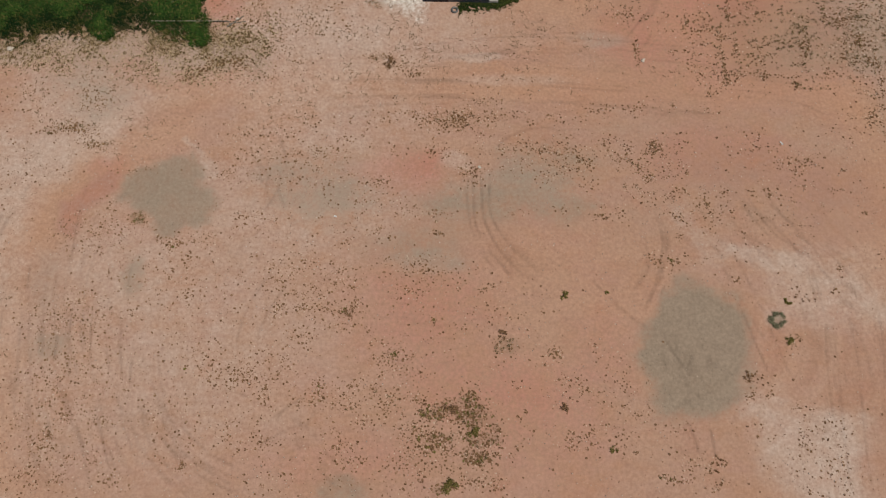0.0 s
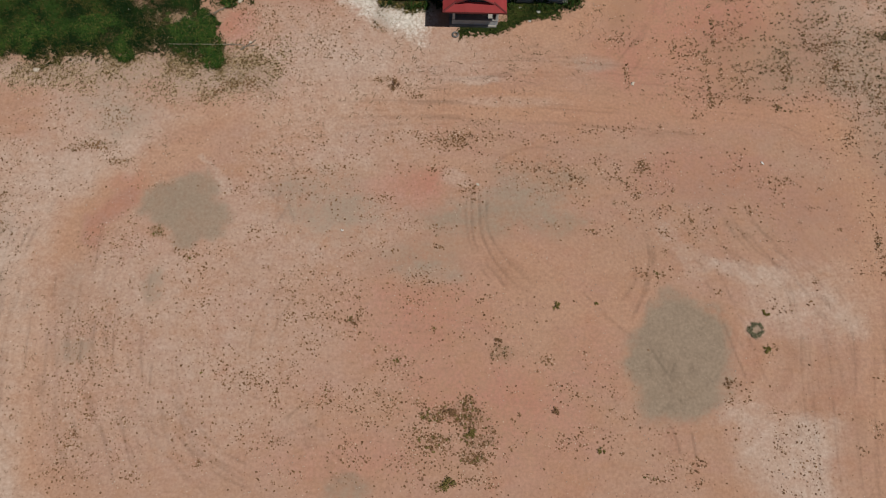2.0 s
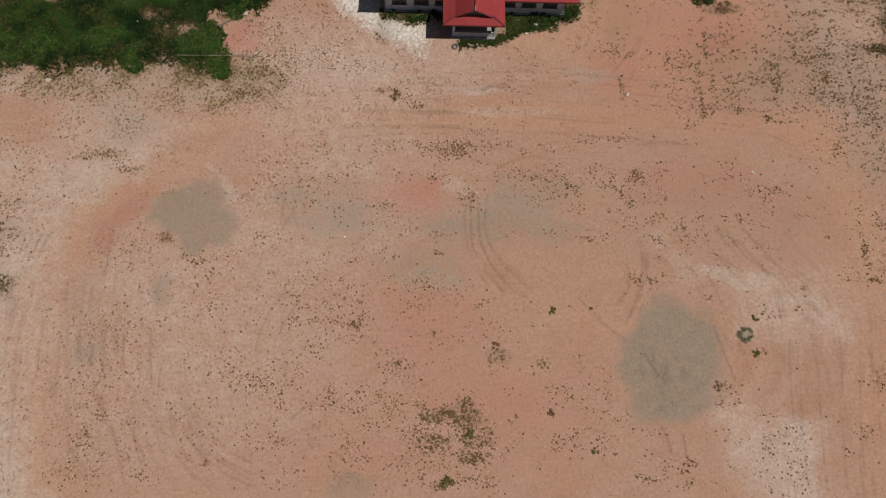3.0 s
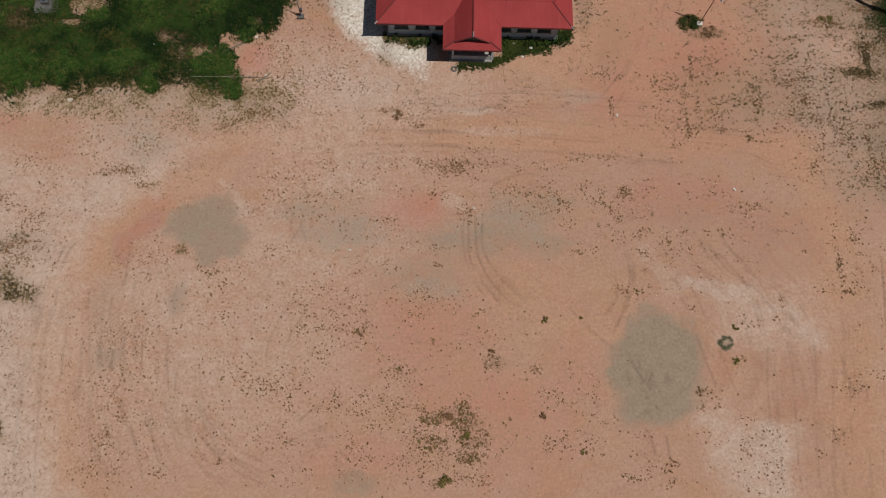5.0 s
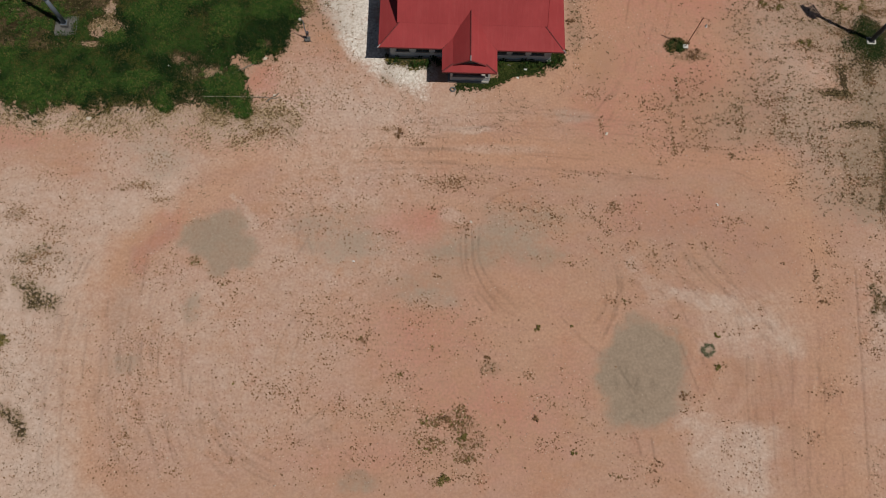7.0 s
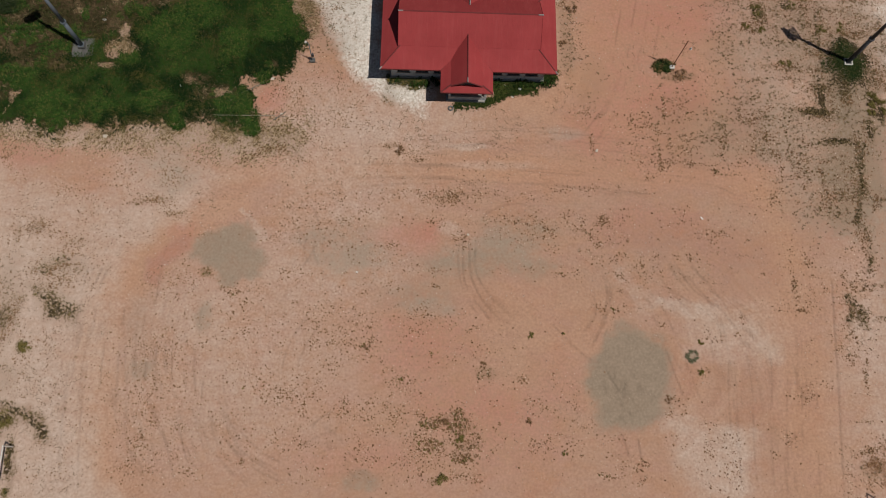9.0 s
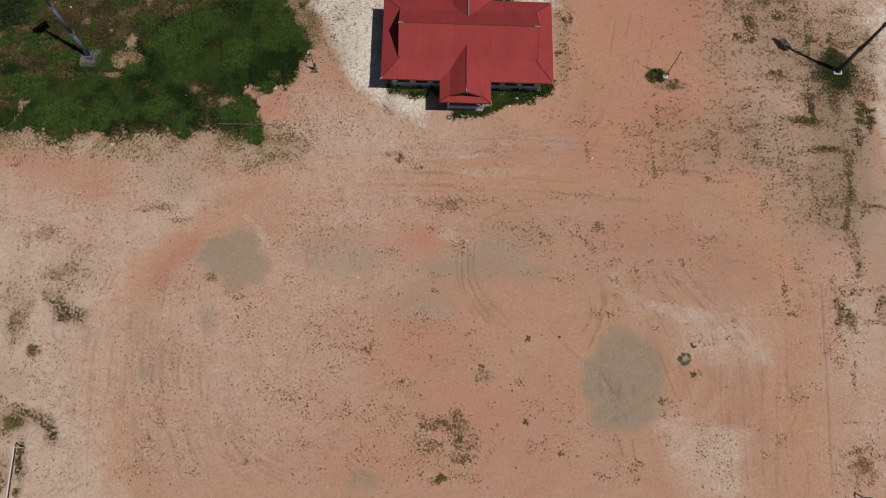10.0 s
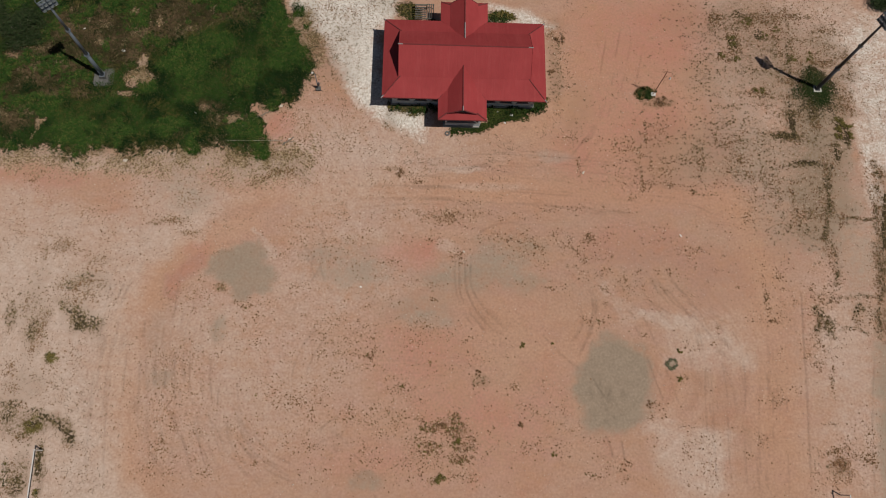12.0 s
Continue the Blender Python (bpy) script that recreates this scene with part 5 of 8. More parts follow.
rut(0.5, [(32.4, 24.1), (33.8, 23.0), (34.8, 22.1)])
rut(0.5, [(35.0, 20.2), (35.5, 18.0), (35.5, 16.2)])
rut(0.4, [(34.2, 21.9), (36.0, 19.6), (37.1, 17.0)])
rut(0.45, [(39.8, 17.5), (40.8, 15.3), (41.1, 13.2)])
rut(0.4, [(29.4, 13.4), (29.7, 12.3), (30.2, 11.3)])
rut(0.5, [(35.2, 11.3), (35.5, 10.2), (35.9, 9.1)])
rut(0.4, [(40.4, 11.7), (40.6, 10.4), (40.8, 9.2)])
rut(0.35, [(38.1, 13.3), (39.1, 10.2), (39.2, 6.7)])
rut(0.35, [(-34.4, 16.1), (-34.3, 12.1), (-33.2, 7.2)])
rut(0.55, [(-25.2, 11.0), (-25.2, 8.1), (-24.2, 5.7), (-22.8, 2.9), (-20.7, 0.6)])
rut(0.45, [(-26.5, 14.0), (-26.2, 10.0), (-25.3, 6.2), (-23.7, 2.4)])
rut(0.5, [(-23.7, 7.6), (-22.7, 5.2), (-21.4, 2.8), (-19.6, 1.5)])
rut(0.65, [(-21.4, 3.3), (-19.4, 1.7), (-16.5, 0.0), (-14.1, -0.9)])
rut(0.5, [(-19.9, 2.4), (-17.0, 0.7), (-14.1, 0.0)])
rut(0.35, [(-22.9, 11.9), (-22.9, 9.5), (-22.2, 7.1), (-20.5, 4.2)])
rut(0.9, [(-31.9, 12.5), (-31.9, 11.3), (-31.8, 10.0)])
rut(0.6, [(-10.2, 6.9), (-11.6, 6.0), (-13.0, 5.0)])
rut(0.6, [(-12.1, 5.7), (-12.7, 4.6), (-13.5, 3.6)])
rut(0.4, [(-9.2, 5.9), (-10.1, 4.1)])
rut(0.35, [(-29.0, 21.3), (-29.9, 17.1), (-29.8, 12.0)])
rut(0.3, [(-28.0, 20.7), (-28.8, 17.1), (-28.7, 12.0)])
rut(0.3, [(-30.2, 20.8), (-31.0, 16.6), (-30.8, 12.0)])
rut(0.5, [(-14.1, 27.8), (-14.5, 26.1), (-13.9, 24.4), (-12.8, 22.7)])
rut(0.5, [(-13.1, 28.4), (-13.4, 26.1), (-12.6, 23.9), (-11.5, 22.2)])
rut(0.4, [(-12.0, 27.8), (-12.3, 26.1), (-11.6, 24.1)])
rut(0.25, [(-2.5, 13.7), (1.5, 12.9), (5.6, 13.6)])
rut(0.3, [(3.6, 14.7), (5.1, 13.6), (7.5, 11.6)])
# bleached straw and sand along the grass, and broad pale sweeps
band("pale", 3.0, 0.55, [(-61.1, 41.2), (-49.2, 41.3), (-41.6, 40.5), (-34.2, 41.2), (-26.6, 40.6), (-18.9, 39.4)])
blot("pale", -24.5, 13.0, 17.1, 14.2, 0, 0.34, 1.2)
blot("pale", -11.9, 26.1, 10.5, 5.0, 0, 0.3, 1.0)
blot("pale", -10.3, 40.3, 12.2, 5.5, 0, 0.35, 1.0)
blot("pale", -2.2, 42.9, 12.4, 4.2, 0, 0.35, 1.0)
blot("red", -1.5, 13.7, 10.1, 6.9, 0, 0.12, 1.2)
blot("red", 27.9, 35.9, 14.6, 3.6, 0, 0.2, 1.0)
blot("dry", -4.0, 65.3, 3.3, 2.9, 0, 0.4, 0.8)
blot("dry", -11.9, 56.8, 3.2, 6.3, 0, 0.35, 0.9)
blot("dry", 50.6, 37.4, 4.7, 9.0, 0, 0.4, 1.0)
blot("dry", 45.9, 64.1, 3.4, 2.8, 0, 0.5, 0.8)
blot("grass", 45.0, 59.8, 0.7, 1.1, 0, 0.6, 0.6)
blot("grass", 48.9, 61.3, 0.8, 0.9, 0, 0.5, 0.7)
blot("grass", 46.6, 64.3, 0.9, 0.8, 0, 0.4, 0.7)
blot("grass", 59.2, 45.8, 0.9, 1.9, 0, 0.55, 0.7)
blot("grass", 51.5, 45.0, 1.1, 0.5, 0, 0.5, 0.7)
# darker, weedy ground towards the road
blot("dry", 54.1, 39.9, 4.0, 10.7, 0, 0.4, 0.9)
blot("dry", 51.5, 55.7, 5.0, 5.4, 0, 0.5, 0.9)
blot("dry", 58.5, 57.7, 3.3, 5.5, 0, 0.5, 0.8)
blot("dry", 33.8, 42.3, 4.7, 5.0, 0, 0.35, 1.0)
blot("dry", 43.8, 52.9, 4.9, 6.2, 0, 0.35, 1.0)
# blade furrows
scrape([(28.3, 25.8), (33.1, 21.3), (37.2, 17.5), (41.2, 13.2)], 5, 0.5, 301)
scrape([(23.8, 23.6), (27.5, 19.2), (30.0, 14.4), (31.8, 9.3)], 5, 0.5, 305)
scrape([(35.1, 14.3), (35.4, 9.2), (35.6, 4.4), (35.4, -2.1)], 6, 0.45, 309)
scrape([(19.5, 22.5), (21.4, 20.3), (21.0, 16.6), (19.2, 13.5)], 4, 0.5, 313)
scrape([(3.9, 27.7), (4.8, 23.2), (7.3, 19.4), (11.2, 15.1)], 5, 0.3, 317)
scrape([(-29.7, 18.1), (-28.5, 12.0), (-26.9, 6.2), (-23.9, -0.3)], 6, 0.45, 321)
scrape([(-25.6, 12.0), (-24.1, 7.1), (-21.3, 2.4), (-16.4, -1.7)], 6, 0.45, 325)
scrape([(-34.1, 14.1), (-33.8, 8.2), (-32.5, 2.6), (-30.6, -1.5)], 6, 0.35, 329)
scrape([(-16.3, 30.1), (-14.0, 26.7), (-14.8, 22.2), (-16.6, 18.0)], 5, 0.35, 333)
scrape([(-17.9, 7.5), (-13.5, 5.5), (-9.1, 2.2), (-5.2, -1.5)], 5, 0.4, 337)
scrape([(21.8, 9.4), (23.0, 6.9), (23.8, 4.5), (23.6, -1.5)], 4, 0.4, 341)
scrape([(21.6, 11.9), (22.8, 9.4), (23.7, 6.5)], 2.5, 0.35, 345)
scrape([(-14.2, 36.2), (-2.1, 37.1), (11.6, 36.7), (26.9, 35.6), (39.2, 34.0)], 8, 0.4, 349)
scrape([(4.0, 41.2), (11.8, 41.7), (19.5, 40.9), (28.9, 40.6)], 6, 0.4, 353)
scrape([(42.7, 19.2), (42.3, 10.5), (42.0, 2.2), (41.8, -4.5)], 7, 0.4, 357)
scrape([(24.0, 62.8), (25.2, 55.4), (23.0, 46.5), (17.9, 40.5)], 6, 0.4, 361)
scrape([(-34.5, 29.8), (-38.1, 22.2), (-38.8, 13.5), (-38.7, 4.0)], 5, 0.4, 365)
scrape([(-30.5, 25.2), (-32.5, 16.4), (-31.0, 8.0), (-27.0, 0.6)], 6, 0.35, 369)
# rows of coarse grass by the road
blot("grass", 52.1, 47.2, 0.3, 3.5, 0, 0.4, 1.2)
blot("dry", 52.1, 47.2, 0.3, 3.5, 0, 0.7, 1.2)
blot("grass", 50.5, 45.2, 2.4, 0.3, 0, 0.4, 1.2)
blot("dry", 50.5, 45.2, 2.4, 0.3, 0, 0.7, 1.2)
blot("grass", 54.2, 40.5, 2.1, 0.4, 0, 0.4, 1.2)
blot("dry", 54.2, 40.5, 2.1, 0.4, 0, 0.7, 1.2)
blot("grass", 52.8, 55.7, 0.3, 3.6, 0, 0.4, 1.2)
blot("dry", 52.8, 55.7, 0.3, 3.6, 0, 0.7, 1.2)
blot("grass", 56.1, 48.6, 3.2, 1.6, 0, 0.4, 1.2)
blot("dry", 56.1, 48.6, 3.2, 1.6, 0, 0.7, 1.2)
blot("dry", -47.2, 7.4, 1.3, 0.5, 0, 0.8, 0.9)
blot("grass", -47.2, 7.4, 1.3, 0.5, 0, 0.35, 0.9)
blot("dry", -50.1, 8.4, 1.4, 0.5, 0, 0.8, 0.9)
blot("grass", -50.1, 8.4, 1.4, 0.5, 0, 0.35, 0.9)
blot("dry", -43.0, 5.4, 0.5, 1.2, 0, 0.8, 0.9)
blot("grass", -43.0, 5.4, 0.5, 1.2, 0, 0.35, 0.9)
blot("dry", -44.4, 6.4, 1.1, 0.4, 0, 0.8, 0.9)
blot("grass", -44.4, 6.4, 1.1, 0.4, 0, 0.35, 0.9)
blot("dry", -48.2, 4.7, 0.7, 0.4, 0, 0.8, 0.9)
blot("grass", -48.2, 4.7, 0.7, 0.4, 0, 0.35, 0.9)
blot("dry", -49.0, 17.5, 0.7, 1.5, 0, 0.8, 0.9)
blot("grass", -49.0, 17.5, 0.7, 1.5, 0, 0.35, 0.9)
blot("dry", -51.7, 19.3, 0.7, 1.8, 0, 0.8, 0.9)
blot("grass", -51.7, 19.3, 0.7, 1.8, 0, 0.35, 0.9)
blot("dry", -47.9, -1.1, 0.9, 1.3, 0, 0.8, 0.9)
blot("grass", -47.9, -1.1, 0.9, 1.3, 0, 0.35, 0.9)
blot("dry", -45.6, 1.4, 0.4, 1.9, 0, 0.8, 0.9)
blot("grass", -45.6, 1.4, 0.4, 1.9, 0, 0.35, 0.9)
blot("dry", -43.3, 24.4, 1.0, 0.6, 0, 0.8, 0.9)
blot("grass", -43.3, 24.4, 1.0, 0.6, 0, 0.35, 0.9)
blot("dry", -44.9, 23.3, 0.7, 0.6, 0, 0.8, 0.9)
blot("grass", -44.9, 23.3, 0.7, 0.6, 0, 0.35, 0.9)
blot("dry", -2.2, 48.4, 2.3, 0.9, 0, 0.5, 0.9)
blot("dry", 18.8, 54.4, 1.0, 5.3, 0, 0.5, 1.0)
blot("dry", 19.4, 60.9, 1.1, 2.8, 0, 0.5, 1.0)
blot("dry", 21.6, 49.1, 2.0, 4.3, 0, 0.3, 1.0)
# straw along the grass and creeping stalks on bare ground
area("straw", 1.5, 1.0, [(-61.2, 41.8), (-52.3, 42.0), (-46.9, 41.1), (-38.7, 41.4), (-33.5, 42.5), (-26.7, 41.9), (-21.4, 42.6), (-15.4, 42.6), (-15.5, 39.5), (-21.1, 37.9), (-26.5, 39.4), (-37.7, 39.3), (-47.5, 39.9), (-60.9, 40.1)])
area("pale", 1.5, 0.5, [(-61.2, 42.1), (-52.3, 42.3), (-47.0, 41.4), (-38.7, 41.8), (-33.6, 42.8), (-26.7, 42.2), (-21.4, 42.9), (-15.4, 42.6), (-15.5, 39.5), (-21.1, 38.2), (-26.5, 39.4), (-37.7, 39.5), (-47.5, 39.9), (-60.9, 40.1)])
area("runner", 1.5, 0.9, [(-20.4, 67.9), (-4.8, 68.1), (-7.2, 61.5), (-11.1, 58.6), (-8.5, 49.7), (0.9, 45.9), (4.0, 43.8), (-3.7, 40.4), (-11.5, 43.7), (-17.4, 40.3), (-16.3, 47.9), (-15.1, 56.8)])
area("runner", 3, 0.6, [(-17.8, 46.1), (2.2, 46.1), (14.6, 46.1), (13.1, 39.0), (2.1, 36.6), (-10.1, 33.6), (-17.2, 35.4)])
area("runner", 3, 0.55, [(26.4, 50.0), (44.8, 68.9), (65.5, 69.3), (57.3, 30.0), (49.5, 30.0), (43.0, 39.8), (27.1, 37.2)])
area("runner", 3, 0.7, [(-59.6, 32.8), (-42.0, 31.3), (-39.5, 16.4), (-39.9, -2.6), (-53.6, -2.5)])
blot("runner", -29.5, 35.5, 10.7, 3.6, 0, 0.35, 1.0)
blot("runner", -29.1, 31.3, 4.8, 2.3, 0, 0.6, 1.0)
blot("runner", -35.8, 26.8, 3.1, 2.8, 0, 0.6, 1.0)
blot("runner", 19.1, 56.3, 2.5, 9.8, 0, 0.8, 1.0)
blot("runner", 52.5, 19.2, 2.2, 4.5, 0, 0.9, 1.0)
blot("runner", 51.7, 0.7, 3.5, 2.6, 0, 0.8, 1.0)
blot("pale", -7.9, 33.0, 9.7, 3.5, 0, 0.35, 1.0)
area("orange", 1, 0.85, [(-31.3, 28.0), (-28.6, 28.5), (-31.1, 26.3), (-32.9, 24.2), (-32.9, 20.0), (-37.6, 20.0), (-35.4, 24.0), (-33.2, 26.8)])
area("pale", 1.2, -0.7, [(-31.3, 28.0), (-28.6, 28.5), (-27.8, 26.2), (-30.8, 23.9), (-32.4, 20.0), (-37.6, 20.0), (-35.4, 24.0), (-33.2, 26.8)])
area("grey", 0.5, 0.25, [(-28.5, 27.9), (-27.7, 26.3), (-28.9, 25.1), (-30.7, 23.9), (-31.6, 21.1), (-32.8, 22.1), (-32.8, 24.2), (-31.1, 26.2)])
blot("runner", 27.7, 43.7, 2.2, 0.2, 0, 1.3, 0.8)
blot("runner", 30.2, 42.7, 2.1, 0.2, 0, 1.3, 0.8)
blot("runner", 30.8, 39.9, 4.3, 0.2, 0, 1.3, 0.8)
blot("runner", 35.5, 39.7, 2.0, 0.2, 0, 1.3, 0.8)
blot("runner", 30.3, 38.2, 3.1, 0.2, 0, 1.3, 0.8)
blot("runner", 42.7, 37.3, 3.1, 0.2, 0, 1.3, 0.8)
blot("runner", 45.5, 40.7, 2.4, 0.2, 0, 1.3, 0.8)
blot("runner", 38.6, 36.1, 3.2, 0.2, 0, 1.3, 0.8)
blot("runner", 29.3, 45.5, 0.2, 1.7, 0, 1.3, 0.8)
blot("runner", 43.8, 56.7, 0.2, 1.8, 0, 1.3, 0.8)
blot("runner", 29.8, 39.6, 0.2, 1.7, 0, 1.3, 0.8)
blot("runner", 21.4, 39.3, 0.2, 1.4, 0, 1.3, 0.8)
blot("runner", 35.8, 37.7, 0.2, 1.7, 0, 1.3, 0.8)
blot("runner", 46.5, 48.5, 0.2, 3.5, 0, 1.3, 0.8)
blot("runner", 48.5, 42.4, 0.2, 3.4, 0, 1.3, 0.8)
blot("runner", 41.0, 50.2, 0.2, 2.7, 0, 1.3, 0.8)
blot("grass", 52.0, 47.2, 0.5, 2.3, 0, 0.6, 0.9)
blot("grass", 50.7, 44.9, 1.9, 0.4, 0, 0.75, 0.9)
blot("grass", 53.0, 40.9, 2.1, 0.4, 0, 0.7, 0.9)
blot("grass", 57.7, 42.3, 0.5, 1.7, 0, 0.6, 0.9)
blot("grass", 59.6, 44.2, 0.4, 0.9, 0, 0.6, 0.9)
blot("grass", -16.9, 61.5, 1.0, 1.7, 0, 0.6, 0.9)
blot("grass", -15.5, 59.7, 0.6, 1.1, 0, 0.55, 0.9)
blot("grass", -18.0, 64.1, 1.0, 1.5, 0, 0.6, 0.9)
blot("grass", 56.3, 49.9, 3.3, 1.4, 0, 0.5, 0.9)
blot("runner", -16.8, 59.0, 1.8, 4.1, 0, 1.2, 0.9)
blot("runner", -15.4, 55.8, 0.9, 2.2, 0, 1.2, 0.9)
blot("runner", -4.0, 66.7, 2.5, 1.3, 0, 1.2, 0.9)
blot("dry", 52.0, 47.2, 1.0, 3.0, 0, 0.8, 0.9)
blot("dry", 50.7, 44.9, 2.9, 0.8, 0, 0.8, 0.9)
blot("dry", 53.0, 40.9, 2.7, 0.8, 0, 0.8, 0.9)
blot("dry", 57.7, 42.3, 0.9, 2.2, 0, 0.8, 0.9)
blot("dry", 59.3, 46.1, 1.6, 2.1, 0, 0.8, 0.9)
blot("dry", 56.0, 49.4, 5.0, 2.6, 0, 0.8, 0.9)
band("orange", 4.5, 0.6, [(-37.9, 24.8), (-38.5, 19.0), (-38.5, 12.8), (-37.8, 6.8), (-36.5, 2.2), (-33.4, -1.7)])
# rows of scrub along the road
band("grass", 0.7, 0.42, [(56.3, 40.6), (55.6, 37.4), (54.9, 33.3), (54.4, 29.6)])
band("dry", 1.12, 0.6, [(56.3, 40.6), (55.6, 37.4), (54.9, 33.3), (54.4, 29.6)])
band("weed", 0.84, 7, [(56.3, 40.6), (55.6, 37.4), (54.9, 33.3), (54.4, 29.6)])
band("grass", 0.7, 0.2, [(55.0, 28.4), (55.1, 26.1), (54.4, 23.8)])
band("dry", 1.12, 0.6, [(55.0, 28.4), (55.1, 26.1), (54.4, 23.8)])
band("weed", 0.84, 7, [(55.0, 28.4), (55.1, 26.1), (54.4, 23.8)])
band("grass", 1.1, 0.75, [(63.1, 35.6), (62.7, 32.5), (61.7, 28.5)])
band("dry", 1.76, 0.8, [(63.1, 35.6), (62.7, 32.5), (61.7, 28.5)])
band("weed", 1.32, 7, [(63.1, 35.6), (62.7, 32.5), (61.7, 28.5)])
band("grass", 0.8, 0.3, [(63.1, 40.3), (63.0, 37.8)])
band("dry", 1.28, 0.8, [(63.1, 40.3), (63.0, 37.8)])
band("weed", 0.96, 7, [(63.1, 40.3), (63.0, 37.8)])
band("grass", 1.1, 0.25, [(61.3, 27.3), (60.8, 23.0), (59.6, 17.3)])
band("dry", 1.76, 0.9, [(61.3, 27.3), (60.8, 23.0), (59.6, 17.3)])
band("weed", 1.32, 7, [(61.3, 27.3), (60.8, 23.0), (59.6, 17.3)])
band("grass", 0.7, 0.4, [(51.6, 20.3), (51.6, 18.8), (51.2, 17.1)])
band("dry", 1.12, 0.7, [(51.6, 20.3), (51.6, 18.8), (51.2, 17.1)])
band("weed", 0.84, 7, [(51.6, 20.3), (51.6, 18.8), (51.2, 17.1)])
band("grass", 0.8, 0.45, [(52.2, 19.6), (52.3, 18.3), (53.1, 17.4)])
band("dry", 1.28, 0.7, [(52.2, 19.6), (52.3, 18.3), (53.1, 17.4)])
band("weed", 0.96, 7, [(52.2, 19.6), (52.3, 18.3), (53.1, 17.4)])
band("grass", 0.6, 0.4, [(57.2, 20.3), (57.0, 18.1)])
band("dry", 0.96, 0.7, [(57.2, 20.3), (57.0, 18.1)])
band("weed", 0.72, 7, [(57.2, 20.3), (57.0, 18.1)])
band("grass", 0.25, 0.3, [(56.9, 32.9), (59.3, 33.0), (61.8, 32.7)])
band("dry", 0.4, 0.6, [(56.9, 32.9), (59.3, 33.0), (61.8, 32.7)])
band("weed", 0.3, 7, [(56.9, 32.9), (59.3, 33.0), (61.8, 32.7)])
band("grass", 0.3, 0.3, [(55.4, 21.5), (57.7, 21.5), (60.5, 21.4)])
band("dry", 0.48, 0.6, [(55.4, 21.5), (57.7, 21.5), (60.5, 21.4)])
band("weed", 0.36, 7, [(55.4, 21.5), (57.7, 21.5), (60.5, 21.4)])
band("grass", 0.25, 0.3, [(54.4, 17.2), (57.7, 17.1)])
band("dry", 0.4, 0.6, [(54.4, 17.2), (57.7, 17.1)])
band("weed", 0.3, 7, [(54.4, 17.2), (57.7, 17.1)])
band("grass", 0.3, 0.3, [(51.4, 50.3), (50.7, 45.4)])
band("dry", 0.48, 0.6, [(51.4, 50.3), (50.7, 45.4)])
band("weed", 0.36, 7, [(51.4, 50.3), (50.7, 45.4)])
band("grass", 0.4, 0.35, [(52.5, 49.0), (51.7, 44.1)])
band("dry", 0.64, 0.7, [(52.5, 49.0), (51.7, 44.1)])
band("weed", 0.48, 7, [(52.5, 49.0), (51.7, 44.1)])
band("grass", 0.5, 0.2, [(62.3, 37.4), (61.4, 33.3), (60.8, 28.5)])
band("dry", 0.8, 0.7, [(62.3, 37.4), (61.4, 33.3), (60.8, 28.5)])
band("weed", 0.6, 7, [(62.3, 37.4), (61.4, 33.3), (60.8, 28.5)])
# scrub round the goal
blot("grass", -45.8, 2.0, 0.4, 1.7, 0, 0.65, 0.8)
blot("grass", -45.6, -1.9, 0.4, 0.6, 0, 0.6, 0.8)
blot("dry", -45.7, 1.8, 0.6, 2.6, 0, 0.6, 0.8)
band("grass", 1.0, 0.6, [(-45.6, 6.7), (-44.0, 6.4), (-42.9, 5.0), (-42.1, 3.7)])
band("dry", 1.8, 0.7, [(-45.6, 6.7), (-44.0, 6.4), (-42.9, 5.0), (-42.1, 3.6)])
blot("dry", -49.8, 6.4, 1.7, 2.3, 0, 0.7, 0.8)
blot("grass", -50.3, 7.1, 1.0, 1.0, 0, 0.45, 0.9)
blot("grass", -49.5, 0.5, 0.6, 1.7, 0, 0.45, 0.9)
blot("dry", -48.3, 5.4, 2.7, 2.0, 0, 0.5, 0.9)
blot("orange", 51.6, -0.1, 1.9, 1.3, 0, 0.6, 0.5)
area("red", 2.5, 0.32, [(20.8, 63.7), (36.0, 65.9), (39.3, 57.4), (33.9, 43.2), (24.3, 42.2), (21.0, 52.7)])
blot("straw", -19.0, 40.7, 3.8, 1.8, 0, 0.9, 0.8)
blot("straw", -21.7, 42.1, 2.3, 1.0, 0, 0.8, 0.8)

# bare and brown places in the rank grass
blot("grass", -39.5, 53.1, 1.94, 1.23, 0, -0.8, 1.2)
blot("pale", -39.5, 53.1, 1.94, 1.23, 0, 0.5, 0.8)
blot("straw", -39.5, 53.1, 1.94, 1.23, 0, 0.8, 0.8)
blot("grass", -39.2, 55.4, 0.70, 1.25, 0, -0.85, 1.1)
blot("pale", -39.2, 55.4, 0.70, 1.25, 0, 0.6, 0.8)
blot("straw", -39.2, 55.4, 0.70, 1.25, 0, 0.8, 0.8)
blot("grass", -40.9, 50.7, 1.69, 0.43, 0, -0.7, 1.1)
blot("pale", -40.9, 50.7, 1.69, 0.43, 0, 0.3, 0.8)
blot("straw", -40.9, 50.7, 1.69, 0.43, 0, 0.6, 0.8)
blot("grass", -52.5, 46.2, 0.38, 0.76, 0, -0.8, 1.2)
blot("pale", -52.5, 46.2, 0.38, 0.76, 0, 0.6, 0.8)
blot("straw", -52.5, 46.2, 0.38, 0.76, 0, 0.2, 0.8)
blot("grass", -25.9, 46.8, 1.23, 0.86, 0, -0.6, 1.1)
blot("pale", -25.9, 46.8, 1.23, 0.86, 0, 0.4, 0.8)
blot("straw", -25.9, 46.8, 1.23, 0.86, 0, 0.9, 0.8)
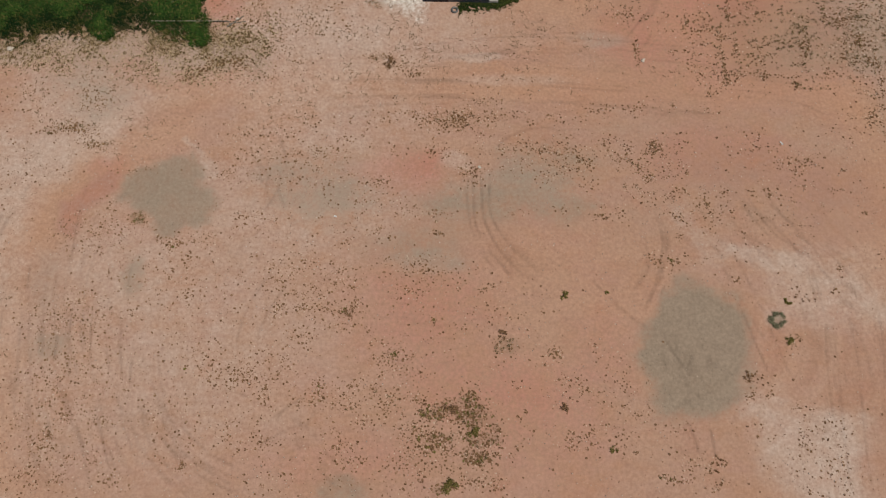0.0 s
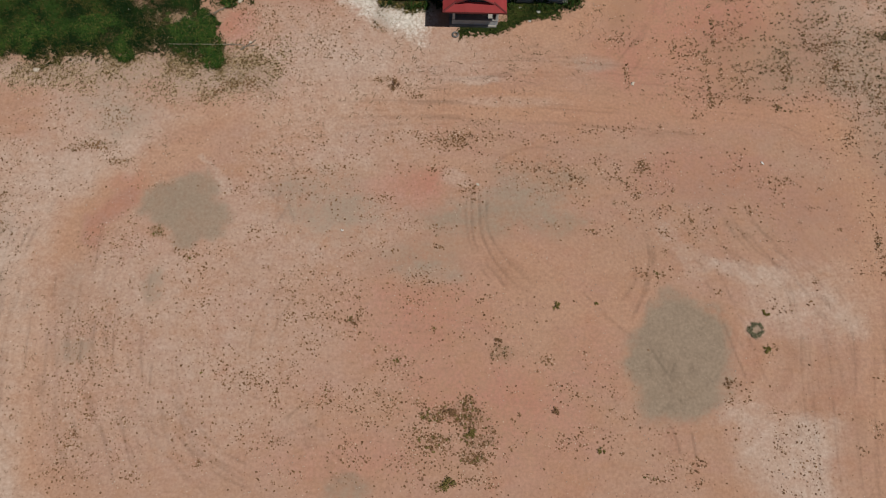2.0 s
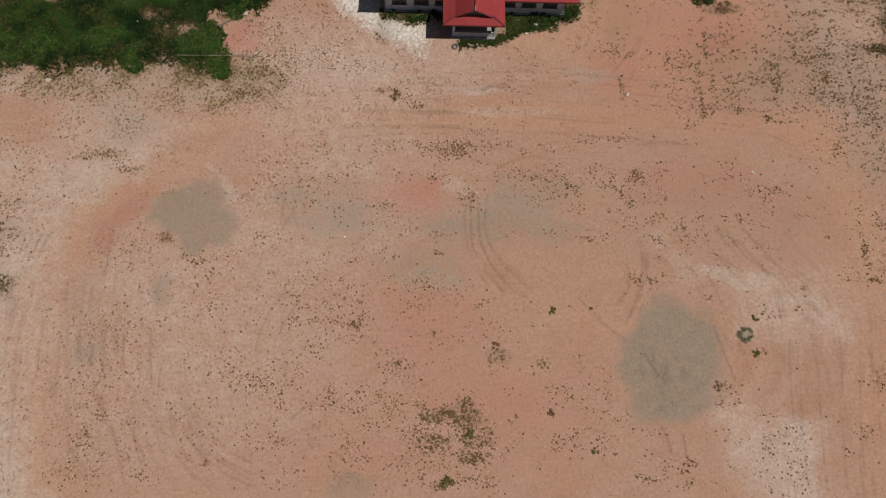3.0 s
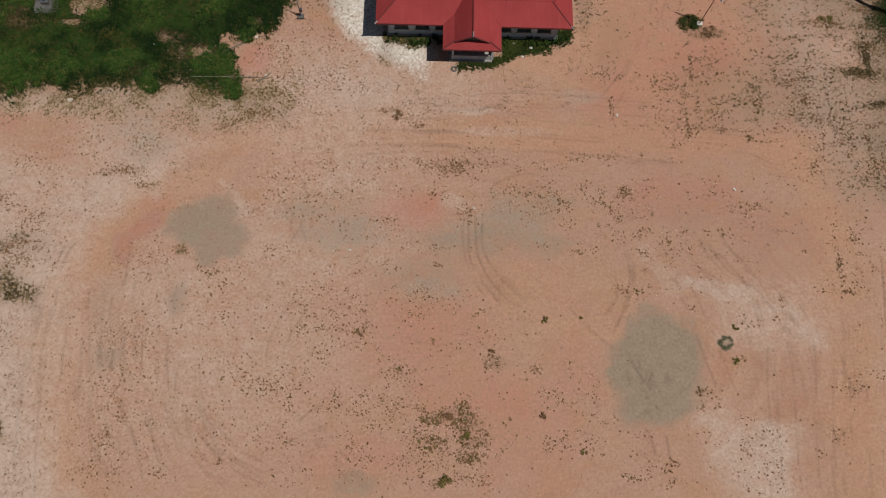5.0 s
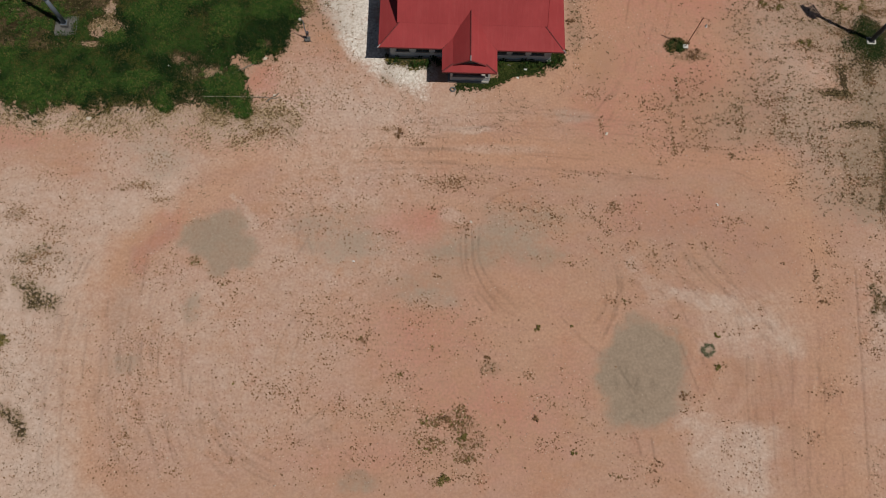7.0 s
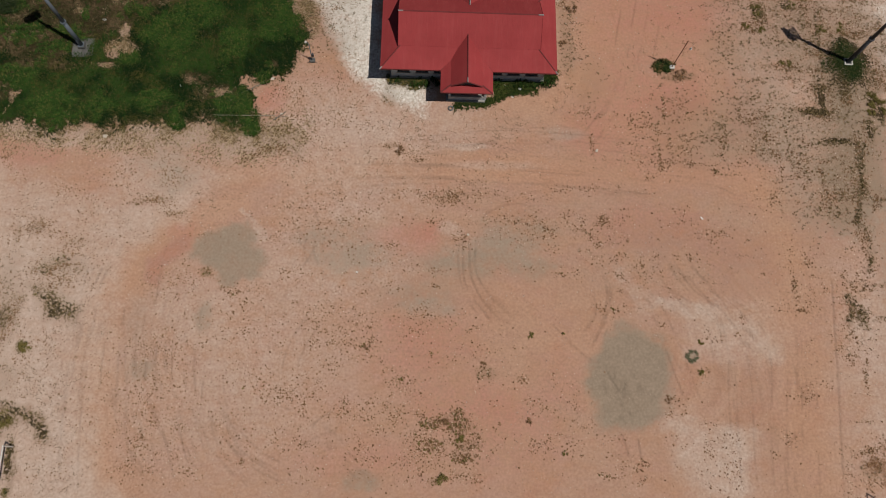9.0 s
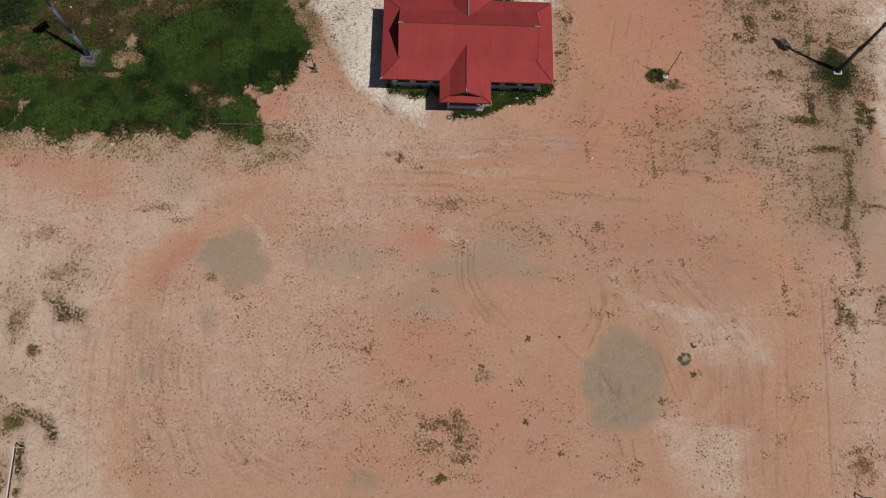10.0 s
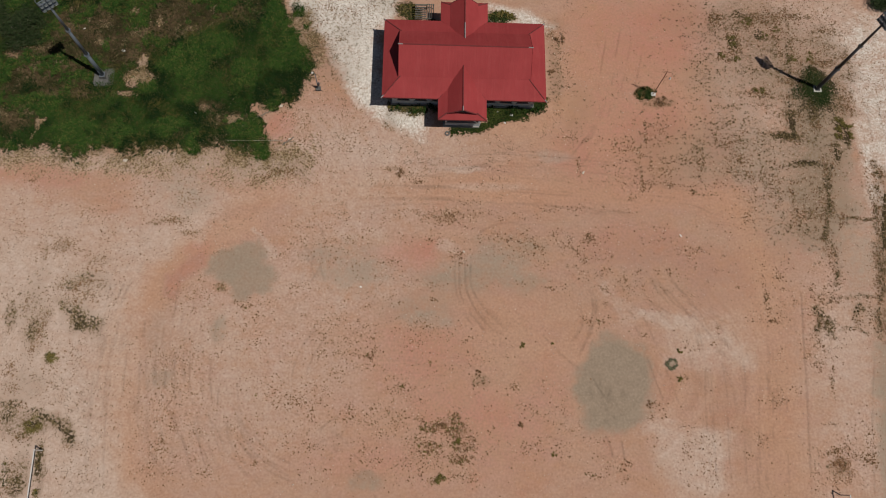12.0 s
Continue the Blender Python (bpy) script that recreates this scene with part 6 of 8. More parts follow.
blot("grass", -30.1, 48.6, 0.77, 0.52, 0, -0.5, 1.1)
blot("pale", -30.1, 48.6, 0.77, 0.52, 0, 0.2, 0.8)
blot("straw", -30.1, 48.6, 0.77, 0.52, 0, 0.6, 0.8)
blot("grass", -57.1, 56.7, 1.39, 0.80, 0, -0.6, 1.1)
blot("pale", -57.1, 56.7, 1.39, 0.80, 0, 0.1, 0.8)
blot("grass", -55.7, 57.6, 0.93, 0.45, 0, -0.5, 1.1)
blot("pale", -55.7, 57.6, 0.93, 0.45, 0, 0.3, 0.8)
blot("straw", -55.7, 57.6, 0.93, 0.45, 0, 0.3, 0.8)
blot("grass", -17.3, 61.8, 1.13, 1.49, 0, -0.8, 1.1)
blot("pale", -17.3, 61.8, 1.13, 1.49, 0, 0.5, 0.8)
blot("straw", -17.3, 61.8, 1.13, 1.49, 0, 0.9, 0.8)
blot("grass", -16.4, 59.5, 0.96, 1.65, 0, -0.7, 1.1)
blot("pale", -16.4, 59.5, 0.96, 1.65, 0, 0.5, 0.8)
blot("straw", -16.4, 59.5, 0.96, 1.65, 0, 0.9, 0.8)
blot("grass", -45.3, 58.6, 1.10, 0.63, 0, -0.5, 1.1)
blot("pale", -45.3, 58.6, 1.10, 0.63, 0, 0.4, 0.8)
blot("straw", -45.3, 58.6, 1.10, 0.63, 0, 0.5, 0.8)
blot("grass", -37.7, 62.0, 0.64, 0.93, 0, -0.5, 1.1)
blot("pale", -37.7, 62.0, 0.64, 0.93, 0, 0.4, 0.8)
blot("straw", -37.7, 62.0, 0.64, 0.93, 0, 0.5, 0.8)
blot("grass", -41.1, 63.8, 0.80, 0.75, 0, -0.5, 1.1)
blot("pale", -41.1, 63.8, 0.80, 0.75, 0, 0.4, 0.8)
blot("straw", -41.1, 63.8, 0.80, 0.75, 0, 0.5, 0.8)
blot("grass", -47.5, 62.3, 0.47, 0.46, 0, -0.6, 1.1)
blot("pale", -47.5, 62.3, 0.47, 0.46, 0, 0.5, 0.8)
blot("straw", -47.5, 62.3, 0.47, 0.46, 0, 0.3, 0.8)
band("grass", 0.5, -0.8, [(-53.0, 44.0), (-52.8, 44.8), (-52.4, 46.3), (-52.0, 47.6)])
band("straw", 0.6, 0.9, [(-53.0, 44.0), (-52.8, 44.8), (-52.4, 46.3), (-52.0, 47.6)])
band("grass", 0.5, -0.8, [(-49.3, 45.7), (-48.8, 44.2), (-48.3, 42.4)])
band("straw", 0.6, 0.9, [(-49.3, 45.7), (-48.8, 44.2), (-48.3, 42.4)])
band("grass", 0.5, -0.8, [(-44.8, 42.4), (-45.0, 42.9), (-44.8, 43.7)])
band("straw", 0.6, 0.9, [(-44.8, 42.4), (-45.0, 42.9), (-44.8, 43.7)])
band("grass", 0.5, -0.8, [(-55.3, 42.3), (-55.6, 43.3), (-55.6, 44.1)])
band("straw", 0.6, 0.9, [(-55.3, 42.3), (-55.6, 43.3), (-55.6, 44.1)])
band("grass", 0.5, -0.8, [(-53.7, 42.5), (-53.7, 43.5)])
band("straw", 0.6, 0.9, [(-53.7, 42.5), (-53.7, 43.5)])
band("grass", 0.5, -0.8, [(-34.8, 42.5), (-35.0, 43.3)])
band("straw", 0.6, 0.9, [(-34.8, 42.5), (-35.0, 43.3)])
band("grass", 0.5, -0.8, [(-33.2, 42.8), (-33.5, 43.7)])
band("straw", 0.6, 0.9, [(-33.2, 42.8), (-33.5, 43.7)])
band("grass", 0.5, -0.8, [(-38.7, 42.4), (-39.2, 43.3)])
band("straw", 0.6, 0.9, [(-38.7, 42.4), (-39.2, 43.3)])
blot("dry", -50.1, 53.8, 3.86, 2.21, 0, 0.9, 0.8)
blot("dry", -47.0, 60.0, 5.50, 4.11, 0, 0.8, 0.8)
blot("dry", -54.3, 56.3, 3.10, 1.79, 0, 0.6, 0.8)
blot("dry", -41.4, 59.1, 3.15, 4.55, 0, 0.7, 0.8)
blot("dry", -36.2, 62.9, 5.59, 2.79, 0, 0.6, 0.8)
blot("dry", -26.6, 63.0, 4.82, 1.87, 0, 0.35, 0.8)
blot("dry", -58.4, 62.6, 2.36, 1.84, 0, 0.4, 0.8)
blot("dry", -49.7, 50.6, 3.06, 0.87, 0, 0.5, 0.8)
blot("dry", -27.0, 46.5, 3.07, 1.71, 0, 0.6, 0.8)
blot("dry", -29.5, 49.1, 1.93, 1.30, 0, 0.5, 0.8)
blot("dry", -32.2, 44.8, 2.29, 0.84, 0, 0.35, 0.8)
blot("dry", -56.0, 46.7, 2.26, 2.54, 0, 0.35, 0.8)
blot("dry", -56.6, 51.0, 1.52, 2.60, 0, 0.35, 0.8)
blot("dry", -39.5, 53.1, 2.09, 1.41, 0, 0.75, 0.9)
blot("runner", -39.5, 53.1, 2.09, 1.41, 0, 1.2, 0.9)
blot("dry", -39.2, 55.4, 0.86, 1.43, 0, 0.75, 0.9)
blot("runner", -39.2, 55.4, 0.86, 1.43, 0, 1.2, 0.9)
blot("dry", -40.9, 50.7, 1.85, 0.61, 0, 0.75, 0.9)
blot("runner", -40.9, 50.7, 1.85, 0.61, 0, 1.2, 0.9)
blot("dry", -52.5, 46.2, 0.45, 0.85, 0, 0.75, 0.9)
blot("runner", -52.5, 46.2, 0.45, 0.85, 0, 1.2, 0.9)
blot("dry", -25.9, 46.8, 1.69, 1.20, 0, 0.75, 0.9)
blot("runner", -25.9, 46.8, 1.69, 1.20, 0, 1.2, 0.9)
blot("dry", -30.1, 48.6, 0.93, 0.69, 0, 0.75, 0.9)
blot("runner", -30.1, 48.6, 0.93, 0.69, 0, 1.2, 0.9)
blot("dry", -57.1, 56.7, 1.55, 0.98, 0, 0.75, 0.9)
blot("runner", -57.1, 56.7, 1.55, 0.98, 0, 1.2, 0.9)
blot("dry", -19.8, 50.9, 0.78, 0.61, 0, 0.75, 0.9)
blot("runner", -19.8, 50.9, 0.78, 0.61, 0, 1.2, 0.9)
blot("dry", -17.3, 61.8, 1.29, 1.67, 0, 0.75, 0.9)
blot("runner", -17.3, 61.8, 1.29, 1.67, 0, 1.2, 0.9)
blot("dry", -16.4, 59.5, 1.12, 1.84, 0, 0.75, 0.9)
blot("runner", -16.4, 59.5, 1.12, 1.84, 0, 1.2, 0.9)
blot("dry", -45.3, 58.6, 1.26, 0.82, 0, 0.75, 0.9)
blot("runner", -45.3, 58.6, 1.26, 0.82, 0, 1.2, 0.9)
blot("dry", -37.7, 62.0, 0.80, 1.11, 0, 0.75, 0.9)
blot("runner", -37.7, 62.0, 0.80, 1.11, 0, 1.2, 0.9)
blot("dry", -41.1, 63.8, 0.96, 0.93, 0, 0.75, 0.9)
blot("runner", -41.1, 63.8, 0.96, 0.93, 0, 1.2, 0.9)
blot("dry", -47.9, 60.9, 5.51, 4.13, 0, 0.9, 0.7)
blot("dry", -41.1, 60.1, 3.55, 4.58, 0, 0.85, 0.7)
blot("dry", -50.2, 54.1, 4.25, 2.47, 0, 0.95, 0.7)
blot("dry", -34.7, 63.4, 5.60, 2.33, 0, 0.6, 0.7)
blot("dry", -57.5, 61.7, 3.53, 2.75, 0, 0.7, 0.9)
blot("dry", -54.2, 55.4, 4.25, 2.22, 0, 0.8, 0.9)
blot("dry", -37.0, 62.4, 6.38, 3.71, 0, 0.75, 0.9)
blot("dry", -44.3, 56.8, 3.12, 1.80, 0, 0.8, 0.9)
blot("dry", -29.1, 64.4, 7.25, 1.88, 0, 0.5, 0.9)
blot("dry", -56.6, 48.4, 1.89, 4.27, 0, 0.45, 0.9)
blot("dry", -48.9, 50.6, 4.59, 1.04, 0, 0.6, 0.9)
blot("dry", -32.1, 52.1, 1.71, 2.64, 0, 0.3, 0.9)
blot("dry", -26.8, 54.8, 2.36, 4.47, 0, 0.25, 0.9)

# dead leaves lie under the thickest weeds; the rank grass runs on beyond what is seen to the north-west, scrub all round
MASK["dry"] = np.maximum(MASK["dry"], 0.5 * smooth((MASK["weed"] - 2.5) / 9) * (MASK["grass"] < 0.3))
FAR = smooth((np.maximum(np.abs(MX - 4) - 78, np.abs(MY - 31) - 48)) / 20)
MASK["grass"] = np.maximum(MASK["grass"], FAR * smooth(fractal(MX, MY, 30, 71) * 3 - 0.9))
MASK["dry"] = np.maximum(MASK["dry"], FAR * 0.6)


def array_mesh(name, verts, faces, material, attributes=()):
    """A mesh from numpy arrays; all faces have as many corners."""
    verts, faces = np.asarray(verts, np.float32), np.asarray(faces, np.int32)
    me = bpy.data.meshes.new(name)
    me.vertices.add(len(verts))
    me.vertices.foreach_set("co", verts.ravel())
    me.loops.add(faces.size)
    me.loops.foreach_set("vertex_index", faces.ravel())
    me.polygons.add(len(faces))
    me.polygons.foreach_set("loop_start", np.arange(0, faces.size, faces.shape[1], dtype=np.int32))
    me.update(calc_edges=True)
    for key, kind, values in attributes:
        at = me.attributes.new(key, kind, "POINT")
        at.data.foreach_set("color" if kind == "FLOAT_COLOR" else "value", np.asarray(values, np.float32).ravel())
    me.materials.append(material)
    me.validate()
    return me


def build_ground():
    nx, ny = MX.shape
    k = np.arange(nx * ny).reshape(nx, ny)
    faces = np.stack((k[:-1, :-1], k[1:, :-1], k[1:, 1:], k[:-1, 1:]), -1).reshape(-1, 4)
    fade = 1 - FAR
    verts = np.stack((MX, MY, RISE * fade), -1).reshape(-1, 3)
    one = np.ones(MX.shape)

    def rgb(*keys):
        return np.stack([MASK[q] if q else one * 0 for q in keys] + [one], -1)

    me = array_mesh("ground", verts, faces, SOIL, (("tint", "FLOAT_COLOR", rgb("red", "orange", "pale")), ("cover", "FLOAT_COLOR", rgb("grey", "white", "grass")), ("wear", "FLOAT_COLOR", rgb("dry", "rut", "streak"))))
    me.polygons.foreach_set("use_smooth", np.ones(len(faces), bool))
    return tagged(new("ground", me), "bare red laterite earth with pale and gravelly patches, ruts and weeds", "ground", kind="structure")


build_ground()


def sample(field, x, y):
    """A field of the ground at places, from the nearest crossing of its lines."""
    i = np.clip(np.searchsorted(GX, x - STEP / 2), 0, len(GX) - 1)
    j = np.clip(np.searchsorted(GY, y - STEP / 2), 0, len(GY) - 1)
    return field[i, j]


def height(x, y):
    return float(sample(RISE, np.array([x]), np.array([y]))[0])


# ---- small plants ----
def tuft_template(rng, leaves, spread, lift, width):
    """A few folded leaves round a point, one unit across: corners and triangles."""
    verts, faces = [], []
    for k in range(leaves):
        a = 2 * math.pi * (k + rng.rand() * 0.8) / leaves
        out, up = spread * (0.6 + 0.4 * rng.rand()), lift * (0.5 + 0.7 * rng.rand())
        c, s, w = math.cos(a), math.sin(a), width * (0.7 + 0.6 * rng.rand())
        b = len(verts)
        verts += [(c * 0.05 - s * w * 0.3, s * 0.05 + c * w * 0.3, 0), (c * 0.05 + s * w * 0.3, s * 0.05 - c * w * 0.3, 0),
                  (c * out * 0.55 - s * w, s * out * 0.55 + c * w, up * 0.8), (c * out * 0.55 + s * w, s * out * 0.55 - c * w, up * 0.8), (c * out, s * out, up * (0.4 + rng.rand() * 0.7))]
        faces += [(b, b + 1, b + 3), (b, b + 3, b + 2), (b + 2, b + 3, b + 4)]
    return np.array(verts), np.array(faces)


def plant_out(name, x, y, size, tone, material, label, category, leaves=7, spread=0.55, lift=0.5, width=0.14, seed=5):
    """Many small plants joined as one sheet of growth."""
    rng = np.random.RandomState(seed)
    kinds = [tuft_template(rng, leaves, spread, lift, width) for _ in range(5)]
    pick, turn = rng.randint(0, 5, len(x)), rng.rand(len(x)) * 2 * math.pi
    z = sample(RISE, x, y)
    all_v, all_f, all_t, base = [], [], [], 0
    for k, (tv, tf) in enumerate(kinds):
        m = pick == k
        c, s = np.cos(turn[m])[:, None] * size[m][:, None], np.sin(turn[m])[:, None] * size[m][:, None]
        v = np.stack((tv[:, 0] * c - tv[:, 1] * s + x[m][:, None], tv[:, 0] * s + tv[:, 1] * c + y[m][:, None], tv[:, 2] * size[m][:, None] + z[m][:, None] - 0.005), -1)
        count = m.sum()
        all_v.append(v.reshape(-1, 3))
        all_f.append((tf[None] + (np.arange(count) * len(tv))[:, None, None]).reshape(-1, 3) + base)
        all_t.append(np.repeat(tone[m], len(tv)))
        base += count * len(tv)
    me = array_mesh(name, np.concatenate(all_v), np.concatenate(all_f), material, (("tone", "FLOAT", np.concatenate(all_t)),))
    return tagged(new(name, me), label, category, kind="stuff")


def strew_stones(name, x, y, size, material, label, category, seed):
    """Many small uneven stones joined as one scatter."""
    rng = np.random.RandomState(seed)
    corners = np.array([(0, 0, 1), (1, 0, 0.1), (0.3, 0.95, 0), (-0.8, 0.6, 0.1), (-0.8, -0.6, 0), (0.3, -0.95, 0.1), (0, 0, -0.6)])
    sides = np.array([(0, k, k % 5 + 1) for k in range(1, 6)] + [(6, k % 5 + 1, k) for k in range(1, 6)])
    shape = corners[None] * rng.uniform(0.65, 1.3, (len(x), 7, 1)) * np.array((1, 1, 0.7))
    turn = rng.rand(len(x)) * 2 * math.pi
    c, d = np.cos(turn)[:, None] * size[:, None], np.sin(turn)[:, None] * size[:, None]
    v = np.stack((shape[..., 0] * c - shape[..., 1] * d + x[:, None], shape[..., 0] * d + shape[..., 1] * c + y[:, None], (shape[..., 2] + 0.15) * size[:, None] + sample(RISE, x, y)[:, None]), -1)
    faces = (sides[None] + (np.arange(len(x)) * 7)[:, None, None]).reshape(-1, 3)
    me = array_mesh(name, v.reshape(-1, 3), faces, material)
    return tagged(new(name, me), label, category, kind="stuff")


def strew(count, field, seed, box=(-62, -8, 71, 70)):
    """Places drawn at random where a field of the ground is high."""
    rng = np.random.RandomState(seed)
    x, y = rng.uniform(box[0], box[2], count), rng.uniform(box[1], box[3], count)
    keep = rng.rand(count) < sample(field, x, y)
    return x[keep], y[keep], rng


def grow_all():
    clump = smooth(fractal(MX, MY, 1.6, 83, 3) * 3.6 - 1.15)
    lattice = np.maximum(smooth(fractal(MX / 6, MY * 1.3, 1.3, 131, 2) * 8 - 4.3), smooth(fractal(MX * 1.3, MY / 6, 1.3, 137, 2) * 8 - 4.3))
    clump = clump + (lattice * 1.3 - clump) * 0.85 * smooth((MX - 20) / 6) * smooth((MY - 24) / 8)
    hall = (MX > -4.6) & (MX < 15.8) & (MY > 49.0) & (MY < 59.0) | (MX > 2.9) & (MX < 7.9) & (MY > 45.7) & (MY < 60)
    bare = 1 - hall.astype(float)
    bare *= 1 - smooth(1.5 - np.maximum(np.abs(MX + 44.25), np.abs(MY - 53.05)))
    lawn = smooth(MASK["grass"] * 2.0 - 0.55 + (fractal(MX, MY, 0.9, 101, 2) - 0.5) * 2.4) * smooth(MASK["grass"] * 5 - 0.3) * bare
    brown = MASK["dry"]
    patchy = smooth(fractal(MX, MY, 2.2, 91, 3) * 3.2 - 0.9)
    x, y, rng = strew(420000, lawn * (1 - 0.95 * smooth(brown * 1.5)) * (0.5 + 0.5 * patchy), 201)
    shade = sample(0.55 * fractal(MX, MY, 5.0, 97, 3) + 0.45 * fractal(MX, MY, 1.3, 99, 2), x, y)
    front = (x > 2.0) & (x < 19) & (y > 42) & (y < 50)
    plant_out("front_lawn", x[front], y[front], rng.uniform(0.2, 0.5, front.sum()), np.clip((shade[front] - 0.5) * 3 + 0.45 + rng.randn(front.sum()) * 0.2, 0, 1), LAWN, "rough green lawn before the hall", "grass", 5, 0.6, 0.45, 0.08, 18)
    x, y, shade = x[~front], y[~front], shade[~front]
    away = (x > -12) | (y < 36)
    east = away & (x > 20)
    plant_out("brown_scrub", x[east], y[east], rng.uniform(0.18, 0.45, east.sum()), rng.rand(east.sum()), SCRUB, "dark brown and olive scrub in rows on bare soil", "grass", 5, 0.6, 0.45, 0.09, 28)
    away_west = away & ~east
    x, y, shade, away = x[~east], y[~east], shade[~east], away_west[~east]
    plant_out("scrub_grass", x[away], y[away], rng.uniform(0.2, 0.5, away.sum()), rng.rand(away.sum()), OLIVE, "olive green grass in ragged patches on bare soil", "grass", 5, 0.6, 0.45, 0.08, 17)
    x, y, shade = x[~away], y[~away], shade[~away]
    plant_out("grass", x, y, rng.uniform(0.3, 0.8, len(x)), np.clip((shade - 0.5) * 4.6 + 0.34 + rng.randn(len(x)) * 0.1, 0, 1), GRASS, "rank dark green grass growing in clumps", "grass", 4, 0.6, 0.6, 0.07, 5)
    x, y, rng = strew(300000, np.clip(brown * (0.4 + 0.6 * lawn) * np.maximum(clump, 0.75 * lawn * (MX < -12)), 0, 1) * bare, 203)
    deep = (x < -12) & (y > 41) & (sample(MASK["grass"], x, y) > 0.6)
    plant_out("withered_grass", x[deep], y[deep], rng.uniform(0.2, 0.55, deep.sum()), np.clip((sample(fractal(MX, MY, 2.0, 191, 3), x[deep], y[deep]) - 0.5) * 4 + 0.45 + 0.2 * rng.randn(deep.sum()), 0, 1), WITHERED, "withered dark brown grass among the green", "grass", 5, 0.6, 0.45, 0.07, 19)
    x, y = x[~deep], y[~deep]
    plant_out("dry_grass", x, y, rng.uniform(0.16, 0.42, len(x)), rng.rand(len(x)), DRY, "dry straw brown grass in ragged tufts", "grass", 5, 0.6, 0.45, 0.07, 6)
    x, y, rng = strew(60000, lawn * (1 - 0.8 * brown) * smooth(fractal(MX, MY, 3.4, 141, 3) * 5 - 2.5), 213, (-62, 36, -12, 70))
    plant_out("coarse_grass", x, y, rng.uniform(0.5, 1.15, len(x)), rng.rand(len(x)), FRESH, "coarse lighter green tussocks in the rank grass", "grass", 8, 0.55, 0.5, 0.05, 14)
    x, y, rng = strew(60000, 0.7 * lawn * (1 - brown) * smooth(fractal(MX, MY, 4.0, 193, 4) * 5 - 2.4), 237, (-62, 36, -12, 70))
    plant_out("yellowing_grass", x, y, rng.uniform(0.3, 0.6, len(x)), rng.rand(len(x)), YELLOWING, "yellowing grass in patches among the green", "grass", 6, 0.6, 0.5, 0.06, 37)
    x, y, rng = strew(90000, lawn * brown * (1 - patchy * 0.6), 215)
    plant_out("straw", x, y, rng.uniform(0.15, 0.4, len(x)), 0.4 + 0.6 * rng.rand(len(x)), DRY, "dead straw lying in the grass", "grass", 4, 0.6, 0.25, 0.08, 15)
    fringe = smooth(1 - np.abs(MASK["grass"] - 0.3) * 2.9) * smooth(MASK["grass"] * 9) * bare
    x, y, rng = strew(260000, fringe * (0.25 + 0.75 * clump), 211)
    plant_out("fringe_grass", x, y, rng.uniform(0.12, 0.34, len(x)), rng.rand(len(x)) * 0.7, DRY, "sparse straw and olive grass at the edge of the bare soil", "grass", 5, 0.6, 0.45, 0.09, 12)
    open_soil = (1 - smooth(MASK["grass"] * 2)) * (1 - 0.96 * smooth(MASK["grey"] * 2.6 - 0.9) * (MX < 40) * (MY < 32)) * bare
    road_side = smooth((MX - 24) / 8) * smooth((MY - 30) / 6)
    broken = 0.4 + 0.95 * smooth(fractal(MX, MY, 1.1, 83, 3) * 3.4 - 1.2)
    broken = broken + (0.2 + 1.4 * lattice - broken) * 0.6 * smooth((MX - 20) / 6) * smooth((MY - 24) / 8)
    every = 0.3 + 1.0 * smooth(fractal(MX, MY, 7, 107, 3) * 3.4 - 1.4)
    many = np.minimum(6.1 * MASK["weed"] ** 0.88 + MASK["weed"] ** 2 * 0.05, 32)
    to_metre = (133 * 78) / 900000
    x, y, rng = strew(900000, np.clip((every * 0.18 + many * broken) * to_metre, 0, 1) * open_soil, 205)
    stout = 1 + 0.3 * smooth((sample(many, x, y) - 18) / 30)
    plant_out("weeds", x, y, (0.088 + 0.17 * rng.rand(len(x)) ** 1.9) * stout, rng.rand(len(x)), WEED, "small olive brown weeds scattered on the bare soil", "weeds", 5, 0.56, 0.3, 0.24, 7)
    x, y, rng = strew(900000, np.clip((0.25 * every + many * 0.5 * (0.4 + 0.6 * clump)) * to_metre, 0, 1) * open_soil, 207)
    plant_out("seedlings", x, y, 0.08 + 0.08 * rng.rand(len(x)), rng.rand(len(x)), WEED, "tiny seedlings and dead stalks on the soil", "weeds", 4, 0.6, 0.25, 0.17, 8)
    # pale tufts added among the weeds to imitate their sunlit sides
    x, y, rng = strew(900000, np.clip(many * 0.6 * broken * to_metre, 0, 1) * open_soil, 239)
    plant_out("sunlit_tufts", x, y, 0.06 + 0.09 * rng.rand(len(x)) ** 1.6, rng.rand(len(x)), SUNTUFT, "pale strawy tufts standing in for the sunlit sides of weeds", "weeds", 5, 0.55, 0.1, 0.22, 39)
    x, y, rng = strew(900000, np.clip((many - 20) * broken * 0.3 * to_metre, 0, 1) * open_soil * (MY < 24) * (np.abs(MX) < 40), 217)
    plant_out("green_weeds", x, y, rng.uniform(0.16, 0.36, len(x)), rng.rand(len(x)), OLIVE, "olive green leafy weeds where the growth is thickest", "weeds", 8, 0.62, 0.32, 0.1, 16)
    # loose stones and clods
    x, y, rng = strew(300000, 0.45 * smooth((MASK["grey"] - 0.45) * 3) * (MX < 40), 235)
    strew_stones("gravel", x, y, 0.015 + 0.025 * rng.rand(len(x)) ** 2, GRAVEL, "grey gravel stones spread on the soil", "gravel", 35)
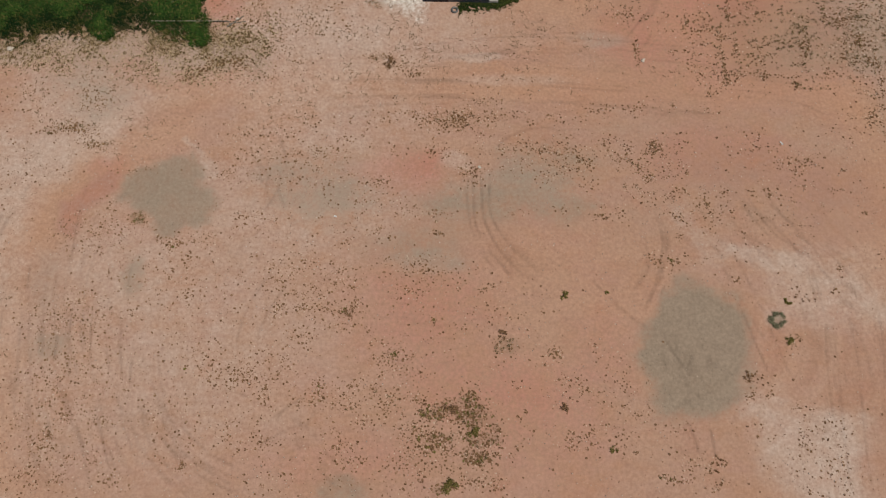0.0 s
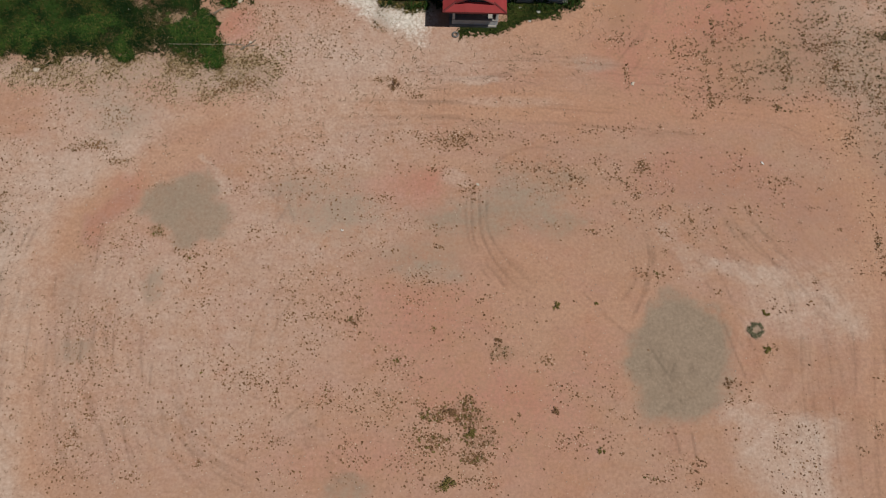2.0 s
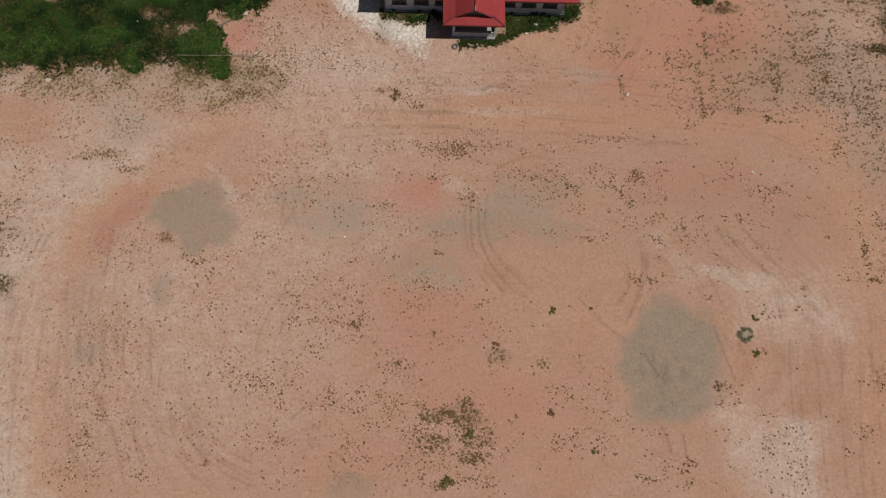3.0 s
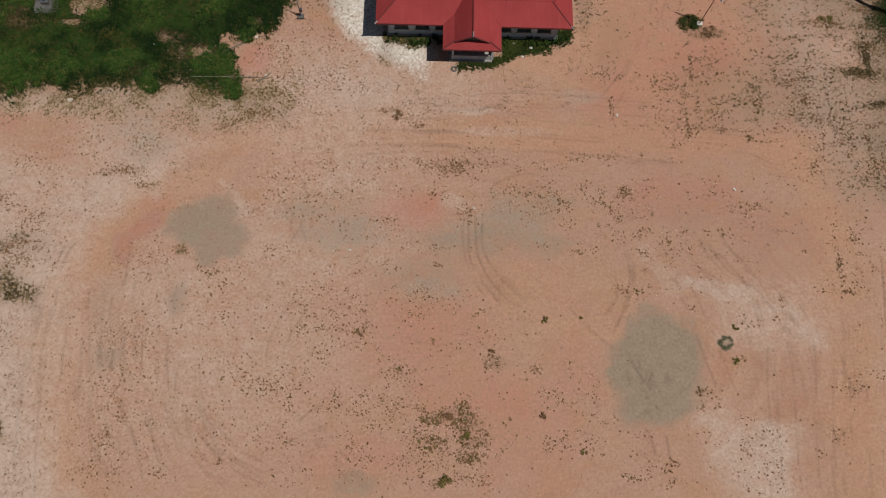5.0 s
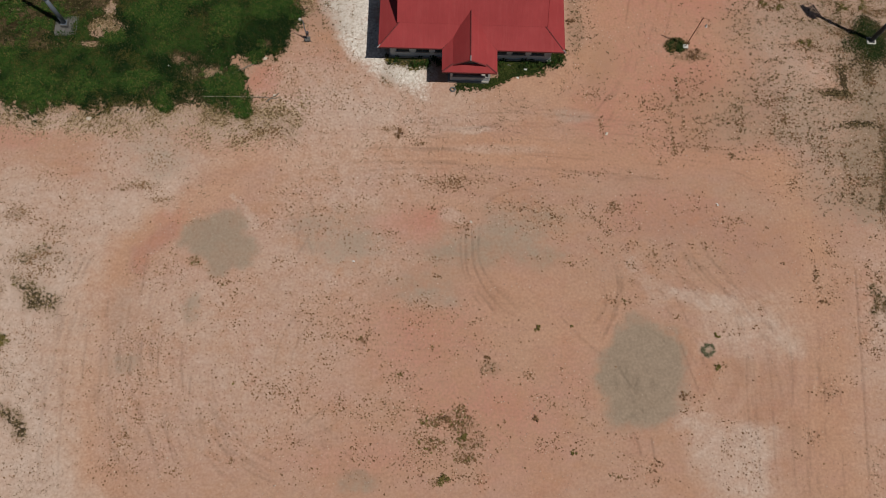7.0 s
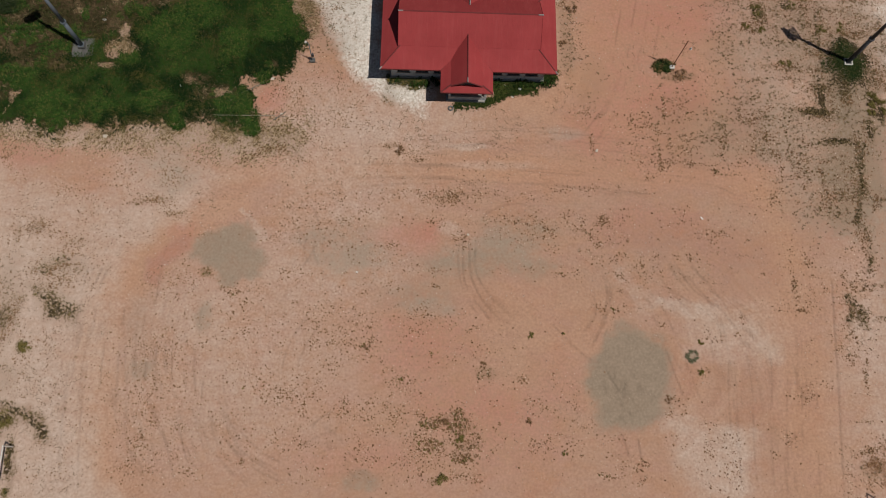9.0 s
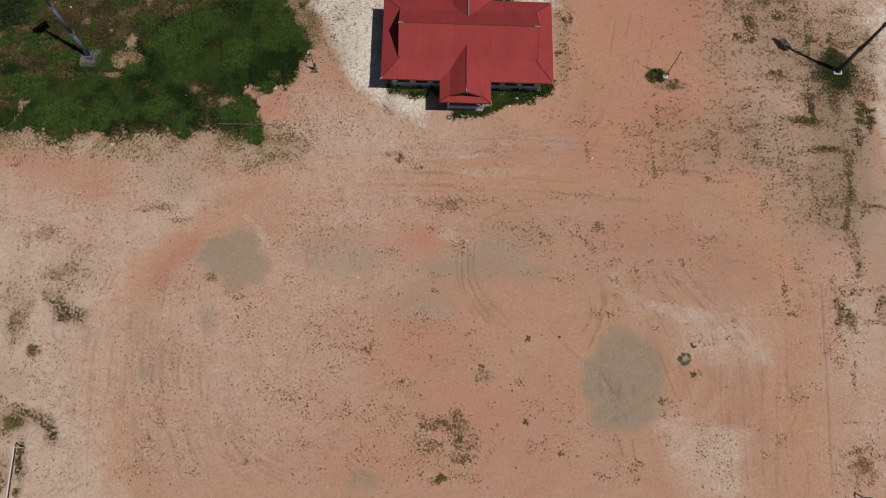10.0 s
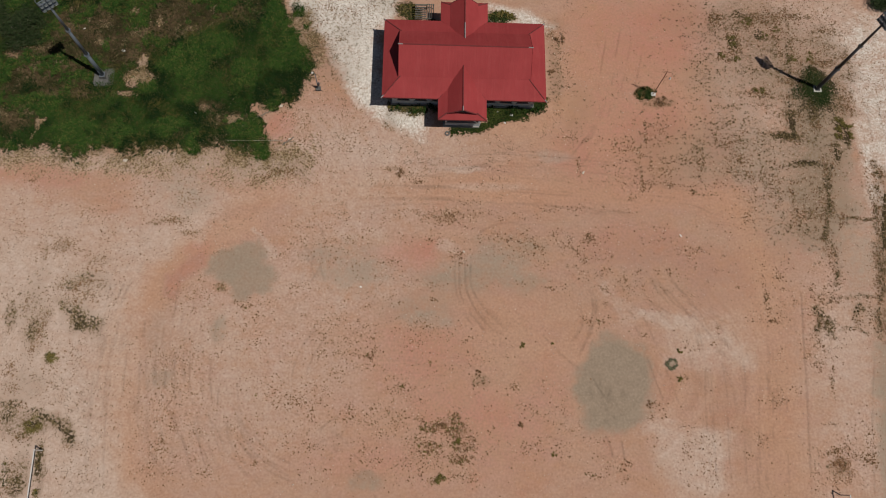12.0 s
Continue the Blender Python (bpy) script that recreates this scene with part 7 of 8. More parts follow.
    x, y, rng = strew(160000, np.clip(0.03 + 0.09 * smooth(fractal(MX, MY, 4, 181, 3) * 4 - 1.9) + 0.06 * MASK["pale"] + 0.05 * MASK["grey"] + 0.15 * MASK["white"], 0, 1) * open_soil, 231)
    strew_stones("pebbles", x, y, 0.022 + 0.045 * rng.rand(len(x)) ** 2.5, PEBBLE, "pale pebbles lying loose on the soil", "pebbles", 31)
    x, y, rng = strew(160000, np.clip(0.02 + 0.12 * smooth(fractal(MX, MY, 3, 187, 3) * 4 - 1.9), 0, 1) * open_soil, 233)
    strew_stones("clods", x, y, 0.016 + 0.032 * rng.rand(len(x)) ** 2.5, CLOD, "crumbled clods of dark red earth", "soil", 33)
    x, y, rng = strew(70000, np.clip(MASK["runner"] * road_side * (0.05 + 0.3 * smooth(lattice * 1.2) * smooth(fractal(MX, MY, 5, 161, 3) * 4 - 1.5)), 0, 1) * open_soil, 225, (20, 24, 71, 70))
    plant_out("ragged_tufts", x, y, 0.1 + 0.24 * rng.rand(len(x)) ** 2.2, rng.rand(len(x)), TUFT, "ragged brown tufts in broken rows on bare soil", "weeds", 6, 0.6, 0.35, 0.1, 25)
    # bleached patches and fresh clumps in the brown grass
    patch = smooth(fractal(MX, MY, 2.6, 171, 4) * 5 - 2.7)
    x, y, rng = strew(120000, lawn * brown * patch * 0.5, 227, (-62, 44, -12, 70))
    plant_out("bleached_grass", x, y, rng.uniform(0.14, 0.36, len(x)), rng.rand(len(x)) ** 2, STRAW, "bleached dead grass in patches among the green", "grass", 3, 0.6, 0.25, 0.09, 26)
    patch = smooth(fractal(MX, MY, 2.2, 177, 3) * 7 - 4.5)
    x, y, rng = strew(120000, lawn * brown * patch, 229, (-62, 44, -12, 70))
    plant_out("fresh_clumps", x, y, rng.uniform(0.25, 0.5, len(x)), rng.rand(len(x)), FRESH, "fresh green clumps in the brown grass", "grass", 6, 0.55, 0.6, 0.08, 27)
    # straw trodden into the soil along the grass
    x, y, rng = strew(210000, np.clip(MASK["straw"] * (0.2 + 0.7 * clump), 0, 1) * bare, 219, (-62, 35, -10, 70))
    plant_out("trodden_straw", x, y, rng.uniform(0.1, 0.32, len(x)), rng.rand(len(x)) ** 0.7, STRAW, "bleached straw trodden into the soil along the grass", "straw", 3, 0.6, 0.2, 0.11, 20)
    x, y, rng = strew(150000, np.clip(MASK["straw"] * (0.08 + 0.75 * clump), 0, 1) * bare, 223, (-62, 35, -10, 70))
    plant_out("dead_stalks", x, y, rng.uniform(0.09, 0.3, len(x)), rng.rand(len(x)) ** 1.5, SCRUB, "dead brown and olive stalks along the edge of the grass", "weeds", 4, 0.6, 0.35, 0.15, 23)
    # creeping stalks: short wandering lines of dead stems
    x, y, rng = strew(80000, np.clip(MASK["runner"], 0, 1) * open_soil * (0.06 + 0.5 * smooth(fractal(MX, MY, 2.6, 151, 3) * 4 - 1.8)), 221)
    turn, xs, ys = rng.rand(len(x)) * 2 * math.pi, [], []
    left = rng.randint(3, 9, len(x))
    for k in range(8):
        on = left > k
        xs.append(x[on].copy())
        ys.append(y[on].copy())
        turn = turn + rng.randn(len(x)) * 0.75
        x, y = x + np.cos(turn) * 0.1, y + np.sin(turn) * 0.1
    x, y = np.concatenate(xs), np.concatenate(ys)
    plant_out("creeping_stalks", x, y, rng.uniform(0.08, 0.16, len(x)), rng.rand(len(x)), RUNNER, "dead brown stalks creeping over bare soil and gravel", "weeds", 3, 0.6, 0.3, 0.17, 22)
    # taller growth along the foot of the hall
    strip = ((MY > 48.0) & (MY < 49.1) & (MX > -4.5) & (MX < 17.0) & ((MX < 2.2) | (MX > 8.6))).astype(float)
    x, y, rng = strew(90000, strip * 0.8 * smooth(fractal(MX, MY, 1.6, 113, 2) * 3 - 0.7), 209)
    plant_out("tall_grass", x, y, rng.uniform(0.5, 1.0, len(x)), rng.rand(len(x)), GRASS, "tall green grass against the hall wall", "grass", 7, 0.5, 0.8, 0.06, 9)


grow_all()


# ---- tools for built things ----
def thing(name, x, y, z, label, category, turn=0.0, group=""):
    ob = new(name)
    ob.empty_display_size = 0.3
    ob.matrix_world = pose(x, y, z, 0, 0, turn)
    return tagged(ob, label, category, group)


def part(name, bm, material, parent, label="", shade=False, bevel=0.0):
    if bevel:
        bmesh.ops.bevel(bm, geom=[e for e in bm.edges if e.calc_face_angle(0) > 0.5], offset=bevel, segments=1, affect="EDGES")
    me = bpy.data.meshes.new(name)
    bm.to_mesh(me)
    bm.free()
    me.materials.append(material)
    if shade:
        me.polygons.foreach_set("use_smooth", [True] * len(me.polygons))
    ob = new(name, me)
    ob.parent = parent
    if label:
        tagged(ob, label)
    return ob


def box(bm, x0, y0, z0, x1, y1, z1, m=None):
    v = [bm.verts.new((x, y, z)) for z in (z0, z1) for x, y in ((x0, y0), (x1, y0), (x1, y1), (x0, y1))]
    for f in ((3, 2, 1, 0), (4, 5, 6, 7), (0, 1, 5, 4), (1, 2, 6, 5), (2, 3, 7, 6), (3, 0, 4, 7)):
        bm.faces.new([v[k] for k in f])
    if m is not None:
        bmesh.ops.transform(bm, matrix=m, verts=v)
    return v


def rod(bm, a, b, r0, r1=None, seg=10, cap=True):
    """A round bar from a to b."""
    a, b = Vector(a), Vector(b)
    r1 = r0 if r1 is None else r1
    q = (b - a).to_track_quat("Z", "Y").to_matrix()
    rings = []
    for p, r in ((a, r0), (b, r1)):
        rings.append([bm.verts.new(p + q @ Vector((math.cos(2 * math.pi * k / seg) * r, math.sin(2 * math.pi * k / seg) * r, 0))) for k in range(seg)])
    for k in range(seg):
        bm.faces.new((rings[0][k], rings[0][(k + 1) % seg], rings[1][(k + 1) % seg], rings[1][k]))
    if cap:
        bm.faces.new(rings[0][::-1])
        bm.faces.new(rings[1])
    return bm


def rods(*runs, seg=8):
    bm = bmesh.new()
    for run in runs:
        rod(bm, *run, seg=seg)
    return bm


def boxes(*sizes):
    bm = bmesh.new()
    for s in sizes:
        box(bm, *s)
    return bm


# ---- the hall: red metal roof of one long body and two cross wings ----
HX, HY, EAVE = 11.05, 6.0, 4.2
BREAK_X, BREAK_Y, BREAK_Z, RIDGE_Z = 8.6, 3.4, 5.45, 7.75
WX, WY, WING_BREAK, WING_BREAK_Z, WING_RIDGE = 3.25, 9.05, 1.9, 4.8, 6.35


def roof_panel(corners, thick=0.05, rib=0.62):
    """A flat, many-cornered roof sheet with standing ribs running up the slope."""
    bm = bmesh.new()
    p = [Vector(c) for c in corners]
    n = (p[1] - p[0]).cross(p[2] - p[0]).normalized()
    if n.z < 0:
        p, n = p[::-1], -n
    across = Vector((0, 0, 1)).cross(n).normalized()
    up = n.cross(across)
    o = p[0]
    flat = [((c - o).dot(across), (c - o).dot(up)) for c in p]
    first, last = min(u for u, _ in flat), max(u for u, _ in flat)
    stops = {round(u, 4): 0.0 for u, _ in flat}
    a = first + rib * 0.6
    while a < last - 0.1:
        stops.update({round(a - 0.03, 4): 0.0, round(a, 4): 0.007, round(a + 0.03, 4): 0.0})
        a += rib
    rows = []
    for u in sorted(stops):
        cuts = []
        for (u0, v0), (u1, v1) in zip(flat, flat[1:] + flat[:1]):
            if abs(u1 - u0) < 1e-6:
                if abs(u - u0) < 1e-3:
                    cuts += [v0, v1]
            elif min(u0, u1) - 1e-3 <= u <= max(u0, u1) + 1e-3:
                cuts.append(v0 + (v1 - v0) * min(1, max(0, (u - u0) / (u1 - u0))))
        rows.append([bm.verts.new(o + across * u + up * v + n * h) for h in (stops[u], -thick) for v in (min(cuts), max(cuts))])
    for (a0, a1, a2, a3), (b0, b1, b2, b3) in zip(rows, rows[1:]):
        for f in ((a0, b0, b1, a1), (a2, a3, b3, b2), (a0, a2, b2, b0), (a1, b1, b3, a3)):
            bm.faces.new(f)
    bm.faces.new((rows[0][0], rows[0][1], rows[0][3], rows[0][2]))
    bm.faces.new((rows[-1][0], rows[-1][2], rows[-1][3], rows[-1][1]))
    bmesh.ops.remove_doubles(bm, verts=bm.verts[:], dist=0.002)
    bmesh.ops.recalc_face_normals(bm, faces=bm.faces[:])
    return bm


def cap_line(a, b, w=0.075, h=0.05):
    """Folded capping along a ridge or hip."""
    a, b = Vector(a), Vector(b)
    q = (b - a).to_track_quat("X", "Z").to_matrix().to_4x4()
    q.translation = a
    bm = bmesh.new()
    l = (b - a).length
    ends = []
    for x in (0, l):
        ends.append([bm.verts.new(q @ Vector((x, y, z))) for y, z in ((-w, -0.06), (-w * 0.95, -0.02), (0, h), (w * 0.95, -0.02), (w, -0.06))])
    for k in range(4):
        bm.faces.new((ends[0][k], ends[1][k], ends[1][k + 1], ends[0][k + 1]))
    bm.faces.new(ends[0][::-1])
    bm.faces.new(ends[1])
    bm.faces.new((ends[0][0], ends[0][4], ends[1][4], ends[1][0]))
    return bm


def wall_run(bm, a, b, z0, z1, thick, openings):
    """A wall from a to b with holes (start, end, sill, head) through it."""
    a, b = Vector((*a, 0)), Vector((*b, 0))
    l = (b - a).length
    m = Matrix.Translation(a) @ Matrix.Rotation(math.atan2(b.y - a.y, b.x - a.x), 4, "Z")
    u = 0.0
    for s, e, sill, head in sorted(openings):
        box(bm, u, 0, z0, s, thick, z1, m)
        if sill > z0:
            box(bm, s, 0, z0, e, thick, sill, m)
        box(bm, s, 0, head, e, thick, z1, m)
        u = e
    box(bm, u, 0, z0, l, thick, z1, m)
    bmesh.ops.remove_doubles(bm, verts=bm.verts[:], dist=0.001)
    return m


def hall_window(parent, m, s, e, sill, head):
    """A louvred window set into a hole in the wall."""
    w = part("window", boxes((s, 0.03, sill, s + 0.06, 0.11, head), (e - 0.06, 0.03, sill, e, 0.11, head), (s + 0.06, 0.03, sill, e - 0.06, 0.11, sill + 0.06), (s + 0.06, 0.03, head - 0.06, e - 0.06, 0.11, head), ((s + e) / 2 - 0.03, 0.03, sill + 0.06, (s + e) / 2 + 0.03, 0.11, head - 0.06)), LAMP, parent, "aluminium louvre window frame")
    w.matrix_local = m
    for u in (s + 0.06, (s + e) / 2 + 0.03):
        pane = part("pane", boxes((u, 0.055, sill + 0.06, u + (e - s) / 2 - 0.09, 0.07, head - 0.06)), GLASS, w)
    sill_ob = part("sill", boxes((s - 0.1, -0.1, sill - 0.07, e + 0.1, 0.02, sill)), PLINTH, w)


def build_hall():
    hall = thing("community_hall", 5.65, 53.93, 0, "single-storey white hall with a cross-shaped red metal roof on bare ground", "building", -1.2)
    bx, by, wx, wy = HX - 1.2, HY - 1.2, WX - 0.85, WY - 1.15
    part("plinth", boxes((-bx - 0.15, -by - 0.15, -0.1, bx + 0.15, by + 0.15, 0.28), (-wx - 0.3, -wy - 0.2, -0.1, wx - 0.1, -by - 0.15, 0.24), (-wx - 0.3, by + 0.15, -0.1, wx + 0.3, wy + 0.2, 0.24)), PLINTH, hall, "rough concrete plinth", bevel=0.02)

    def side(a, b, openings, kinds, z1=4.25):
        bm = bmesh.new()
        m = wall_run(bm, a, b, 0.28, z1, 0.16, openings)
        wall = part("wall", bm, WALL, hall)
        for hole, kind in zip(openings, kinds):
            if kind == "window":
                hall_window(hall, m, *hole)
            else:
                d = part("door", boxes((hole[0] + 0.05, 0.05, 0.28, hole[1] - 0.05, 0.1, hole[3] - 0.05)), DOOR, hall, "brown painted timber door")
                d.matrix_local = m
                part("handle", rods(((hole[0] + 0.16, 0.03, 1.25), (hole[0] + 0.3, 0.03, 1.25), 0.018)), FLASH, d, "metal lever handle")

    south_west = [(0.8, 2.4, 1.35, 2.85), (3.2, 4.8, 1.35, 2.85), (5.5, 7.0, 1.35, 2.85)]
    wins = ["window"] * 3
    side((-bx, -by), (-wx, -by), south_west, wins)
    side((wx, -by), (bx, -by), [(0.5, 2.0, 1.35, 2.85), (2.7, 4.3, 1.35, 2.85), (5.0, 6.6, 1.35, 2.85)], wins)
    side((bx, -by), (bx, by), [(1.2, 2.8, 1.35, 2.85), (6.8, 8.4, 1.35, 2.85)], wins)
    side((bx, by), (wx, by), [(0.8, 2.4, 1.35, 2.85), (3.2, 4.8, 1.35, 2.85)], wins)
    side((-wx, by), (-bx, by), [(0.8, 2.4, 1.35, 2.85), (4.6, 5.6, 0.28, 2.4)], ["window", "door"])
    side((-bx, by), (-bx, -by), [(1.2, 2.8, 1.35, 2.85), (6.8, 8.4, 1.35, 2.85)], wins)
    side((-wx, -by), (wx, -by), [(1.3, 3.5, 0.28, 2.5)], ["door"])
    side((wx, by), (wx, wy), [(1.0, 2.2, 1.35, 2.85)], wins)
    side((wx, wy), (-wx, wy), [(1.6, 3.2, 1.35, 2.85)], wins)
    side((-wx, wy), (-wx, by), [(1.0, 2.2, 1.35, 2.85)], wins)
    # open south porch: low white parapet and square posts
    part("parapet", boxes((-wx, -wy, 0.24, wx, -wy + 0.16, 1.05), (-wx, -wy + 0.16, 0.24, -wx + 0.16, -by - 1.3, 1.05), (wx - 0.16, -wy + 0.16, 0.24, wx, -by - 1.3, 1.05)), WALL, hall, "low white porch parapet", bevel=0.015)
    part("coping", boxes((-wx - 0.05, -wy - 0.05, 1.05, wx + 0.05, -wy + 0.21, 1.12)), PLINTH, hall)
    for x in (-wx, wx - 0.26):
        for y in (-wy, -by - 1.56):
            part("post", boxes((x - 0.02, y - 0.02, 0.24, x + 0.24, y + 0.24, 4.15)), WALL, hall, bevel=0.015)
    # roof sheets
    E, B, Z = EAVE, BREAK_Z, RIDGE_Z
    for s in (-1, 1):
        part("roof_skirt", roof_panel([(-HX, s * HY, E), (HX, s * HY, E), (BREAK_X, s * BREAK_Y, B), (-BREAK_X, s * BREAK_Y, B)]), ROOF, hall)
        part("roof_slope", roof_panel([(-BREAK_X - 0.25, s * (BREAK_Y + 0.06), B), (BREAK_X + 0.25, s * (BREAK_Y + 0.06), B), (BREAK_X + 0.25, 0, Z), (-BREAK_X - 0.25, 0, Z)]), ROOF, hall)
        part("roof_hip", roof_panel([(s * HX, -HY, E), (s * HX, HY, E), (s * BREAK_X, BREAK_Y, B), (s * BREAK_X, -BREAK_Y, B)]), ROOF, hall)
        gable = bmesh.new()
        x0, x1 = sorted((s * (BREAK_X - 0.05), s * (BREAK_X - 0.12)))
        tri = [[gable.verts.new((x, y, z)) for y, z in ((-BREAK_Y + 0.05, B - 0.05), (BREAK_Y - 0.05, B - 0.05), (0, Z - 0.08))] for x in (x0, x1)]
        gable.faces.new(tri[0][::-1]), gable.faces.new(tri[1])
        for k in range(3):
            gable.faces.new((tri[0][k], tri[0][(k + 1) % 3], tri[1][(k + 1) % 3], tri[1][k]))
        g = part("gable", gable, ROOF, hall)
        for k in range(5):
            z = B + 0.35 + k * 0.32
            half = (Z - z) / (Z - B) * BREAK_Y * 0.55
            xs = sorted((s * (BREAK_X - 0.06), s * (BREAK_X + 0.02)))
            part("louvre", boxes((xs[0], -half, z, xs[1], half, z + 0.09)), RIDGE, g)
        for y in (-1, 1):
            part("hip_cap", cap_line((s * HX, y * HY, E + 0.02), (s * BREAK_X, y * BREAK_Y, B + 0.03)), RIDGE, hall)
            part("verge", cap_line((s * (BREAK_X + 0.25), y * (BREAK_Y + 0.06), B + 0.02), (s * (BREAK_X + 0.25), 0, Z + 0.01), 0.055, 0.035), ROOF, hall)
            part("corner_flashing", cap_line((s * (HX + 0.12), y * (HY + 0.08), E + 0.0), (s * (HX - 0.22), y * (HY - 0.25), E + 0.13), 0.09, 0.08), FLASH, hall, "bare zinc flashing on the hip corner")
        part("ridge_flashing", cap_line((s * (BREAK_X - 0.3), 0, Z + 0.045), (s * (BREAK_X + 0.34), 0, Z + 0.045), 0.09, 0.07), FLASH, hall, "bare zinc ridge end")
        part("fascia", boxes((-HX, s * HY - 0.02, E - 0.24, HX, s * HY + 0.02, E - 0.03)), RIDGE, hall)
        part("fascia", boxes((s * HX - 0.02, -HY, E - 0.24, s * HX + 0.02, HY, E - 0.03)), RIDGE, hall)
    part("ridge_cap", cap_line((-BREAK_X - 0.2, 0, Z + 0.02), (BREAK_X + 0.2, 0, Z + 0.02)), RIDGE, hall)
    # cross wings, south and north
    for s in (-1, 1):
        fy, by2, cx = s * WY, s * (WY - 0.8), (-0.25 if s < 0 else -0.05)
        for x in (-1, 1):
            part("wing_skirt", roof_panel([(cx + x * WX, fy, E), (cx + x * WX, s * 4.5, E), (cx + x * WING_BREAK, s * 4.5, WING_BREAK_Z), (cx + x * WING_BREAK, by2, WING_BREAK_Z)]), ROOF, hall)
            part("wing_slope", roof_panel([(cx + x * (WING_BREAK + 0.05), s * (WY - 0.62), WING_BREAK_Z), (cx + x * (WING_BREAK + 0.05), s * 1.6, WING_BREAK_Z), (cx, s * 1.6, WING_RIDGE), (cx, s * (WY - 0.38), WING_RIDGE)]), ROOF, hall)
            part("wing_hip_cap", cap_line((cx + x * WX, fy, E + 0.02), (cx + x * WING_BREAK, by2, WING_BREAK_Z + 0.03), 0.1, 0.06), RIDGE, hall)
            part("wing_verge", cap_line((cx + x * (WING_BREAK + 0.05), s * (WY - 0.62), WING_BREAK_Z + 0.02), (cx, s * (WY - 0.38), WING_RIDGE + 0.01), 0.08, 0.05), RIDGE, hall)
            part("fascia", boxes((cx + x * WX - 0.02, min(fy, s * HY), E - 0.24, cx + x * WX + 0.02, max(fy, s * HY), E - 0.03)), RIDGE, hall)
            # valley gutters where wing and body meet
            part("valley", cap_line((cx + x * WX, s * (HY + 0.05), E + 0.0), (cx + x * WING_BREAK, s * (HY - 1.38), WING_BREAK_Z + 0.0), 0.06, 0.02), RIDGE, hall)
        part("wing_front_skirt", roof_panel([(cx - WX, fy, E), (cx + WX, fy, E), (cx + WING_BREAK, by2, WING_BREAK_Z), (cx - WING_BREAK, by2, WING_BREAK_Z)]), ROOF, hall)
        part("fascia", boxes((cx - WX, fy - 0.02, E - 0.24, cx + WX, fy + 0.02, E - 0.03)), RIDGE, hall)
        part("wing_ridge_cap", cap_line((cx, s * 2.1, WING_RIDGE + 0.02), (cx, s * (WY - 0.4), WING_RIDGE + 0.02)), RIDGE, hall)
        part("ridge_flashing", cap_line((cx, s * (WY - 0.95), WING_RIDGE + 0.045), (cx, s * (WY - 0.3), WING_RIDGE + 0.045), 0.08, 0.06), FLASH, hall, "bare zinc ridge end")
        gable = bmesh.new()
        y0, y1 = sorted((s * (WY - 1.0), s * (WY - 1.08)))
        tri = [[gable.verts.new((x, y, z)) for x, z in ((cx + WING_BREAK, WING_BREAK_Z - 0.05), (cx - WING_BREAK, WING_BREAK_Z - 0.05), (cx, WING_RIDGE - 0.08))] for y in (y0, y1)]
        gable.faces.new(tri[0][::-1]), gable.faces.new(tri[1])
        for k in range(3):
            gable.faces.new((tri[0][k], tri[0][(k + 1) % 3], tri[1][(k + 1) % 3], tri[1][k]))
        part("gable", gable, DARKSTEEL, hall, "dark vented gable")
    # zinc patch on the north ridge and soffit boards under the eaves
    part("ridge_flashing", cap_line((-0.05, 1.95, WING_RIDGE + 0.06), (-0.05, 4.4, WING_RIDGE + 0.06), 0.08, 0.06), FLASH, hall, "bare zinc strip where the wing ridge meets the roof")
    part("soffit", boxes((-HX + 0.04, -HY + 0.04, E - 0.2, HX - 0.04, -by, E - 0.16), (-HX + 0.04, by + 0.16, E - 0.2, HX - 0.04, HY - 0.04, E - 0.16), (-HX + 0.04, -by, E - 0.2, -bx, by + 0.16, E - 0.16), (bx, -by, E - 0.2, HX - 0.04, by + 0.16, E - 0.16)), PLINTH, hall, "grey soffit boards")
    return hall


build_hall()


# ---- floodlight masts ----
def lamp_head(parent, z, turn, steel, half):
    """Three rows of floodlamps on a cage, leaning down towards the pitch."""
    tilt = pose(0, 0, z, 0, 0, turn)
    cage = part("cage", rods(*[((-half - 0.05, 0.1, h), (half + 0.05, 0.1, h), 0.05) for h in (0.0, 0.75, 1.5)], *[((x, 0.1, -0.1), (x, 0.1, 1.6), 0.05) for x in (-half, 0, half)], *[((x, 0.1, 0), (x, -0.85, 0), 0.04) for x in (-half, half)], ((-half, -0.85, 0), (half, -0.85, 0), 0.04), ((-half, -0.85, 1.0), (half, -0.85, 1.0), 0.035), ((-half, -0.85, 0), (-half, -0.85, 1.0), 0.035), ((half, -0.85, 0), (half, -0.85, 1.0), 0.035), ((-half, -0.85, 1.0), (-half, 0.1, 1.5), 0.03), ((half, -0.85, 1.0), (half, 0.1, 1.5), 0.03)), steel, parent, "service cage of steel tube")
    cage.matrix_local = tilt
    part("deck", boxes(*[(-half, -0.8 + k * 0.18, -0.03, half, -0.68 + k * 0.18, 0.02) for k in range(5)]), steel, cage)
    for row in range(3):
        for col in range(4):
            lamp = part("floodlamp", boxes((-0.2 * half, -0.02, -0.2, 0.2 * half, 0.2, 0.2)), LAMP, cage, bevel=0.05)
            lamp.matrix_local = pose((col - 1.5) * half * 0.52, 0.2, 0.1 + row * 0.68, -38, 0, 0)
            glass = part("lens", boxes((-0.16 * half, 0.2, -0.16, 0.16 * half, 0.225, 0.16)), LENS, lamp)


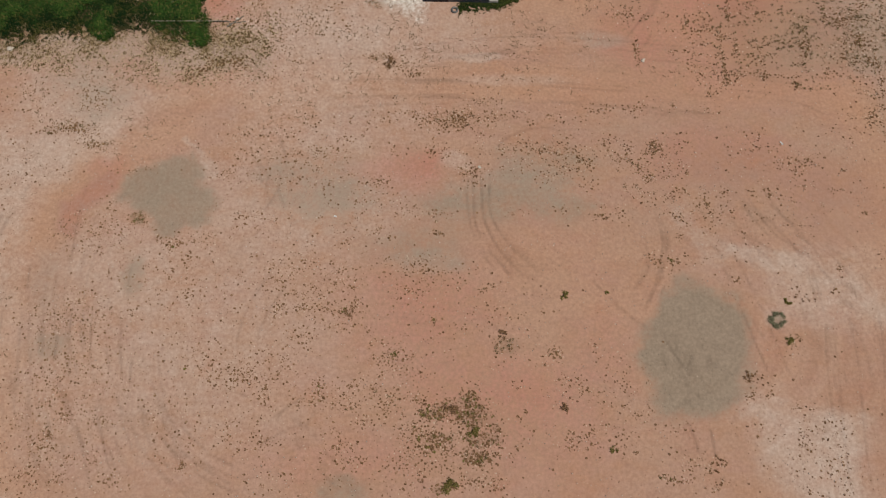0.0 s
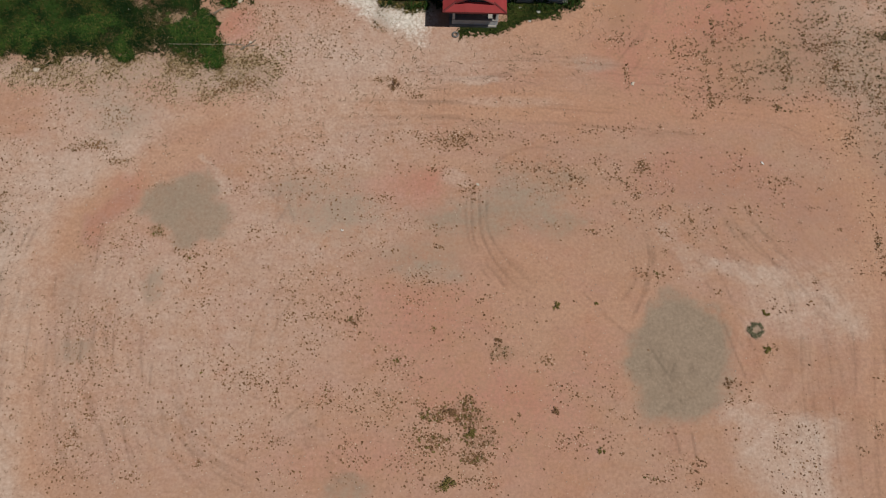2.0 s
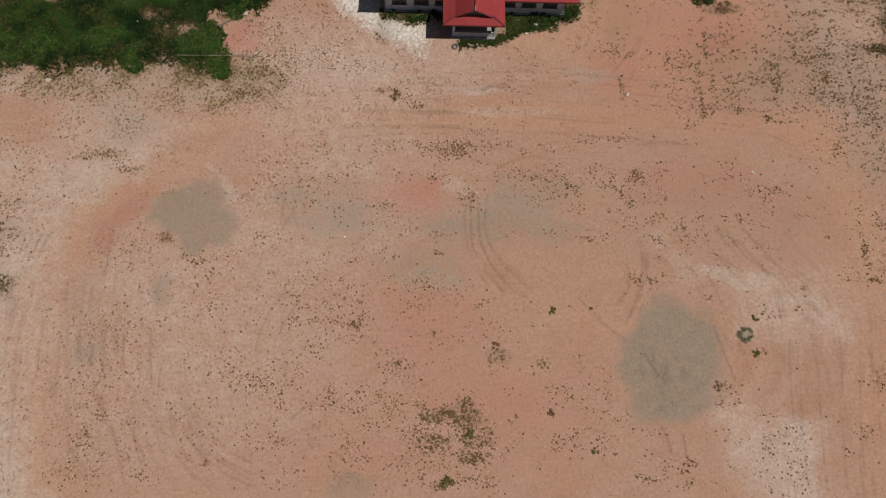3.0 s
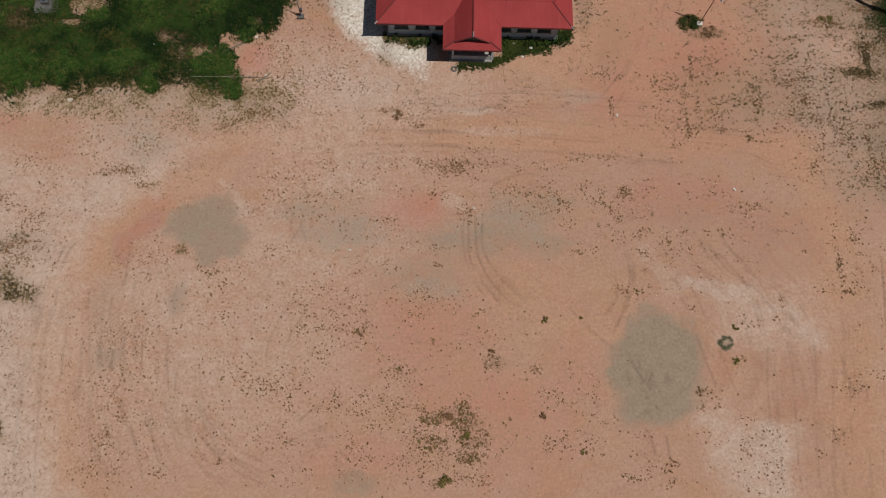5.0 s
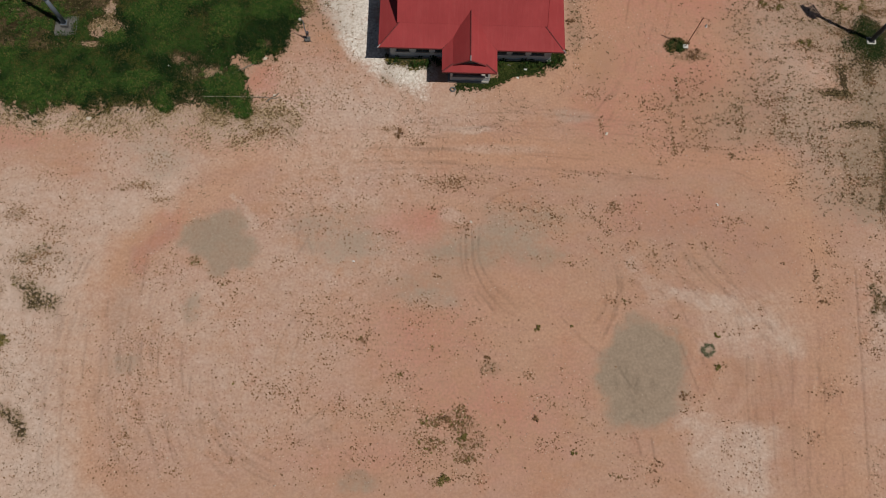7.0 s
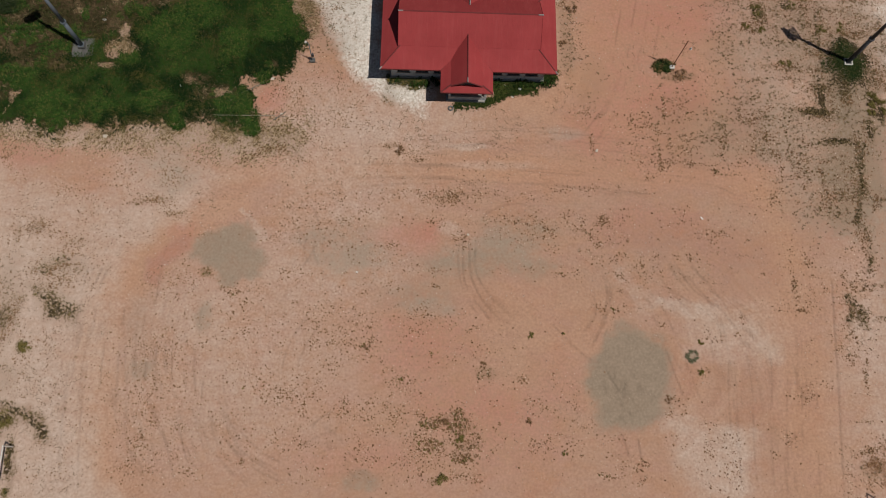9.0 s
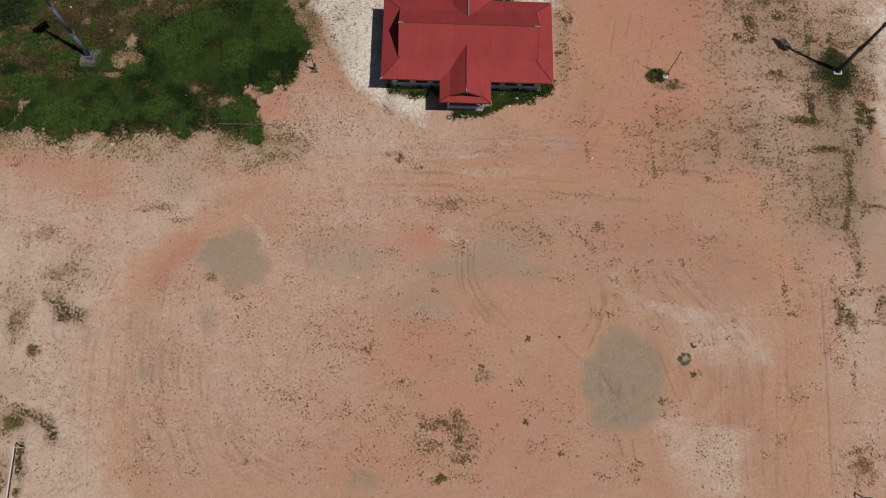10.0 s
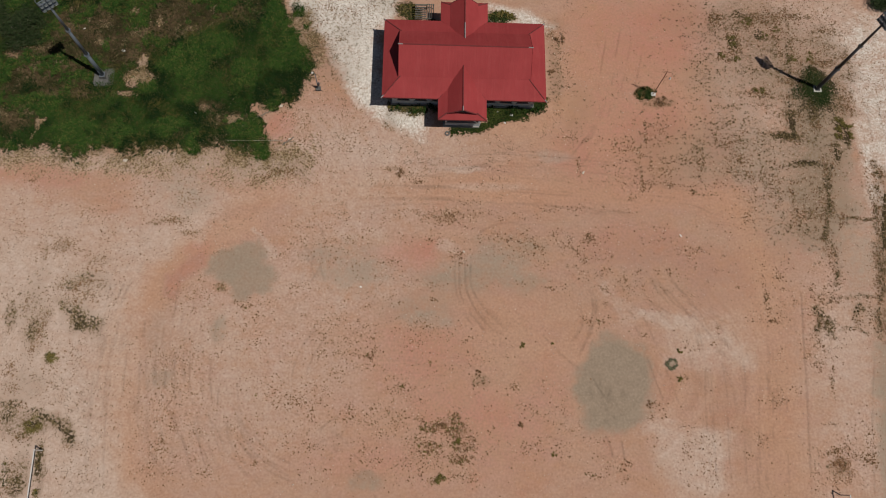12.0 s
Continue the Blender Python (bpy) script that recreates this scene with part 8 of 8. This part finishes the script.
def floodlight(x, y, turn, label, steel, with_pad, half):
    mast = thing("floodlight_mast", x, y, 0, label, "floodlight", 0, "floodlights round the pitch")
    foot = 0.62 if with_pad else 0.35
    if with_pad:
        part("pad", boxes((-1.25, -1.5, -0.1, 1.45, 1.2, 0.14)), PAD, mast, "cracked and stained concrete pad", bevel=0.04)
        part("pedestal", boxes((-0.42, -0.42, 0.14, 0.42, 0.42, 0.6)), PAD, mast, bevel=0.03)
    else:
        part("pedestal", boxes((-0.55, -0.5, -0.1, 0.55, 0.45, 0.33)), WHITE, mast, "pale concrete foot", bevel=0.03)
    part("base_plate", boxes((-0.36, -0.36, foot - 0.02, 0.36, 0.36, foot + 0.03)), steel, mast)
    for sx in (-0.28, 0.28):
        for sy in (-0.28, 0.28):
            part("bolt", rods(((sx, sy, foot), (sx, sy, foot + 0.14), 0.03)), steel, mast)
    stops = ((foot, 0.3), (5.75, 0.245), (11.4, 0.19), (16.6, 0.13))
    for (z0, r0), (z1, r1) in zip(stops, stops[1:]):
        bm = rod(bmesh.new(), (0, 0, z0), (0, 0, z1), r0, r1, 14)
        part("pole", bm, steel, mast, shade=True)
    for z, r in stops[1:3]:
        part("flange", rod(bmesh.new(), (0, 0, z - 0.07), (0, 0, z + 0.07), r + 0.13, r + 0.13, 16), steel, mast)
    part("access_door", boxes((-0.1, -0.315, foot + 0.7, 0.1, -0.27, foot + 1.3)), steel, mast)
    lamp_head(mast, 16.4, turn, steel, half)


floodlight(-44.35, 53.2, -141, "tall blue-grey steel floodlight mast on a concrete pad in grass", GALV, True, 0.98)
floodlight(56.35, 52.25, 116, "tall steel floodlight mast coloured dark for shade, rising from weeds", DARKSTEEL, False, 0.88)


# ---- lesser posts ----
def lamp_post():
    post = thing("lamp_post", -14.55, 51.55, 0, "short grey lamp post with a white lamp at the grass edge", "lamp post")
    part("footing", boxes((-0.32, -0.3, -0.1, 0.32, 0.3, 0.32)), PAD, post, bevel=0.04)
    part("pole", rods(((0, 0, 0.3), (0, 0, 4.1), 0.07, 0.055), seg=10), GALV, post)
    part("arm", rods(((0, 0, 4.0), (-0.15, 0.1, 4.25), 0.035), ((-0.15, 0.1, 4.25), (-0.35, 0.2, 4.25), 0.03)), GALV, post)
    lamp = part("lamp", rod(bmesh.new(), (-0.35, 0.2, 4.16), (-0.35, 0.2, 4.36), 0.17, 0.08, 14), WHITE, post, "white enamelled lamp shade")
    part("bulb", rod(bmesh.new(), (-0.35, 0.2, 4.08), (-0.35, 0.2, 4.17), 0.07, 0.1, 10), LENS, lamp)
    part("control_box", boxes((0.08, -0.16, 1.2, 0.3, 0.16, 1.75)), DARKSTEEL, post, bevel=0.02)
    part("stay", rods(((0.1, 0, 0.35), (0.6, -0.35, 0.0), 0.03), ((-0.1, 0, 0.35), (-0.65, -0.3, 0.0), 0.03)), DARKSTEEL, post)


def bell_post():
    post = thing("hanging_lamp_post", 32.6, 51.15, 0, "thin rusty post with a tin lamp hung from its arm", "lamp post")
    part("footing", boxes((-0.32, -0.25, -0.1, 0.32, 0.25, 0.28)), WHITE, post, "whitewashed concrete footing", bevel=0.03)
    part("pole", rods(((0, 0, 0.25), (0.06, 0.02, 6.5), 0.06, 0.05)), RUST, post)
    part("arm", rods(((-0.25, 0.06, 6.4), (0.85, -0.25, 6.4), 0.03)), RUST, post)
    part("wire", rods(((0.8, -0.24, 6.4), (0.8, -0.24, 5.4), 0.012), seg=5), DARKSTEEL, post)
    lamp = part("lamp", rod(bmesh.new(), (0.8, -0.24, 5.02), (0.8, -0.24, 5.4), 0.17, 0.05, 12), WHITE, post, "pale tin lamp shade hung on a wire")
    part("bulb", rod(bmesh.new(), (0.8, -0.24, 4.92), (0.8, -0.24, 5.03), 0.06, 0.1, 8), LENS, lamp)


lamp_post()
bell_post()


# ---- goals ----
def goal(x, y, turn, label):
    """Frame stands at y and runs 7.3 m to the south; the mouth looks along local +x."""
    g = thing("football_goal", x, y, 0, label, "goal", turn, "goals of the pitch")
    h, w = 2.2, 7.3
    for yy in (0, -w):
        part("goalpost", rods(((0, yy, -0.05), (0, yy, h), 0.075), seg=12), WHITE, g)
    part("crossbar", rods(((0, 0.06, h), (0, -w - 0.06, h), 0.075), seg=12), WHITE, g)


goal(-45.5, 2.9, 0, "football goal of chipped white steel tube without a net")
goal(50.9, -10.3, 180, "football goal of white steel tube without a net")


# ---- loose things on the ground ----
def pole_on_ground(name, a, b, r0, r1, material, label, lift=0.0):
    """A pole lying on the soil, or lifted a little by the grass that it lies on."""
    ob = thing(name, a[0], a[1], height(*a) + r0 * 0.7 + lift, label, "timber", 0, "timber lying by the grass")
    d = Vector((b[0] - a[0], b[1] - a[1], height(*b) + r1 * 0.7 - height(*a) - r0 * 0.7))
    bm = bmesh.new()
    n = 7
    rng = random.Random(name + str(a))
    pts = [d * (k / n) + Vector((rng.uniform(-1, 1), rng.uniform(-1, 1), 0)) * 0.05 for k in range(n + 1)]
    for k in range(n):
        rod(bm, pts[k], pts[k + 1], r0 + (r1 - r0) * k / n, r0 + (r1 - r0) * (k + 1) / n, 9, True)
    part("trunk" if r0 > 0.05 else "stick", bm, material, ob)
    return ob


pole_on_ground("felled_pole", (-26.6, 43.55), (-18.9, 43.55), 0.05, 0.04, PALEWOOD, "long straight bleached timber pole lying at the grass edge", 0.2)
pole_on_ground("felled_pole", (-24.8, 45.6), (-22.4, 47.3), 0.05, 0.04, WOOD, "shorter bleached pole lying aslant in the grass", 0.2)
pole_on_ground("felled_pole", (-22.3, 47.4), (-20.2, 48.6), 0.09, 0.06, WOOD, "dark weathered branch lying on bare red soil")
pole_on_ground("felled_pole", (-19.2, 43.0), (-17.6, 44.2), 0.09, 0.05, WOOD, "dark forked branch lying on the soil")
pole_on_ground("felled_pole", (-19.0, 43.35), (-17.3, 43.6), 0.06, 0.04, WOOD, "thin dark branch lying on the soil")


def torn_rock(name, x, y, size, material, label, category, flat=0.6, seed=1):
    bm = bmesh.new()
    bmesh.ops.create_icosphere(bm, subdivisions=2, radius=1)
    rng = random.Random(seed)
    shift = Vector((rng.random() * 9, rng.random() * 9, seed))
    for v in bm.verts:
        v.co *= 0.75 + 0.5 * noise.noise(v.co * 1.3 + shift)
        v.co = Vector((v.co.x * size * rng.uniform(0.95, 1.05), v.co.y * size * 0.8, max(v.co.z, -0.4) * size * flat))
    me = bpy.data.meshes.new(name)
    bm.to_mesh(me)
    bm.free()
    me.materials.append(material)
    ob = new(name, me)
    ob.matrix_world = pose(x, y, height(x, y) + size * flat * 0.25, 0, 0, rng.uniform(0, 360))
    return tagged(ob, label, category)


torn_rock("boulder", -39.97, 40.6, 0.42, STONE, "pale boulder at the edge of the grass", "stone", 0.6, 3)
torn_rock("stone", 21.92, 39.2, 0.3, STONE, "pale flat stone on red soil", "stone", 0.5, 4)
torn_rock("stone", 5.4, 27.9, 0.25, STONE, "pale stone among gravel", "stone", 0.5, 8)
torn_rock("stone", -19.6, 48.9, 0.35, STONE, "pale lump of concrete beside bare red soil", "stone", 0.4, 9)
torn_rock("stone", -18.2, 43.9, 0.22, STONE, "small pale stone beside the timber", "stone", 0.5, 10)


def crumpled(x, y, w, l, turn, seed, label):
    """A bent scrap of sheet lying on the ground."""
    rng = np.random.RandomState(seed)
    nx, ny = 5, 7
    bm = bmesh.new()
    v = [[bm.verts.new(((i / (nx - 1) - 0.5) * w + rng.uniform(-1, 1) * w * 0.06, (j / (ny - 1) - 0.5) * l, 0.025 + rng.rand() * 0.05)) for j in range(ny)] for i in range(nx)]
    for i in range(nx - 1):
        for j in range(ny - 1):
            bm.faces.new((v[i][j], v[i + 1][j], v[i + 1][j + 1], v[i][j + 1]))
    made = bmesh.ops.solidify(bm, geom=bm.faces[:], thickness=0.006)
    me = bpy.data.meshes.new("scrap")
    bm.to_mesh(me)
    bm.free()
    me.materials.append(LITTER)
    ob = new("scrap", me)
    ob.matrix_world = pose(x, y, height(x, y), 0, 0, turn)
    return tagged(ob, label, "litter", "scraps of litter")


crumpled(34.5, 30.2, 0.16, 0.42, 40, 1, "white scrap of plastic sheet on red soil")
crumpled(-42.1, 57.3, 0.3, 0.5, 60, 2, "white scrap of plastic in dry grass")
crumpled(-47.9, 60.8, 0.25, 0.25, 10, 3, "small white scrap in dry grass")
crumpled(-31.2, 47.7, 0.2, 0.5, 20, 4, "white scrap of plastic in green grass")
crumpled(10.4, 48.3, 0.3, 0.3, 30, 5, "white scrap beside the hall")
crumpled(12.4, 47.8, 0.3, 0.4, 70, 6, "white scrap beside the hall")
crumpled(11.4, 46.6, 0.2, 0.3, 70, 7, "white scrap on the grass before the hall")
crumpled(-8.0, 23.1, 0.16, 0.3, 70, 8, "small white scrap on red soil")
crumpled(34.0, 49.8, 0.2, 0.25, 20, 9, "small white scrap near a post")


def old_tyre(x, y):
    tyre = thing("old_tyre", x, y, height(x, y), "worn grey car tyre lying flat before the porch", "tyre")
    bm = bmesh.new()
    ring, tube, big, small = 28, 10, 0.27, 0.1
    v = [[bm.verts.new(((big + small * math.cos(b) * 0.95) * math.cos(a), (big + small * math.cos(b) * 0.95) * math.sin(a), small + small * math.sin(b))) for b in (2 * math.pi * j / tube for j in range(tube))] for a in (2 * math.pi * i / ring for i in range(ring))]
    for i in range(ring):
        for j in range(tube):
            bm.faces.new((v[i][j], v[(i + 1) % ring][j], v[(i + 1) % ring][(j + 1) % tube], v[i][(j + 1) % tube]))
    part("casing", bm, RUBBER, tyre, shade=True)
    tread = bmesh.new()
    for k in range(ring):
        box(tread, big + small * 0.86, -0.022, 0.05, big + small * 1.0, 0.022, 0.15, Matrix.Rotation(2 * math.pi * k / ring, 4, "Z"))
    part("tread", tread, RUBBER, tyre)


old_tyre(3.4, 44.9)


def slatted_rack():
    rack = thing("slatted_rack", 0.55, 63.6, 0, "grey weathered timber rack with open slats behind the hall", "rack", -1.2)
    for x in (-1.55, 0.0, 1.0):
        for y in (-1.15, 1.15):
            part("leg", boxes((x - 0.06, y - 0.06, -0.05, x + 0.06, y + 0.06, 1.0)), WOOD, rack)
    for y in (-1.15, 1.15):
        part("rail", boxes((-1.65, y - 0.05, 1.0, 1.1, y + 0.05, 1.12)), WOOD, rack)
    for k in range(6):
        part("slat", boxes((-1.65, -1.0 + k * 0.38, 1.12, -0.1, -0.82 + k * 0.38, 1.16)), OLDWOOD, rack)
    for k in range(4):
        part("slat", boxes((0.1 + k * 0.27, -1.25, 1.12, 0.2 + k * 0.27, 1.25, 1.17)), OLDWOOD, rack)


slatted_rack()


# ---- shrubs and larger weeds ----
def leaf_cloud(rng, places, size, name, material, parent, flat=0.5):
    """Many small folded leaves at the places given."""
    v, f, tone = [], [], []
    for p in places:
        a, up = rng.uniform(0, 2 * math.pi), rng.uniform(-0.2, 0.9) * flat
        l, w = size * rng.uniform(0.7, 1.4), size * rng.uniform(0.3, 0.5)
        out, side = np.array((math.cos(a), math.sin(a), up)), np.array((-math.sin(a), math.cos(a), rng.uniform(-0.4, 0.4)))
        p = np.asarray(p)
        b, t = len(v), rng.uniform(0, 1)
        v += [p - out * l * 0.5, p - side * w * 0.5 + (0, 0, size * 0.1), p + side * w * 0.5, p + out * l * 0.5]
        f += [(b, b + 1, b + 3), (b, b + 3, b + 2)]
        tone += [t] * 4
    me = array_mesh(name, v, f, material, (("tone", "FLOAT", tone),))
    ob = new(name, me)
    ob.parent = parent
    return ob


def shrub(name, x, y, r, h, label, material=BUSH, leaves=900, size=0.22, seed=1, hollow=0.0, arc=None, stems=5):
    """A low bush: stems from one root and leaves in uneven clumps; hollow leaves the middle bare, arc keeps one side."""
    rng = random.Random(seed)
    bush = thing(name, x, y, height(x, y), label, "shrub")
    places, tips = [], []
    clumps = 60 if hollow else max(7, int(r * 9))
    for _ in range(clumps):
        a = rng.uniform(*(arc or (0, 2 * math.pi)))
        d = r * math.sqrt(rng.uniform(hollow ** 2, 1)) * rng.uniform(0.85, 1.05)
        top = h * (1.1 - 0.7 * (d / r) ** 2) * rng.uniform(0.6, 1.1)
        tips.append((math.cos(a) * d, math.sin(a) * d, top))
    for _ in range(leaves):
        cx, cy, cz = rng.choice(tips)
        s = r * (0.1 if hollow else 0.2)
        places.append((cx + rng.gauss(0, s), cy + rng.gauss(0, s), max(0.02, cz * rng.uniform(0.25, 1.0) + rng.gauss(0, 0.04))))
    bm = bmesh.new()
    for cx, cy, cz in tips[:max(stems, 3)]:
        rod(bm, (cx * (hollow or 0.1), cy * (hollow or 0.1), -0.05), (cx * 0.9, cy * 0.9, cz * 0.8), max(0.008, r * 0.018), max(0.004, r * 0.008), 5)
    part("stems", bm, BARK, bush)
    leaf_cloud(rng, places, size, "leaves", material, bush)


shrub("scrub_bush", -56.6, 60.2, 3.1, 1.9, "broad dark green bush with bare grey twigs in rank grass", DARKBUSH, 5200, 0.3, 21, stems=16)
shrub("scrub_bush", -61.5, 63.5, 2.6, 1.8, "broad dark green bush in rank grass", DARKBUSH, 3600, 0.3, 22, stems=12)
shrub("scrub_bush", 69.6, 67.0, 2.6, 2.2, "dark leafy bush beside the pale road", DARKBUSH, 4200, 0.3, 23, stems=12)
shrub("weed_ring", 31.66, 13.0, 0.78, 0.12, "ring of low grey-green weeds round a bare gravelly middle", SAGE, 1500, 0.1, 24, hollow=0.55)
shrub("weed_clump", 32.9, 14.75, 0.38, 0.12, "low brown-green weed in a half ring on bare soil", OLIVE, 380, 0.1, 25, hollow=0.6, arc=(2.4, 6.0))
shrub("weed_clump", 32.45, 11.1, 0.36, 0.14, "low dark brown-green weed on bare soil", OLIVE, 360, 0.11, 26)
shrub("weed_clump", 12.63, 15.5, 0.36, 0.22, "dark green weed with a few bare shoots on red soil", OLIVE, 170, 0.13, 27)
shrub("weed_clump", 16.56, 15.6, 0.2, 0.15, "small dark green weed on red soil", OLIVE, 80, 0.11, 28)
shrub("weed_clump", -6.5, 14.1, 0.5, 0.12, "low spread brown weed on red soil", WEED, 120, 0.12, 29)
shrub("weed_clump", 2.1, -0.65, 0.65, 0.25, "dark green leafy weed on red soil", OLIVE, 340, 0.15, 30)
shrub("weed_clump", 4.2, 3.5, 0.6, 0.2, "green leafy weed among smaller weeds", OLIVE, 300, 0.14, 31)
shrub("weed_clump", 2.3, 5.6, 0.55, 0.3, "olive brown weed among smaller weeds", WEED, 320, 0.14, 32)
shrub("weed_clump", 16.1, 2.1, 0.35, 0.2, "small green weed on red soil", OLIVE, 140, 0.12, 33)
shrub("weed_clump", 12.1, 5.6, 0.35, 0.2, "small dark weed on red soil", WEED, 200, 0.12, 34)
shrub("weed_clump", 28.4, 8.0, 0.45, 0.1, "low brown weed at the edge of grey gravel", WEED, 150, 0.12, 35)
shrub("weed_clump", 7.0, 11.9, 0.4, 0.15, "low olive weed on red soil", WEED, 220, 0.12, 36)
shrub("weed_clump", -46.2, 14.1, 0.8, 0.3, "leafy olive bush on pale bleached soil", OLIVE, 520, 0.16, 37)
shrub("weed_clump", -47.0, 5.8, 1.1, 0.25, "spread olive and brown bush on pale soil", OLIVE, 520, 0.18, 38)
shrub("weed_clump", -3.1, 39.0, 0.6, 0.25, "low dull green weed on sandy soil", WEED, 300, 0.13, 39)
shrub("weed_clump", 31.55, 51.15, 1.05, 0.3, "dark green clump of weeds round a post", BUSH, 1300, 0.18, 40)
shrub("weed_clump", 33.6, 50.2, 0.9, 0.25, "brown spread weeds beside a post", WEED, 500, 0.14, 41)
shrub("weed_clump", 55.9, 52.5, 2.75, 0.4, "dark green clump of weeds round the foot of a mast", BUSH, 3600, 0.22, 42)
shrub("weed_clump", 19.8, 60.0, 0.7, 0.4, "dark weed beside the hall", WEED, 340, 0.15, 43)
shrub("weed_clump", 18.3, 54.5, 0.5, 0.3, "dark weed beside the hall", WEED, 240, 0.14, 44)
shrub("weed_clump", 10.8, 62.0, 1.6, 0.7, "green bush behind the hall", BUSH, 1300, 0.2, 45)
shrub("weed_clump", -1.7, 61.9, 1.1, 0.5, "green bush beside a slatted rack", BUSH, 1300, 0.2, 46)
shrub("weed_clump", 1.9, 62.0, 1.0, 0.8, "green bush beside a slatted rack", BUSH, 800, 0.2, 47)

shrub("dead_bush", 51.63, -0.07, 1.6, 0.08, "low spread of reddish brown withered leaves on pale soil", REDDISH, 620, 0.17, 48)
shrub("weed_clump", 47.62, 63.46, 0.79, 0.14, "low olive and brown weeds on bare soil", OLIVE, 384, 0.14, 1600)
shrub("weed_clump", 45.11, 60.11, 0.84, 0.14, "low olive and brown weeds on bare soil", OLIVE, 448, 0.14, 1601)
shrub("weed_clump", 43.39, 57.57, 0.51, 0.14, "low olive and brown weeds on bare soil", OLIVE, 168, 0.14, 1602)
shrub("weed_clump", 45.41, 57.13, 0.58, 0.14, "low olive and brown weeds on bare soil", OLIVE, 216, 0.14, 1603)
shrub("weed_clump", 49.84, 61.12, 0.57, 0.14, "low olive and brown weeds on bare soil", OLIVE, 200, 0.14, 1604)
shrub("weed_clump", 51.82, 62.09, 0.54, 0.14, "low olive and brown weeds on bare soil", OLIVE, 180, 0.14, 1605)
shrub("weed_clump", 48.07, 52.05, 0.71, 0.14, "low olive and brown weeds on bare soil", OLIVE, 336, 0.14, 1606)
shrub("weed_clump", 56.27, 57.45, 0.75, 0.14, "low olive and brown weeds on bare soil", OLIVE, 352, 0.14, 1607)
shrub("weed_clump", 53.39, 57.14, 0.67, 0.14, "low olive and brown weeds on bare soil", OLIVE, 288, 0.14, 1608)
shrub("weed_clump", 59.07, 47.44, 0.75, 0.3, "dark olive clump of weeds beside the pale road", OLIVE, 480, 0.16, 1492)
shrub("weed_clump", 60.00, 46.65, 0.65, 0.3, "dark olive clump of weeds beside the pale road", OLIVE, 380, 0.16, 1493)
shrub("weed_clump", 58.45, 46.12, 0.60, 0.3, "dark olive clump of weeds beside the pale road", OLIVE, 380, 0.16, 1494)
shrub("weed_clump", 58.42, 44.89, 0.55, 0.3, "dark olive clump of weeds beside the pale road", OLIVE, 320, 0.16, 1495)
shrub("weed_clump", 59.98, 45.08, 0.60, 0.3, "dark olive clump of weeds beside the pale road", OLIVE, 380, 0.16, 1496)
